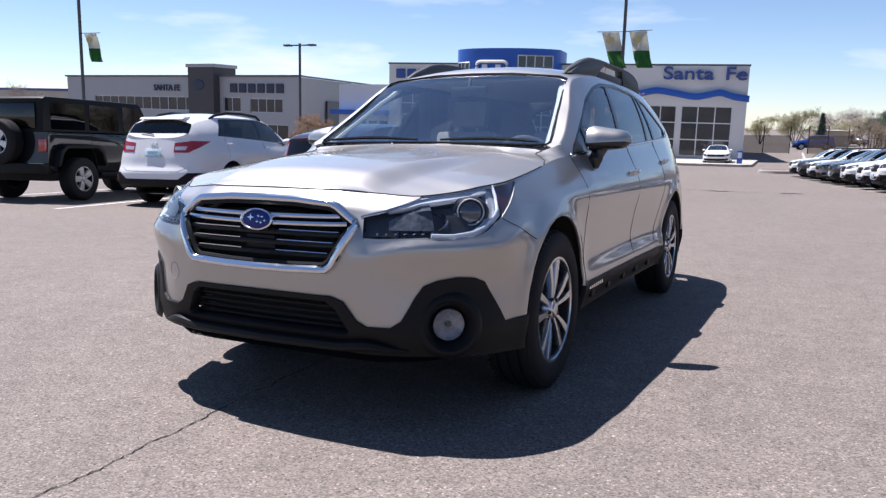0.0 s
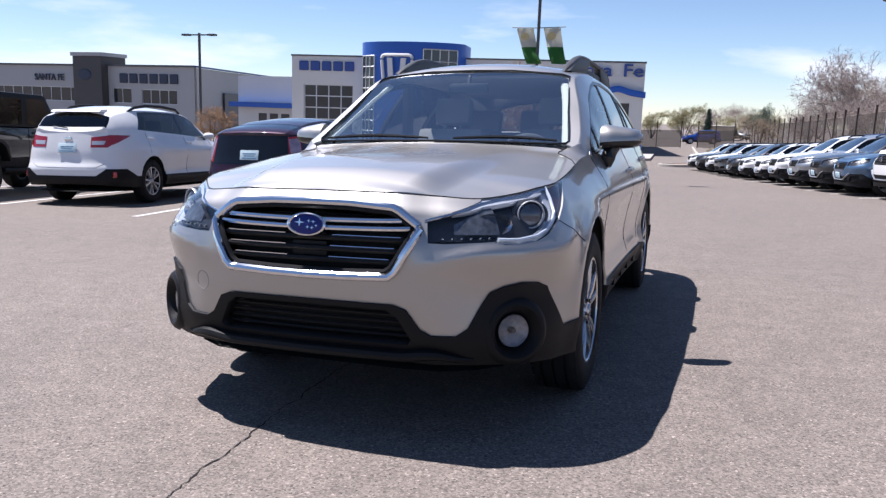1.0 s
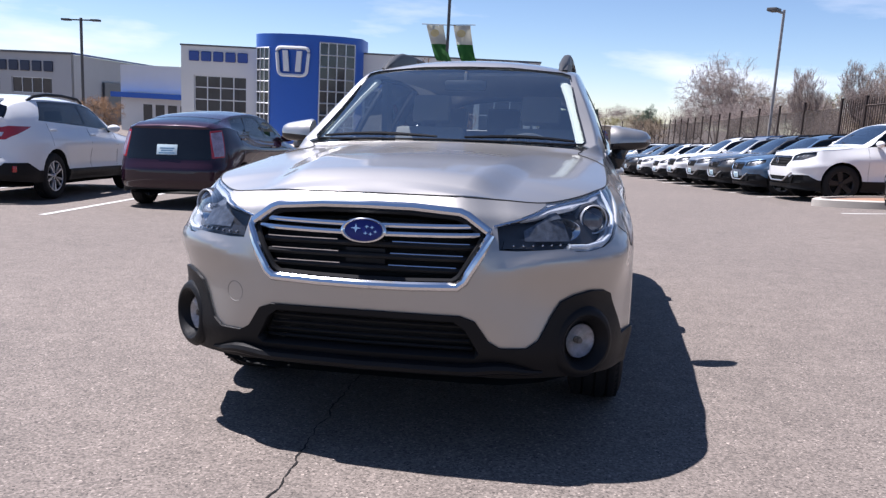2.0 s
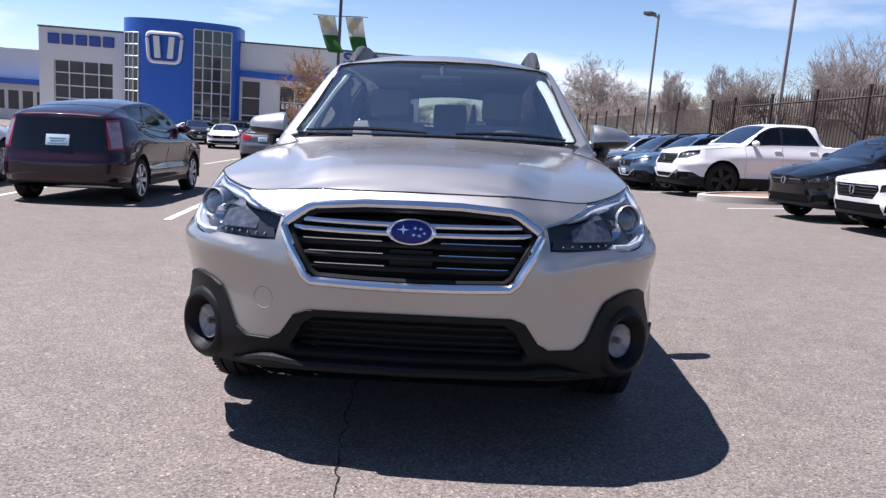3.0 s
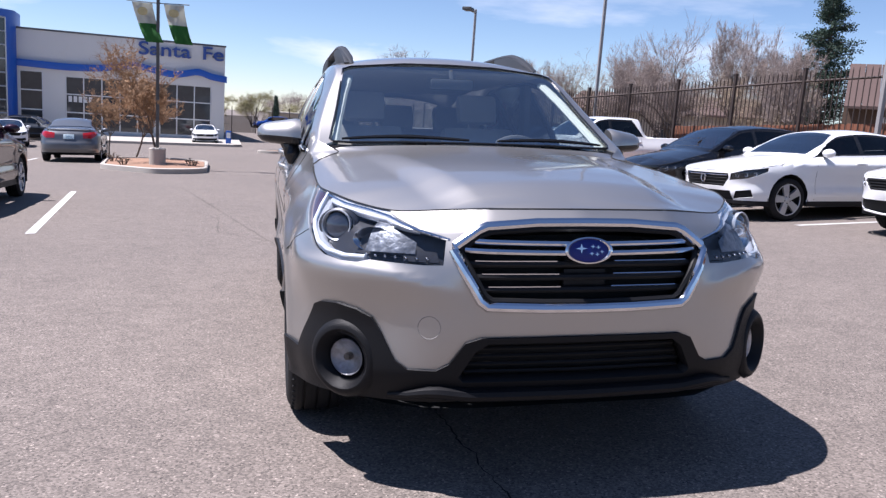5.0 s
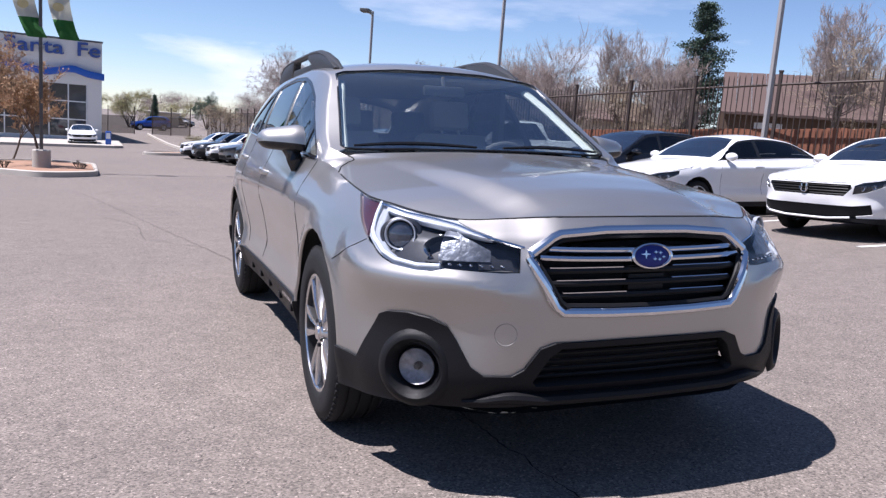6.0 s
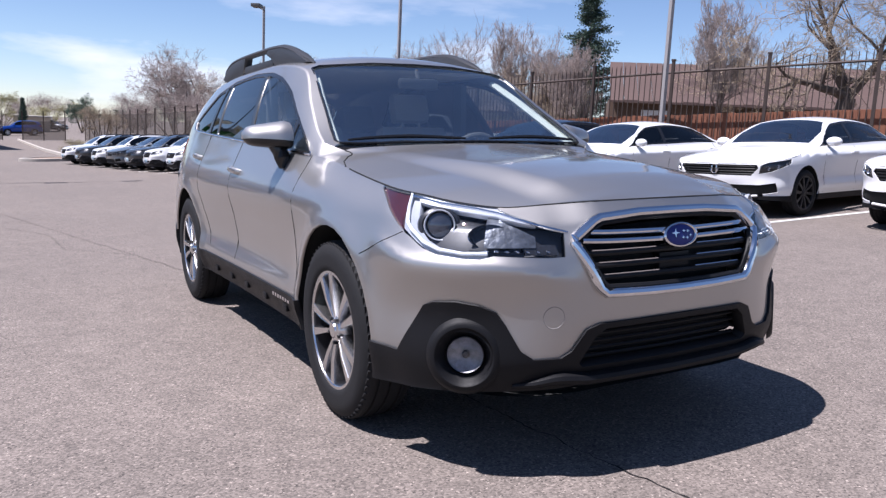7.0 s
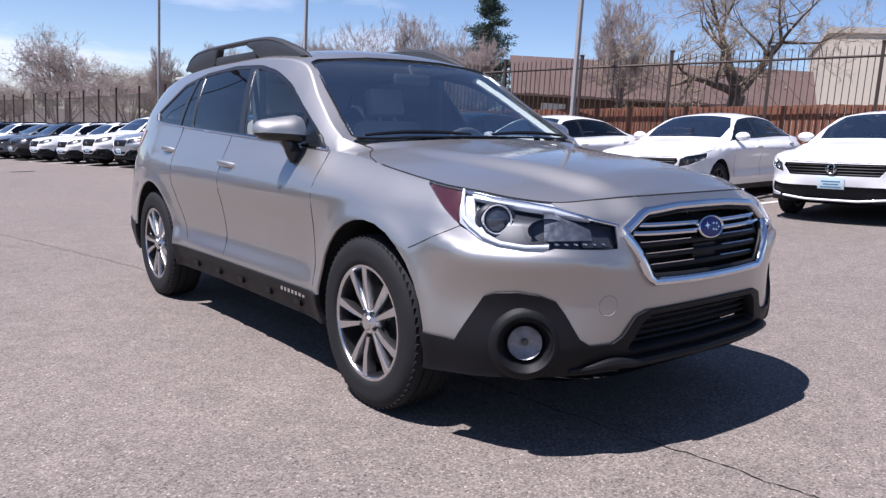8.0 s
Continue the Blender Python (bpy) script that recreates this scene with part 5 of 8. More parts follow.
    for side in (1, -1):
        fr = skin_part("window_frame", k, "upper", U["frame"], (side,), BLACKTRIM, car, off=-0.002, rim=0.015)
        for nm in ("front_window", "rear_window"):
            skin_part(nm, k, "upper", U[nm], (side,), PRIVACY, fr, off=-0.006).visible_shadow = False
        e = k.wall(sa, tz(sa))
        bm = bmesh.new()
        bmesh.ops.create_uvsphere(bm, u_segments=14, v_segments=9, radius=1.0, matrix=Matrix.Translation((side * (e.x + 0.11), ya + 0.20, e.z + 0.075)) @ Matrix.Diagonal((0.115, 0.075, 0.068, 1)))
        mir = part("door_mirror", bm, paint, car)
        bm = bmesh.new()
        tube(bm, [(side * (e.x + 0.05), ya + 0.22, e.z + 0.03), (side * (e.x - 0.02), ya + 0.22, e.z + 0.0)], 0.022, 6)
        part("mirror_arm", bm, BLACKTRIM, mir)
        for y in (yb + 0.0, spec.get("door_end", yc - 0.15)):
            s = k.s_side(y)
            seam(car, k, "wall", [(s, 0.32), (s, tz(s))], (side,), 0.003, step=0.1)
        s = k.s_side(ya + 0.02)
        seam(car, k, "wall", [(s, 0.32), (s, tz(s))], (side,), 0.003, step=0.1)
        seam(car, k, "wall", [(0.05 + 0.12 * i, tz(0.05 + 0.12 * i)) for i in range(int((k.s_side(k.cowl) - 0.05) / 0.12))], (side,), 0.003, step=0.2)
        for y in (yb - 0.12, spec.get("door_end", yc - 0.15) - 0.12):
            s, z = k.s_side(y), tz(k.s_side(y)) - 0.10
            q = k.wall(s, z)
            bm = bmesh.new()
            box(bm, side * q.x - 0.018, side * q.x + 0.024, y - 0.09, y + 0.09, z - 0.012, z + 0.014, bevel=0.007)
            part("door_handle", bm, paint, car)
        for y in (0.0, base):
            wheel_well(car, 0.50, k.ox(k.s_side(y)) - 0.02, y - 0.01, wr + 0.02, ar + 0.012, side)
            wheel(car, Matrix.Translation((side * (k.ox(k.s_side(y)) - 0.125), y, wr)) @ Matrix.Rotation(side * math.pi / 2, 4, "Y") @ Matrix.Rotation(radians(31 + 17 * y), 4, "Z"),
                  wr, 0.21, wr * spec.get("rim", 0.68), spec.get("spokes", "five"), spec.get("rim_face", ALLOY), DARKALLOY, 36)
    bm = bmesh.new()
    ring = []
    for i in range(31):
        q = k.wall(L * i / 30, 0.30)
        ring.append((max(0.0, q.x - 0.08), q.y + (0.06 if q.y < 0 else -0.06)))
    bm.faces.new([bm.verts.new((x, y, 0.22)) for x, y in ring] + [bm.verts.new((-x, y, 0.22)) for x, y in ring[-2:0:-1]])
    part("underbody", bm, WELL, car)
    bm = bmesh.new()
    e = k.wall(sb, tz(sb))
    box(bm, -e.x + 0.12, e.x - 0.12, k.cowl, yc, 0.30, 0.44)
    box(bm, -e.x + 0.10, e.x - 0.10, k.cowl + 0.03, k.cowl + 0.45, 0.50, tz(sa) - 0.06, bevel=0.05)
    cab = part("cabin", bm, CABIN, car)
    for x, y in ((-0.36, yb - 0.15), (0.36, yb - 0.15), (-0.36, yb + 0.72), (0.36, yb + 0.72)):
        bm = bmesh.new()
        seat_bm(bm, x, min(y, yc - 0.45), tz(sb) - 0.62, 0.46)
        part("seat", bm, CABIN, cab)
    for z, y, which in ((spec.get("front_plate"), -1, 0.0), (spec.get("rear_plate"), 1, L)):
        if z:
            q = k.wall(which, z)
            bm = bmesh.new()
            lean = math.atan2(k.wall(which, z - 0.07).y - k.wall(which, z + 0.07).y, 0.14)
            tip = Matrix.Translation((0, q.y, z)) @ Matrix.Rotation(lean, 4, "X") @ Matrix.Translation((0, -q.y, -z))
            box(bm, -0.155, 0.155, q.y + y * 0.004, q.y + y * 0.012, z - 0.075, z + 0.075, tip, 0.003)
            pl = part("dealer_plate", bm, PLATE, car, "pale blue dealer plate")
            for j, (w, dz) in enumerate(((0.11, 0.02), (0.09, -0.015), (0.12, -0.05))):
                bm = bmesh.new()
                box(bm, -w, w, q.y + y * 0.0122, q.y + y * 0.0135, z + dz - 0.008, z + dz + 0.008, tip)
                part("print_bar", bm, PLATEBAR, pl)
    if spec.get("rear_badge"):
        q = k.wall(L, spec["rear_badge"])
        bm = bmesh.new()
        lathe(bm, [(0, 0.012), (0.045, 0.010), (0.052, 0.0), (0.052, -0.02)], Matrix.Translation(q) @ Matrix.Rotation(-math.pi / 2, 4, "X") @ Matrix.Diagonal((1.3, 0.8, 1, 1)), seg=20)
        part("rear_badge", bm, CHROME, car, "small chrome oval badge")
        seam(car, k, "wall", [(L - 0.62, 0.66), (L - 0.50, 0.60), (L, 0.595)], (1, -1), 0.003, step=0.1)
        bm = bmesh.new()
        tube(bm, [k.upper(k.s_mid(3.60), 0.95) + Vector((0, 0.02, 0.0)), k.upper(k.s_mid(3.585), 0.80) + Vector((0, 0.02, 0.0)), k.upper(k.s_mid(3.575), 0.66) + Vector((0, 0.02, 0.0))], 0.009, 5)
        part("rear_wiper", bm, BLACKTRIM, car)
    if spec.get("skid"):
        bm = bmesh.new()
        zs = spec["skid"]
        tube(bm, [(x, k.wall(k.s_front(abs(x)), zs).y - 0.012, zs + (abs(x) > 0.30) * (abs(x) - 0.30) * spec.get("skid_rise", 0.6)) for x in [0.1 * i - 0.6 for i in range(13)]], 0.020, 6, flat=0.8)
        part("skid_trim", bm, spec.get("skid_mat", ALLOY), car, "pale lower trim bar")
    if spec.get("spoiler"):
        y0, z0, w = spec["spoiler"]
        bm = bmesh.new()
        prism(bm, [(y0 - 0.16, z0 + 0.012), (y0, z0), (y0 + 0.06, z0 - 0.035), (y0 - 0.02, z0 - 0.045), (y0 - 0.16, z0 - 0.02)], 0, -w, w, 0.01)
        part("roof_spoiler", bm, paint, car)
    if spec.get("rails"):
        for side in (1, -1):
            bm = bmesh.new()
            pts = [(1.25, 0.0), (1.40, 0.055), (1.9, 0.075), (2.4, 0.072), (2.75, 0.045), (2.95, -0.01)]
            tube(bm, [(side * (k.rail_x(y) - 0.02), y, k.rail_z(y) + dz + 0.01) for y, dz in pts], [0.02, 0.026, 0.028, 0.028, 0.026, 0.02], 8)
            part("roof_rail", bm, spec["rails"], car)
    return car


def sedan_spec(**kw):
    d = dict(base=2.70, wheel=0.325, grille=(0.56, 0.70, 0.46), intake=(0.30, 0.44, 0.55), head=(0.05, 0.15), tail=(0.06, 0.24, 0.42), glass=(0.47, 1.45, 2.95, 1.10, 2.42, 3.02),
             spokes="five", rim=0.72, rear_plate=0.80)
    d.update(kw)
    return d


def suv_spec(**kw):
    d = dict(base=2.66, wheel=0.35, grille=(0.66, 0.86, 0.44), intake=(0.34, 0.50, 0.52), head=(0.06, 0.18), tail=(0.06, 0.30, 0.36), glass=(0.47, 1.50, 3.02, 1.06, 3.24, 3.40),
             spokes="five", rim=0.66, clad=0.46, front_plate=0.52, skid=0.40)
    d.update(kw)
    return d


FACE_ROW = -80.0


def row_spot(x, y, yaw, front=0.95):
    """The pose of a car whose front bumper stands at x, y."""
    a = radians(yaw)
    return lot_spot(x - math.sin(a) * front, y + math.cos(a) * front, yaw)


def low_spot(x, y, yaw, k=0.925):
    """As row_spot, for the low cars nearest the camera."""
    return row_spot(x, y, yaw, 0.95 * k) @ Matrix.Scale(k, 4)


def build_parked():
    g = "cars parked along the fence"
    band = dict(rim_face=DARKALLOY, grille=(0.575, 0.725, 0.60), intake=(0.29, 0.45, 0.66), head=(0.035, 0.15), skid=0.275, skid_rise=0.1, skid_mat=WHITE)
    white_sedan = build_car("sedan", SEDAN, WHITE, sedan_spec(bar=SLAT, spokes="ten", **band), "white sedan with black grille and dark wheels, parked by the fence", low_spot(6.05, 4.25, -82), g)
    build_car("sedan", SEDAN, WHITE, sedan_spec(bar=SLAT, spokes="ten", front_plate=0.49, **band), "white sedan with black grille and a pale dealer plate", low_spot(6.25, 1.67, -82), g)
    build_car("sedan", SEDAN, WHITE, sedan_spec(spokes="five", rim_face=ALLOY, grille=(0.50, 0.70, 0.50)), "white sedan with wide black grille and silver wheels", low_spot(5.2, 7.0, -84), g)
    build_car("hatchback", HATCH, BLACK, sedan_spec(base=2.53, wheel=0.30, grille=(0.60, 0.70, 0.42), glass=(0.36, 1.38, 2.72, 1.08, 2.86, 3.04), spokes="seven"), "glossy black hatchback parked beside a white sedan", low_spot(4.95, 8.80, -78, 0.92), g)
    truck = build_car("pickup_truck", TRUCK, WHITE, suv_spec(base=3.15, wheel=0.38, glass=(0.50, 1.38, 2.26, 1.12, 0, 0), bed=2.60, grille=(0.70, 0.93, 0.50), clad=0.44, rim_face=DARKALLOY, front_plate=None, door_end=2.22),
                      "white crew-cab pickup truck with black wheels and trim", row_spot(4.6, 14.5, -80), g)
    blue = build_car("suv", SUV, STEELBLUE, suv_spec(rails=CLAD), "steel blue family SUV parked nose out", row_spot_small(*row_at(1), FACE_ROW), g)
    black = build_car("suv", SUV, DARKGREY, suv_spec(rails=BLACKTRIM), "charcoal SUV parked nose out", row_spot_small(*row_at(2), FACE_ROW), g)
    silver = build_car("suv", SUV, SILVER, suv_spec(rails=CHROME), "silver SUV parked nose out", row_spot_small(*row_at(3), FACE_ROW), g)
    white = build_car("suv", SUV, WHITE, suv_spec(rails=BLACKTRIM, grille=(0.64, 0.88, 0.46)), "white SUV with black grille parked nose out", row_spot_small(*row_at(4), FACE_ROW), g)
    for i, ob in ((5, white), (6, white), (7, black), (9, white), (10, black), (11, white)):
        copy_thing(ob, row_spot_small(*row_at(i), FACE_ROW + (i % 3 - 1) * 0.8))
    grey = build_car("sedan", SEDAN, GREY, sedan_spec(), "dark grey sedan parked near the planted island", lot_spot(-7.53, 27.25, 187))
    tagged(copy_thing(grey, row_spot_small(*row_at(8), FACE_ROW)), "dark grey sedan parked nose out", group=g)
    tagged(copy_thing(white_sedan, row_spot(-12.6, 36.4, 14)), "white sedan parked facing the lane", group="cars by the showroom")
    tagged(copy_thing(white_sedan, row_spot(-4.75, 48.4, 4)), "white sedan on the pavement by the showroom", group="cars by the showroom")
    tagged(copy_thing(black, row_spot(-15.6, 41.6, 25)), "charcoal SUV parked by the blue entrance", group="cars by the showroom")
    tagged(copy_thing(grey, row_spot(-14.2, 45.8, 100)), "dark grey sedan by the showroom wall", group="cars by the showroom")
    tagged(copy_thing(black, row_spot(-12.4, 47.4, 75)), "charcoal SUV by the showroom wall", group="cars by the showroom")
    tagged(copy_thing(silver, row_spot(6.0, 118.0, 60)), "silver SUV far beyond the gate", group="cars by the gate")
    build_car("suv", SUV, BLUE, suv_spec(), "bright blue SUV parked by the far gate", row_spot(-2.6, 95.0, -80), "cars by the gate")
    build_car("hybrid_hatchback", FASTBACK, PLUM, sedan_spec(wheel=0.315, grille=(0.56, 0.62, 0.30), glass=(0.40, 1.45, 2.85, 1.10, 2.55, 3.14), tail=(0.02, 0.30, 0.62), upright_lamps=True, badge=0, rear_plate=0.86, spokes="seven"),
              "dark plum hybrid hatchback in a marked bay", lot_spot(-5.62, 10.30, 184.5), "cars in the marked bays")
    build_car("station_wagon", WAGON, WHITE, dict(base=2.746, wheel=0.36, grille=(0.62, 0.88, 0.40), intake=(0.38, 0.51, 0.34), head=(0.05, 0.17), tail=(0.08, 0.25, 0.40), reversing=True, rear_badge=1.04, corner=0.12, glass=(0.50, 1.53, 2.95, 1.06, 3.425, 3.585), clad=0.46,
              spokes="split", rim=0.64, rails=CLAD, rear_plate=0.90, badge=0, spoiler=(3.43, 1.512, 0.43)), "white station wagon with black cladding in a marked bay", lot_spot(-8.90, 9.87, 190), "cars in the marked bays")
    build_offroader(lot_spot(-11.62, 9.15, 190))


ROW_STEPS = (0.0, 1.64, 3.28, 5.0, 6.85, 8.8, 10.8, 12.55, 14.3, 16.25, 18.3, 20.2)


def row_at(i):
    return 4.4 - 0.214 * ROW_STEPS[i], 14.8 + 0.977 * ROW_STEPS[i]


def row_spot_small(x, y, yaw):
    """As row_spot, for the compact models of the row."""
    return row_spot(x, y, yaw, 0.95 * 0.87) @ Matrix.Scale(0.87, 4)


def build_offroader(m):
    """A boxy dark grey off-roader with a spare wheel on its tailgate."""
    car = thing("off_road_vehicle", m, "dark grey boxy off-road vehicle with black hardtop and rear spare wheel", "car", "cars in the marked bays")
    base, wr = 2.95, 0.39
    bm = bmesh.new()
    side_p = [(-0.55, 0.52), (-0.55, 1.02), (0.62, 1.10), (0.66, 1.20), (3.62, 1.22), (3.66, 0.60), (3.42, 0.50), (3.38, 0.86), (3.26, 0.96), (2.62, 0.96), (2.50, 0.84), (2.44, 0.48), (0.62, 0.48), (0.50, 0.84), (0.40, 0.94), (-0.40, 0.94), (-0.52, 0.52)]
    prism(bm, side_p, 0, -0.78, 0.78, 0.03)
    part("body", bm, CHARCOAL, car, "dark grey body")
    bm = bmesh.new()
    prism(bm, [(0.66, 1.22), (1.05, 1.80), (1.15, 1.84), (3.55, 1.84), (3.62, 1.80), (3.64, 1.22)], 0, -0.70, 0.70, 0.05)
    top = part("hardtop", bm, CLAD, car, "black hardtop")
    for side in (1, -1):
        for a, b in (((0.86, 1.27), (1.62, 1.74)), ((1.74, 1.27), (2.52, 1.74)), ((2.64, 1.27), (3.46, 1.74))):
            bm = bmesh.new()
            y0, z0, y1, z1 = a[0], a[1], b[0], b[1]
            poly = [(y0, z0), (y1, z0), (y1, z1), (y0 + (0.28 if y0 < 1 else 0), z1)]
            prism(bm, rounded(poly, 0.05), 0, side * 0.695, side * 0.708, 0.0)
            part("side_window", bm, PRIVACY if y0 > 1 else SIDEGLASS, top)
        for y, r0 in ((0.0, "front"), (base, "rear")):
            bm = bmesh.new()
            flare = [(y - 0.62, 0.62), (y - 0.54, 0.90), (y - 0.40, 1.00), (y + 0.40, 1.00), (y + 0.54, 0.90), (y + 0.62, 0.62), (y + 0.56, 0.62), (y + 0.47, 0.86), (y + 0.36, 0.94), (y - 0.36, 0.94), (y - 0.47, 0.86), (y - 0.56, 0.62)]
            prism(bm, flare, 0, side * 0.74, side * 0.94, 0.02)
            part("wheel_arch_flare", bm, CLAD, car)
            wheel(car, Matrix.Translation((side * 0.80, y, wr)) @ Matrix.Rotation(side * math.pi / 2, 4, "Y"), wr, 0.25, wr * 0.56, "five", ALLOY, DARKALLOY, 36)
        bm = bmesh.new()
        box(bm, side * 0.62, side * 0.78, 3.655, 3.70, 0.88, 1.10, bevel=0.015)
        part("tail_lamp", bm, REDLAMP, car, "red tail lamp")
        bm = bmesh.new()
        box(bm, side * 0.80, side * 0.98, 0.72, 0.80, 1.24, 1.42, bevel=0.03)
        part("door_mirror", bm, CLAD, car)
        bm = bmesh.new()
        tube(bm, [(side * 0.80, 0.55, 0.46), (side * 0.84, 1.5, 0.44), (side * 0.80, 2.4, 0.46)], 0.04, 8)
        part("side_step", bm, CLAD, car)
        for y in (1.68, 2.56):
            bm = bmesh.new()
            box(bm, side * 0.775, side * 0.795, y - 0.28, y - 0.10, 1.10, 1.14, bevel=0.006)
            part("door_handle", bm, CLAD, car)
            bm = bmesh.new()
            tube(bm, [(side * 0.781, y, 0.52), (side * 0.781, y, 1.2)], 0.004, 5)
            part("panel_gap", bm, SHADOWGAP, car)
    bm = bmesh.new()
    box(bm, -0.84, 0.84, 3.66, 3.84, 0.50, 0.68, bevel=0.03)
    part("rear_bumper", bm, CLAD, car)
    bm = bmesh.new()
    box(bm, -0.80, 0.80, -0.82, -0.60, 0.52, 0.72, bevel=0.03)
    part("front_bumper", bm, CLAD, car)
    bm = bmesh.new()
    box(bm, -0.55, 0.55, 3.635, 3.655, 1.28, 1.72, bevel=0.02)
    part("rear_glass", bm, PRIVACY, car)
    wheel(car, Matrix.Translation((0.05, 3.80, 1.05)) @ Matrix.Rotation(-math.pi / 2, 4, "X"), wr, 0.25, wr * 0.56, "five", ALLOY, DARKALLOY, 36)
    bm = bmesh.new()
    box(bm, -0.70, 0.70, -0.5, 3.5, 0.36, 0.52, bevel=0.03)
    part("chassis", bm, WELL, car)
    return car


build_parked()
# ---- ground, markings, kerbs ----
def asphalt_material():
    m = material("sun_bleached_asphalt", (0.147, 0.123, 0.107), 0.88, vary=0.15, scale=0.35, fine=3.0, rough_vary=0.05)
    nt = m.node_tree
    b = nt.nodes["Principled BSDF"]
    base = b.inputs["Base Color"].links[0].from_socket
    co = nt.nodes["Texture Coordinate"].outputs["Object"]
    grit, fleck, mid = (nt.nodes.new(k) for k in ("ShaderNodeTexVoronoi", "ShaderNodeTexNoise", "ShaderNodeTexNoise"))
    grit.inputs["Scale"].default_value = 140
    fleck.inputs["Scale"].default_value, fleck.inputs["Detail"].default_value = 85, 5
    mid.inputs["Scale"].default_value, mid.inputs["Detail"].default_value = 9, 5
    for n in (grit, fleck, mid):
        nt.links.new(co, n.inputs["Vector"])
    sep = nt.nodes.new("ShaderNodeSeparateColor")
    nt.links.new(grit.outputs["Color"], sep.inputs["Color"])
    r1, r2, r3 = (nt.nodes.new("ShaderNodeMapRange") for _ in range(3))
    for r, src, lo, hi, a, c in ((r1, sep.outputs["Red"], 0.0, 1.0, 0.62, 1.40), (r2, fleck.outputs["Fac"], 0.32, 0.70, 0.80, 1.20), (r3, mid.outputs["Fac"], 0.3, 0.7, 0.90, 1.10)):
        r.inputs["From Min"].default_value, r.inputs["From Max"].default_value = lo, hi
        r.inputs["To Min"].default_value, r.inputs["To Max"].default_value = a, c
        nt.links.new(src, r.inputs["Value"])
    m1, m2 = (nt.nodes.new("ShaderNodeMath") for _ in range(2))
    m1.operation = m2.operation = "MULTIPLY"
    # sparse pale stones and dark pits among the grit
    pale, pit, stones, pits = (nt.nodes.new(k) for k in ("ShaderNodeMapRange", "ShaderNodeMapRange", "ShaderNodeMath", "ShaderNodeMath"))
    pale.inputs["From Min"].default_value, pale.inputs["From Max"].default_value = 0.93, 0.96
    pale.inputs["To Min"].default_value, pale.inputs["To Max"].default_value = 1.0, 1.7
    pit.inputs["From Min"].default_value, pit.inputs["From Max"].default_value = 0.03, 0.05
    pit.inputs["To Min"].default_value, pit.inputs["To Max"].default_value = 0.40, 1.0
    nt.links.new(sep.outputs["Green"], pale.inputs["Value"])
    nt.links.new(sep.outputs["Blue"], pit.inputs["Value"])
    stones.operation = pits.operation = "MULTIPLY"
    nt.links.new(r1.outputs["Result"], stones.inputs[0])
    nt.links.new(pale.outputs["Result"], stones.inputs[1])
    nt.links.new(stones.outputs[0], pits.inputs[0])
    nt.links.new(pit.outputs["Result"], pits.inputs[1])
    nt.links.new(pits.outputs[0], m1.inputs[0])
    nt.links.new(r2.outputs["Result"], m1.inputs[1])
    nt.links.new(m1.outputs[0], m2.inputs[0])
    nt.links.new(r3.outputs["Result"], m2.inputs[1])
    sc = nt.nodes.new("ShaderNodeVectorMath")
    sc.operation = "SCALE"
    nt.links.new(base, sc.inputs[0])
    nt.links.new(m2.outputs[0], sc.inputs["Scale"])
    nt.links.new(sc.outputs["Vector"], b.inputs["Base Color"])
    bp = nt.nodes.new("ShaderNodeBump")
    bp.inputs["Strength"].default_value, bp.inputs["Distance"].default_value = 0.5, 0.004
    nt.links.new(m1.outputs[0], bp.inputs["Height"])
    nt.links.new(bp.outputs["Normal"], b.inputs["Normal"])
    return m


ASPHALT = asphalt_material()
LINE = material("worn_white_road_paint", (0.4898, 0.4819, 0.4661), 0.8, vary=0.22, scale=5, fine=60, bump=0.001)
CRACK = material("open_crack", (0.005, 0.004, 0.004), 0.95, vary=0.3)
HAIRLINE = material("filled_hairline_crack", (0.082, 0.070, 0.062), 0.95, vary=0.4, scale=3)
KERB = material("pale_concrete", (0.3713, 0.3397, 0.3002), 0.85, vary=0.15, scale=2, fine=80, bump=0.002)
SOIL = material("red_gravel_bed", (0.2686, 0.158, 0.1027), 0.95, vary=0.3, scale=4, fine=45, bump=0.01)
STUCCO = material("white_stucco", (0.5846, 0.5806, 0.5688), 0.85, vary=0.05, scale=0.6, fine=40, bump=0.002)
STUCCO_GREY = material("pale_grey_panel", (0.3713, 0.3713, 0.3752), 0.6, vary=0.05, scale=0.6, fine=20)
COPING = material("dark_roof_coping", (0.079, 0.08295, 0.0948), 0.5, vary=0.1)
SHOWBLUE = material("blue_composite_panel", (0.00948, 0.08295, 0.395), 0.38, vary=0.06, scale=0.5, fine=8)
SIGNBLUE = material("blue_sign_letter", (0.025, 0.065, 0.26), 0.4, vary=0.08)
SIGNDARK = material("dark_blue_sign_block", (0.020, 0.030, 0.062), 0.5, vary=0.08)
SLATE = material("charcoal_tower_panel", (0.05925, 0.0553, 0.0553), 0.6, vary=0.1, scale=0.8, fine=10)
MULLION = material("aluminium_mullion", (0.55, 0.56, 0.58), 0.4, 0.6, vary=0.05)
SHOPGLASS = material("showroom_glass", (0.030, 0.036, 0.042), 0.06, 0.0, vary=0.3, scale=0.5, fine=3, spec=0.6)
SIGNWHITE = material("white_sign_face", (0.6162, 0.6241, 0.632), 0.4, vary=0.03)
STEEL = material("bronze_painted_steel", (0.075, 0.072, 0.070), 0.5, 0.2, vary=0.1)
GALV = material("pale_painted_pole", (0.2844, 0.2686, 0.2607), 0.5, 0.2, vary=0.1)
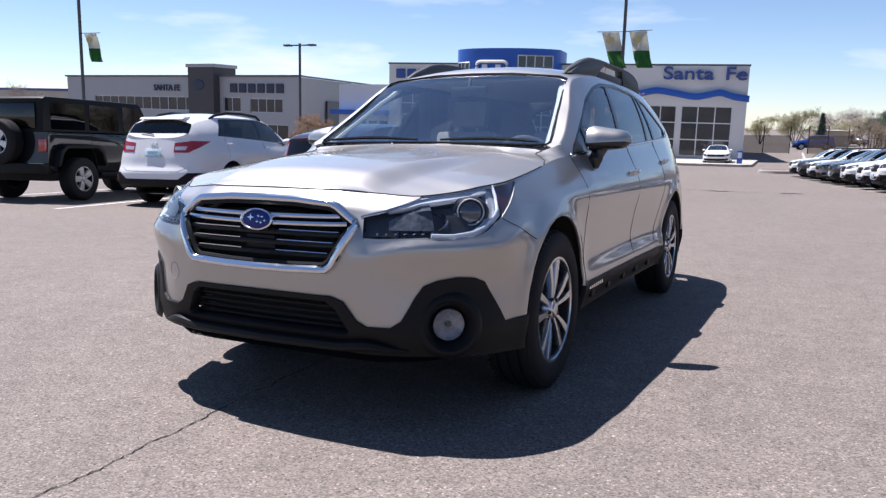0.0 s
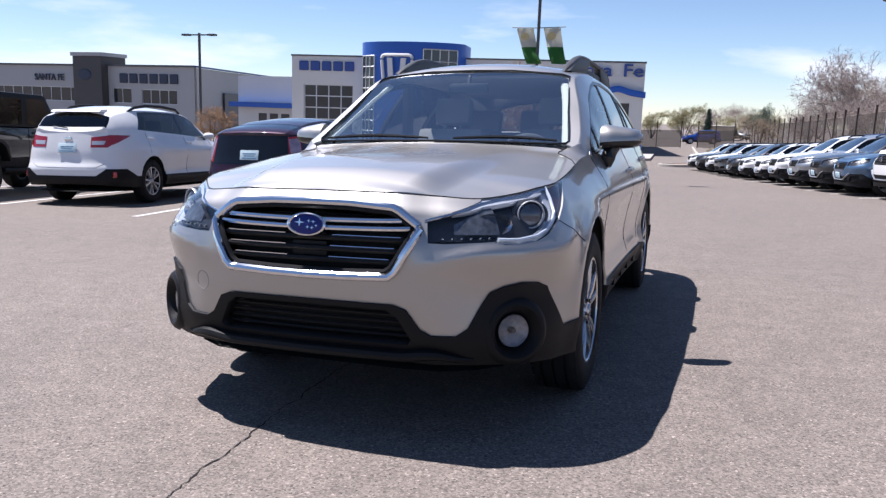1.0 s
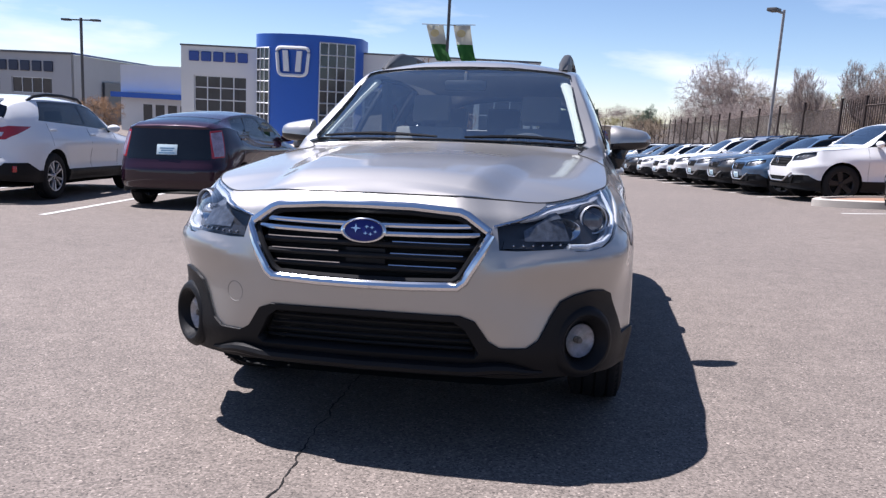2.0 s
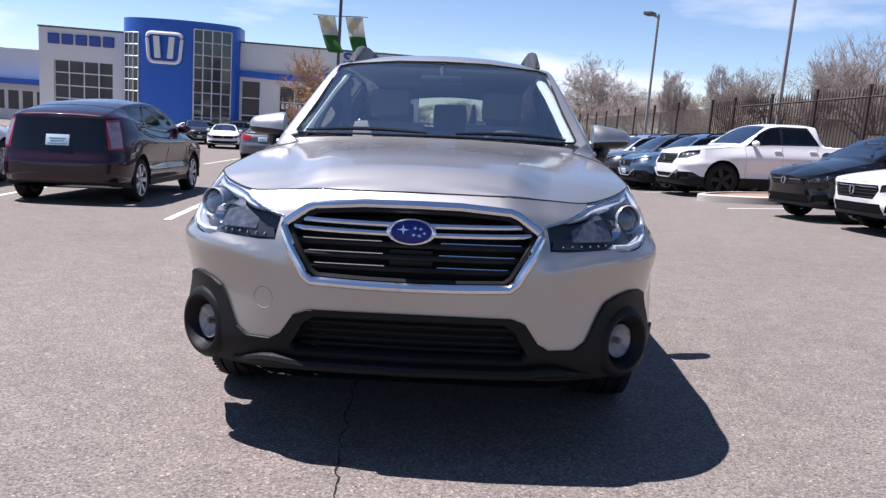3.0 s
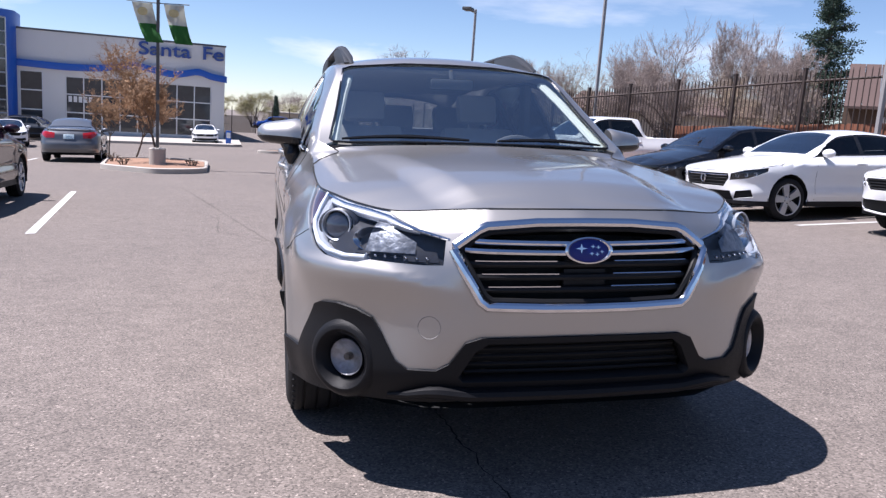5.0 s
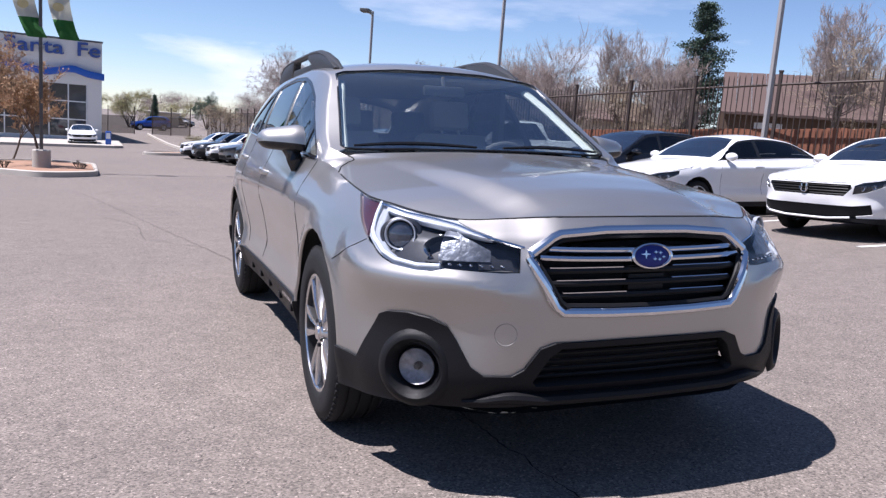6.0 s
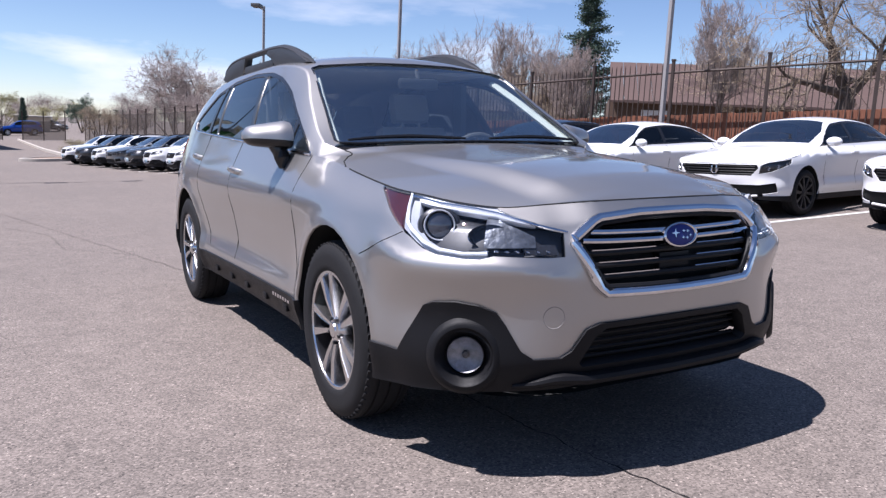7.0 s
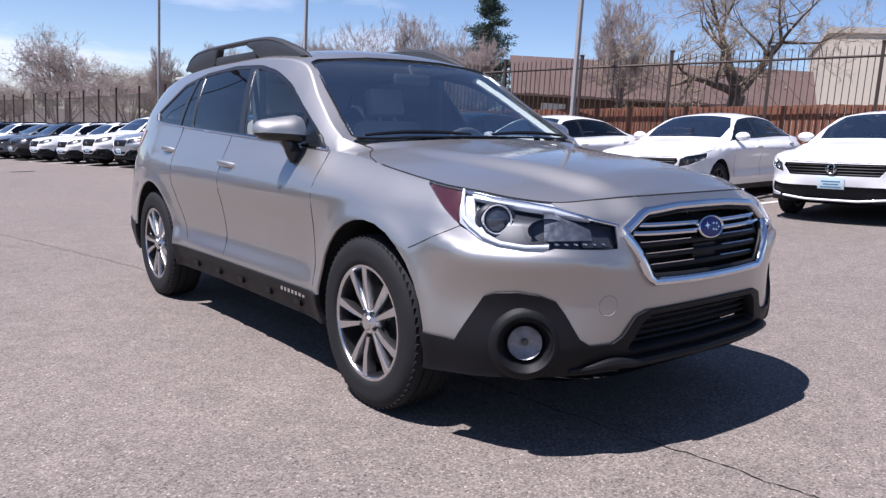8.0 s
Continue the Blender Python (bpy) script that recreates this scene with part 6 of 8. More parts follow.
IRON = material("rusty_black_iron", (0.040, 0.027, 0.022), 0.65, 0.2, vary=0.3, scale=3, fine=40)
WOOD = material("red_brown_fence_board", (0.1817, 0.06952, 0.03792), 0.85, vary=0.22, scale=2.0, fine=30, bump=0.002, per_object=0.22)
SCREEN = material("dark_fence_screen", (0.082, 0.066, 0.058), 0.95, vary=0.2, scale=1.2, fine=60)


def open_weave(m, share):
    """Lets part of what lies behind a woven screen show through."""
    nt = m.node_tree
    clear, mix = nt.nodes.new("ShaderNodeBsdfTransparent"), nt.nodes.new("ShaderNodeMixShader")
    mix.inputs[0].default_value = share
    nt.links.new(nt.nodes["Principled BSDF"].outputs[0], mix.inputs[1])
    nt.links.new(clear.outputs[0], mix.inputs[2])
    nt.links.new(mix.outputs[0], nt.nodes["Material Output"].inputs["Surface"])


open_weave(SCREEN, 0.32)
BANNERWHITE = material("white_banner_cloth", (0.5846, 0.5846, 0.5214), 0.8, vary=0.1, scale=3)
BANNERGREEN = material("green_banner_cloth", (0.0395, 0.1738, 0.03555), 0.8, vary=0.2, scale=3)
BANNERMARK = material("olive_banner_print", (0.48, 0.40, 0.20), 0.8, vary=0.3, scale=8)
BARK = material("grey_brown_bark", (0.1027, 0.079, 0.06478), 0.95, vary=0.3, scale=3, fine=40, bump=0.006)
TWIG = material("pale_spring_twig", (0.30, 0.245, 0.222), 0.95, vary=0.3, scale=1.5, fine=12)
TWIGTAN = material("tan_twig", (0.31, 0.245, 0.175), 0.95, vary=0.3, scale=1.5, fine=12)
TWIGRUST = material("rust_brown_dry_leaf", (0.3397, 0.2133, 0.1225), 0.95, vary=0.35, scale=2, fine=20)
NEEDLE = material("dark_blue_green_needle", (0.055, 0.088, 0.062), 0.9, vary=0.35, scale=1.5, fine=14)
LEAF = material("pale_olive_spring_leaf", (0.2844, 0.2607, 0.1343), 0.9, vary=0.35, scale=1.0, fine=10)
TILEROOF = material("brick_red_roofing", (0.079, 0.04898, 0.04187), 0.85, vary=0.16, scale=0.8, fine=14)
BROWNWALL = material("brown_stucco", (0.1027, 0.06715, 0.04898), 0.9, vary=0.12)
CREAM = material("cream_stucco", (0.4898, 0.4345, 0.3555), 0.9, vary=0.06, scale=0.4, fine=12)


def setting(name, bm, mat, label, category, smooth=False):
    me = bpy.data.meshes.new(name)
    bm.to_mesh(me)
    bm.free()
    me.materials.append(mat)
    if smooth:
        me.shade_smooth()
    return tagged(new(name, me), label, category, kind="structure")


def build_ground():
    def steps(lo, mid0, mid1, hi):
        out = [lo, lo * 0.55 + mid0 * 0.45, lo * 0.3 + mid0 * 0.7, lo * 0.1 + mid0 * 0.9]
        n = int((mid1 - mid0) / 2.0)
        out += [mid0 + (mid1 - mid0) * i / n for i in range(n + 1)]
        return out + [hi * 0.1 + mid1 * 0.9, hi * 0.3 + mid1 * 0.7, hi * 0.55 + mid1 * 0.45, hi]
    xs, ys = steps(-900, -60, 40, 900), steps(-400, -20, 90, 1200)
    bm = bmesh.new()
    grid = [[bm.verts.new(LOT @ Vector((x, y, lot_height(x, y)))) for x in xs] for y in ys]
    for a, b in zip(grid, grid[1:]):
        for i in range(len(xs) - 1):
            bm.faces.new((a[i], a[i + 1], b[i + 1], b[i]))
    return setting("ground", bm, ASPHALT, "sun-bleached grey asphalt car park with fine cracks", "ground", True)


GROUND = build_ground()


def ribbon(name, pts, width, mat, parent, up=0.004, rng=None, jag=0.0, label=""):
    """A flat strip on the ground along lot points."""
    dense = []
    for (x0, y0), (x1, y1) in zip(pts, pts[1:]):
        n = max(1, int(math.hypot(x1 - x0, y1 - y0) / (0.025 if jag else 0.8)))
        dense += [(x0 + (x1 - x0) * i / n, y0 + (y1 - y0) * i / n) for i in range(n)]
    dense.append(pts[-1])
    bm = bmesh.new()
    prev, off = None, 0.0
    for i, (x, y) in enumerate(dense):
        a, b = dense[max(0, i - 1)], dense[min(len(dense) - 1, i + 1)]
        t = Vector((b[0] - a[0], b[1] - a[1])).normalized()
        n = Vector((-t.y, t.x))
        w = width
        if jag:
            off = off * 0.88 + rng.uniform(-jag, jag) * 0.7
            w = width * rng.uniform(0.25, 1.0)
        c = [bm.verts.new(LOT @ Vector((x + n.x * (off + q * w / 2), y + n.y * (off + q * w / 2), lot_height(x, y) + up))) for q in (-1, 1)]
        if prev:
            bm.faces.new((prev[0], c[0], c[1], prev[1]))
        prev = c
    bmesh.ops.recalc_face_normals(bm, faces=bm.faces)
    for f in bm.faces:
        if f.normal.z < 0:
            f.normal_flip()
    return part(name, bm, mat, parent, label)


def build_markings():
    rng = random.Random(4)
    for pts in ([(-3.42, 5.70), (-4.30, 11.6)], [(-6.22, 5.30), (-7.25, 11.2)], [(-9.10, 4.95), (-10.2, 10.9)], [(-12.0, 4.6), (-13.0, 10.6)],
                [(-5.55, 21.0), (-6.2, 26.8)], [(-8.10, 20.6), (-8.75, 26.4)], [(-10.8, 20.2), (-11.4, 26.0)],
                [(5.95, 5.80), (10.6, 6.15)], [(6.1, 3.40), (11.2, 3.15)], [(5.4, 8.4), (9.8, 8.9)], [(4.9, 10.8), (9.4, 11.3)], [(6.5, 0.5), (11.6, 0.2)]):
        ribbon("bay_line", pts, 0.10, LINE, GROUND, label="worn white painted bay line")
    for i in range(1, 11):
        x, y = row_at(i)
        ribbon("bay_line", [(x + 0.3, y - 1.2), (x + 4.6, y - 0.3)], 0.10, LINE, GROUND)
    for pts, w in (([(0.10, -4.2), (-0.03, -2.5), (-0.10, -1.83), (-0.21, -1.0), (-0.34, 0.8)], 0.0085), ([(-0.34, 0.8), (-0.60, 2.8), (-0.68, 3.84), (-1.28, 6.76), (-1.75, 9.0), (-2.6, 13.0)], 0.013),
                   ([(-1.0, 5.2), (-1.5, 5.9), (-1.6, 7.4), (-2.1, 8.6)], 0.010), ([(3.2, 12.5), (2.2, 13.0), (0.5, 13.2), (-1.6, 14.4)], 0.012), ([(-6.5, 3.0), (-4.4, 3.4), (-3.0, 4.6)], 0.010)):
        ribbon("crack", pts, w, CRACK if w < 0.009 else HAIRLINE, GROUND, 0.003, rng, 0.016 if w < 0.009 else 0.010, "dark open crack" if w < 0.009 else "")
    for x0, y0, x1, y1 in ((-2.5, 41.8, 1.2, 42.4), (-2.4, 18.2, 1.8, 19.0)):
        ribbon("crack", [(x0, y0), (x1, y1)], 0.05, HAIRLINE, GROUND, 0.003, rng, 0.02)


def island(name, pts, label):
    """A raised bed: a rounded kerb ring with gravel inside."""
    pts = rounded(pts, 0.7, 5)
    n = len(pts)
    cx, cy = sum(p[0] for p in pts) / n, sum(p[1] for p in pts) / n
    root = thing(name, Matrix(), label, "kerb", kind="structure")
    bm = bmesh.new()
    rings = []
    for k, h in ((1.0, -0.05), (1.0, 0.13), (0.98, 0.15), (0.93, 0.15), (0.92, 0.10)):
        ring = []
        for x, y in pts:
            d = math.hypot(x - cx, y - cy)
            q = (d - (1 - k) * 2.2) / d
            X, Y = cx + (x - cx) * q, cy + (y - cy) * q
            ring.append(bm.verts.new(lot_point(X, Y, h)))
        rings.append(ring)
    for a, b in zip(rings, rings[1:]):
        for i in range(n):
            bm.faces.new((a[i], a[(i + 1) % n], b[(i + 1) % n], b[i]))
    bmesh.ops.recalc_face_normals(bm, faces=bm.faces)
    part("kerb", bm, KERB, root, "pale concrete kerb")
    bm = bmesh.new()
    ring = []
    for x, y in pts:
        d = math.hypot(x - cx, y - cy)
        q = (d - 0.19) / d
        ring.append(bm.verts.new(lot_point(cx + (x - cx) * q, cy + (y - cy) * q, 0.115)))
    mid = bm.verts.new(lot_point(cx, cy, 0.16))
    for i in range(n):
        bm.faces.new((ring[i], ring[(i + 1) % n], mid))
    part("gravel_bed", bm, SOIL, root, "reddish gravel fill")
    return root


def kerb_line(name, pts, label, width=0.18, h=0.15):
    bm = bmesh.new()
    prev = None
    for i, (x, y) in enumerate(pts):
        a, b = pts[max(0, i - 1)], pts[min(len(pts) - 1, i + 1)]
        t = Vector((b[0] - a[0], b[1] - a[1])).normalized()
        c = [bm.verts.new(lot_point(x - t.y * o * width / 2, y + t.x * o * width / 2, z)) for o, z in ((-1, -0.05), (-1, h - 0.02), (-0.8, h), (0.8, h), (1, h - 0.02), (1, -0.05))]
        if prev:
            for j in range(5):
                bm.faces.new((prev[j], c[j], c[j + 1], prev[j + 1]))
        prev = c
    bmesh.ops.recalc_face_normals(bm, faces=bm.faces)
    return setting(name, bm, KERB, label, "kerb")


def build_kerbs():
    island("planted_island_kerb", [(-5.5, 19.9), (-3.7, 17.85), (-2.55, 18.8), (-2.9, 24.5), (-4.6, 26.5), (-6.3, 25.5)], "raised gravel island with pale kerb under the banner pole")
    island("parking_island_kerb", [(4.65, 12.6), (5.9, 11.75), (10.3, 12.2), (10.0, 13.9), (5.6, 13.6)], "raised gravel island with pale kerb between parked cars")
    island("end_island_kerb", [(-1.6, 38.6), (-0.6, 37.9), (3.6, 39.0), (3.4, 40.6), (-0.9, 40.0)], "raised island with pale kerb ending the car row")
    kerb_line("kerb_lane", [(1.2, 41.5), (0.9, 46.0), (0.3, 55.0), (-0.3, 67.0), (-0.8, 78.0)], "pale concrete kerb along the exit lane")
    # pavement before the showroom
    bm = bmesh.new()
    pts = [(-32.0, 46.6), (-16.0, 47.4), (-6.6, 46.9), (-3.0, 46.7), (-2.5, 47.4), (-3.0, 57.6), (-32.5, 53.2)]
    top = [bm.verts.new(lot_point(x, y, 0.15)) for x, y in pts]
    low = [bm.verts.new(lot_point(x, y, -0.2)) for x, y in pts]
    bm.faces.new(top)
    for i in range(len(pts)):
        bm.faces.new((low[i], low[(i + 1) % len(pts)], top[(i + 1) % len(pts)], top[i]))
    bmesh.ops.recalc_face_normals(bm, faces=bm.faces)
    setting("pavement", bm, KERB, "pale concrete pavement before the showroom", "pavement")


build_markings()
build_kerbs()
# ---- buildings ----
def wall_mesh(length, z0, z1, thick, openings):
    """A wall along x with openings (x0, x1, z0, z1) that go right through."""
    bm = bmesh.new()
    xs = sorted({0.0, length, *(v for o in openings for v in o[:2])})
    zs = sorted({z0, z1, *(v for o in openings for v in o[2:])})

    def solid(i, j):
        if i < 0 or j < 0 or i >= len(xs) - 1 or j >= len(zs) - 1:
            return False
        x, z = (xs[i] + xs[i + 1]) / 2, (zs[j] + zs[j + 1]) / 2
        return not any(o[0] < x < o[1] and o[2] < z < o[3] for o in openings)
    for i in range(len(xs) - 1):
        for j in range(len(zs) - 1):
            if not solid(i, j):
                continue
            a, b, c, d = xs[i], xs[i + 1], zs[j], zs[j + 1]
            for y in (0.0, thick):
                bm.faces.new([bm.verts.new((x, y, z)) for x, z in ((a, c), (b, c), (b, d), (a, d))])
            for di, dj, q in ((-1, 0, ((a, c), (a, d))), (1, 0, ((b, c), (b, d))), (0, -1, ((a, c), (b, c))), (0, 1, ((a, d), (b, d)))):
                if not solid(i + di, j + dj):
                    (x0, w0), (x1, w1) = q
                    bm.faces.new([bm.verts.new(p) for p in ((x0, 0, w0), (x1, 0, w1), (x1, thick, w1), (x0, thick, w0))])
    bmesh.ops.remove_doubles(bm, verts=bm.verts, dist=1e-4)
    bmesh.ops.recalc_face_normals(bm, faces=bm.faces)
    return bm


def glazing(parent, x0, x1, z0, z1, cols, rows, y=0.12):
    """A window in an opening: frame, mullions and panes."""
    bm = bmesh.new()
    box(bm, x0, x1, y, y + 0.10, z0, z0 + 0.08)
    box(bm, x0, x1, y, y + 0.10, z1 - 0.08, z1)
    box(bm, x0, x0 + 0.08, y, y + 0.10, z0 + 0.08, z1 - 0.08)
    box(bm, x1 - 0.08, x1, y, y + 0.10, z0 + 0.08, z1 - 0.08)
    win = part("window", bm, MULLION, parent, "aluminium-framed showroom window", smooth=False)
    dx, dz = (x1 - x0) / cols, (z1 - z0) / rows
    for i in range(1, cols):
        bm = bmesh.new()
        box(bm, x0 + i * dx - 0.04, x0 + i * dx + 0.04, y - 0.01, y + 0.09, z0 + 0.08, z1 - 0.08)
        part("mullion", bm, MULLION, win, smooth=False)
    for j in range(1, rows):
        bm = bmesh.new()
        box(bm, x0 + 0.08, x1 - 0.08, y - 0.005, y + 0.085, z0 + j * dz - 0.04, z0 + j * dz + 0.04)
        part("mullion", bm, MULLION, win, smooth=False)
    for i in range(cols):
        for j in range(rows):
            bm = bmesh.new()
            box(bm, x0 + i * dx + 0.01, x0 + (i + 1) * dx - 0.01, y + 0.05, y + 0.07, z0 + j * dz + 0.01, z0 + (j + 1) * dz - 0.01)
            part("pane", bm, SHOPGLASS, win, smooth=False)
    return win


def facade_pose(ax, ay, bx, by):
    """Upright pose with x along a wall from a to b, its outside towards -y; also its length."""
    a, b = LOT @ Vector((ax, ay, 0)), LOT @ Vector((bx, by, 0))
    return Matrix.Translation((a.x, a.y, 0)) @ Matrix.Rotation(math.atan2(b.y - a.y, b.x - a.x), 4, "Z"), math.hypot(b.x - a.x, b.y - a.y)


def lettering(name, text, size, m, mat, parent, label, depth=0.06, stretch=1.0):
    cu = bpy.data.curves.new(name, "FONT")
    cu.body, cu.size, cu.extrude, cu.offset = text, size, depth, 0.012 * size
    tmp = new(name, cu)
    me = bpy.data.meshes.new_from_object(tmp.evaluated_get(bpy.context.evaluated_depsgraph_get()))
    bpy.data.objects.remove(tmp)
    bpy.data.curves.remove(cu)
    me.transform(m @ Matrix.Rotation(math.pi / 2, 4, "X") @ Matrix.Diagonal((stretch, 1, 1, 1)))
    me.materials.clear()
    me.materials.append(mat)
    ob = new(name, me)
    ob.parent = parent
    ob["label"] = label
    return ob


def build_showroom():
    m, L = facade_pose(-31.5, 53.1, -4.1, 57.3)
    root = thing("showroom", m, "white stucco car showroom with blue curved entrance tower", "building")
    g = lot_point(-4.1, 57.3).z + 0.12          # floor level at the right-hand corner
    H = 5.0
    gl = lot_point(-31.5, 53.1).z + 0.10
    z = lambda h: g + h
    holes = [(1.0, 5.15, gl + 0.5, gl + 5.1), (14.3, 15.75, z(0.1), z(4.0)), (17.1, 22.9, z(0.1), z(3.8)), (23.2, 26.8, z(0.1), z(3.8))]
    part("front_wall", wall_mesh(L, gl - 1.2, H, 0.35, holes), STUCCO, root, smooth=False)
    for x, y0, y1 in ((L - 0.35, 0.36, 24.0), (0.0, 0.36, 24.0)):
        bm = bmesh.new()
        box(bm, x, x + 0.35, y0, y1, gl - 1.2, H)
        part("side_wall", bm, STUCCO, root, smooth=False)
    bm = bmesh.new()
    box(bm, 0.0, L, 24.01, 24.3, gl - 1.2, H)
    part("back_wall", bm, STUCCO, root, smooth=False)
    bm = bmesh.new()
    box(bm, 0.36, L - 0.36, 0.36, 24.0, H - 0.6, H - 0.35)
    part("roof", bm, STUCCO_GREY, root, smooth=False)
    bm = bmesh.new()
    box(bm, -0.06, L + 0.06, -0.06, 0.42, H + 0.002, H + 0.12)
    part("coping", bm, COPING, root, smooth=False)
    bm = bmesh.new()
    box(bm, 0.4, L - 0.4, 6.0, 6.2, gl - 1.0, H - 0.7)
    box(bm, 0.4, L - 0.4, 0.4, 24.0, gl - 1.1, gl - 1.0)
    part("inner_wall", bm, CABIN, root, "dark showroom interior", smooth=False)
    glazing(root, *holes[0], 4, 5)
    glazing(root, *holes[1], 1, 3)
    glazing(root, *holes[2], 5, 3)
    glazing(root, *holes[3], 3, 3)
    # blue entrance tower, bowed outwards
    bm = bmesh.new()
    u0, u1, top = 6.1, 14.2, 6.05
    def bow(u):
        return -2.6 * math.sqrt(max(0.0, 1 - ((u - (u0 + u1) / 2) / ((u1 - u0) / 2 + 0.15)) ** 2)) - 0.05
    arc = [u0 + (u1 - u0) * i / 28 for i in range(29)]
    ring = [(u, bow(u)) for u in arc] + [(u1, 2.2), (u0, 2.2)]
    prism(bm, ring, 2, gl - 1.2, top)
    tower = part("entrance_tower", bm, SHOWBLUE, root, "glossy blue curved entrance tower", sharp=40)
    for a, b, lo, hi in ((6.25, 7.45, gl + 0.8, gl + 7.3), (11.35, 13.75, z(0.2), z(7.2))):
        n = 3 if b - a < 2 else 4
        bm = bmesh.new()
        us = [a + (b - a) * i / n for i in range(n + 1)]
        rows = 8
        for u in us:
            tube(bm, [(u, bow(u) - 0.05, lo), (u, bow(u) - 0.05, hi)], 0.05, 4)
        for j in range(rows + 1):
            h = lo + (hi - lo) * j / rows
            tube(bm, [(u, bow(u) - 0.05, h) for u in us], 0.05, 4)
        fr = part("tower_window", bm, MULLION, tower, "tall gridded tower window", smooth=False)
        for i in range(n):
            for j in range(rows):
                bm = bmesh.new()
                p, q = us[i], us[i + 1]
                h0, h1 = lo + (hi - lo) * j / rows, lo + (hi - lo) * (j + 1) / rows
                bm.faces.new([bm.verts.new(v) for v in ((p, bow(p) - 0.03, h0), (q, bow(q) - 0.03, h0), (q, bow(q) - 0.03, h1), (p, bow(p) - 0.03, h1))])
                part("pane", bm, SHOPGLASS, fr, smooth=False)
    # plain emblem shape: rounded ring with two uprights
    cx, cz = 9.35, gl + 6.35
    ringp = rounded([(cx - 1.25, cz + 1.0), (cx + 1.25, cz + 1.0), (cx + 1.05, cz - 1.0), (cx - 1.05, cz - 1.0)], 0.4, 5)
    bm = bmesh.new()
    tube(bm, [(u, bow(u) - 0.14, h) for u, h in ringp], 0.13, 6, closed=True)
    part("sign_ring", bm, SIGNWHITE, tower, "white rounded emblem ring")
    for sgn in (1, -1):
        bm = bmesh.new()
        prism(bm, [(cx + sgn * 0.22, cz - 0.72), (cx + sgn * 0.62, cz - 0.72), (cx + sgn * 0.72, cz + 0.76), (cx + sgn * 0.34, cz + 0.76)], 1, bow(cx) - 0.26, bow(cx) - 0.02)
        part("sign_upright", bm, SIGNWHITE, tower, smooth=False)
    # name on the left wing as plain blocks
    for i in range(5):
        bm = bmesh.new()
        x = 0.65 + i * 0.95
        box(bm, x, x + 0.78, -0.10, -0.005, gl + 6.16, gl + 6.90, bevel=0.08)
        part("name_block", bm, SIGNBLUE, root, "blue sign block", smooth=False)
    lettering("town_lettering", "Santa", 1.30, Matrix.Translation((21.75, -0.12, z(5.68))), SIGNBLUE, root, "blue raised letters reading Santa", 0.07, 1.28)
    lettering("town_lettering", "Fe", 1.30, Matrix.Translation((26.05, -0.12, z(5.68))), SIGNBLUE, root, "blue raised letters reading Fe", 0.07, 1.28)
    # house number as plain bars over the door
    for i in range(5):
        bm = bmesh.new()
        box(bm, 17.3 + i * 0.32, 17.52 + i * 0.32, 0.09, 0.105, z(2.05), z(2.45))
        part("number_bar", bm, SIGNWHITE, root, "white number bar", smooth=False)
    # blue fascia that runs level, then in waves
    wave = curve((13.9, 17.3, 19.2, 20.4, 21.4, 22.6, 24.2, 25.0, 25.8, 26.8, 28.0), (4.50, 4.42, 4.50, 4.70, 4.88, 4.72, 4.48, 4.62, 4.78, 4.52, 4.36))
    bm = bmesh.new()
    prev = None
    for i in range(70):
        u = 13.9 + (L + 0.12 - 13.9) * i / 69
        w = z(wave(u))
        c = [bm.verts.new(v) for v in ((u, -0.30, w - 0.26), (u, -0.34, w), (u, -0.30, w + 0.20), (u, -0.002, w + 0.20), (u, -0.002, w - 0.26))]
        if prev:
            for j in range(5):
                bm.faces.new((prev[j], c[j], c[(j + 1) % 5], prev[(j + 1) % 5]))
        prev = c
    bmesh.ops.recalc_face_normals(bm, faces=bm.faces)
    part("wave_fascia", bm, SHOWBLUE, root, "blue wavy fascia band")
    bm = bmesh.new()
    box(bm, L - 0.9, L - 0.75, -0.10, 0.0, z(5.85), z(6.0), bevel=0.02)
    part("wall_camera", bm, COPING, root)
    # low annexe on the left
    m2, L2 = facade_pose(-47.0, 68.6, -36.5, 68.0)
    ann = thing("annexe", m2, "low white annexe with blue canopy strip", "building")
    bm = bmesh.new()
    box(bm, 0, L2, 0, 12, -3.5, 3.9)
    part("wall", bm, STUCCO, ann, smooth=False)
    bm = bmesh.new()
    box(bm, -0.3, L2 + 0.2, -1.2, -0.003, 0.7, 1.2)
    part("canopy", bm, SHOWBLUE, ann, "blue canopy", smooth=False)
    for i in range(5):
        bm = bmesh.new()
        box(bm, 2.6 + i * 1.4, 3.6 + i * 1.4, -0.03, 0.05, -1.6, 0.1)
        part("window", bm, SHOPGLASS, ann, smooth=False)


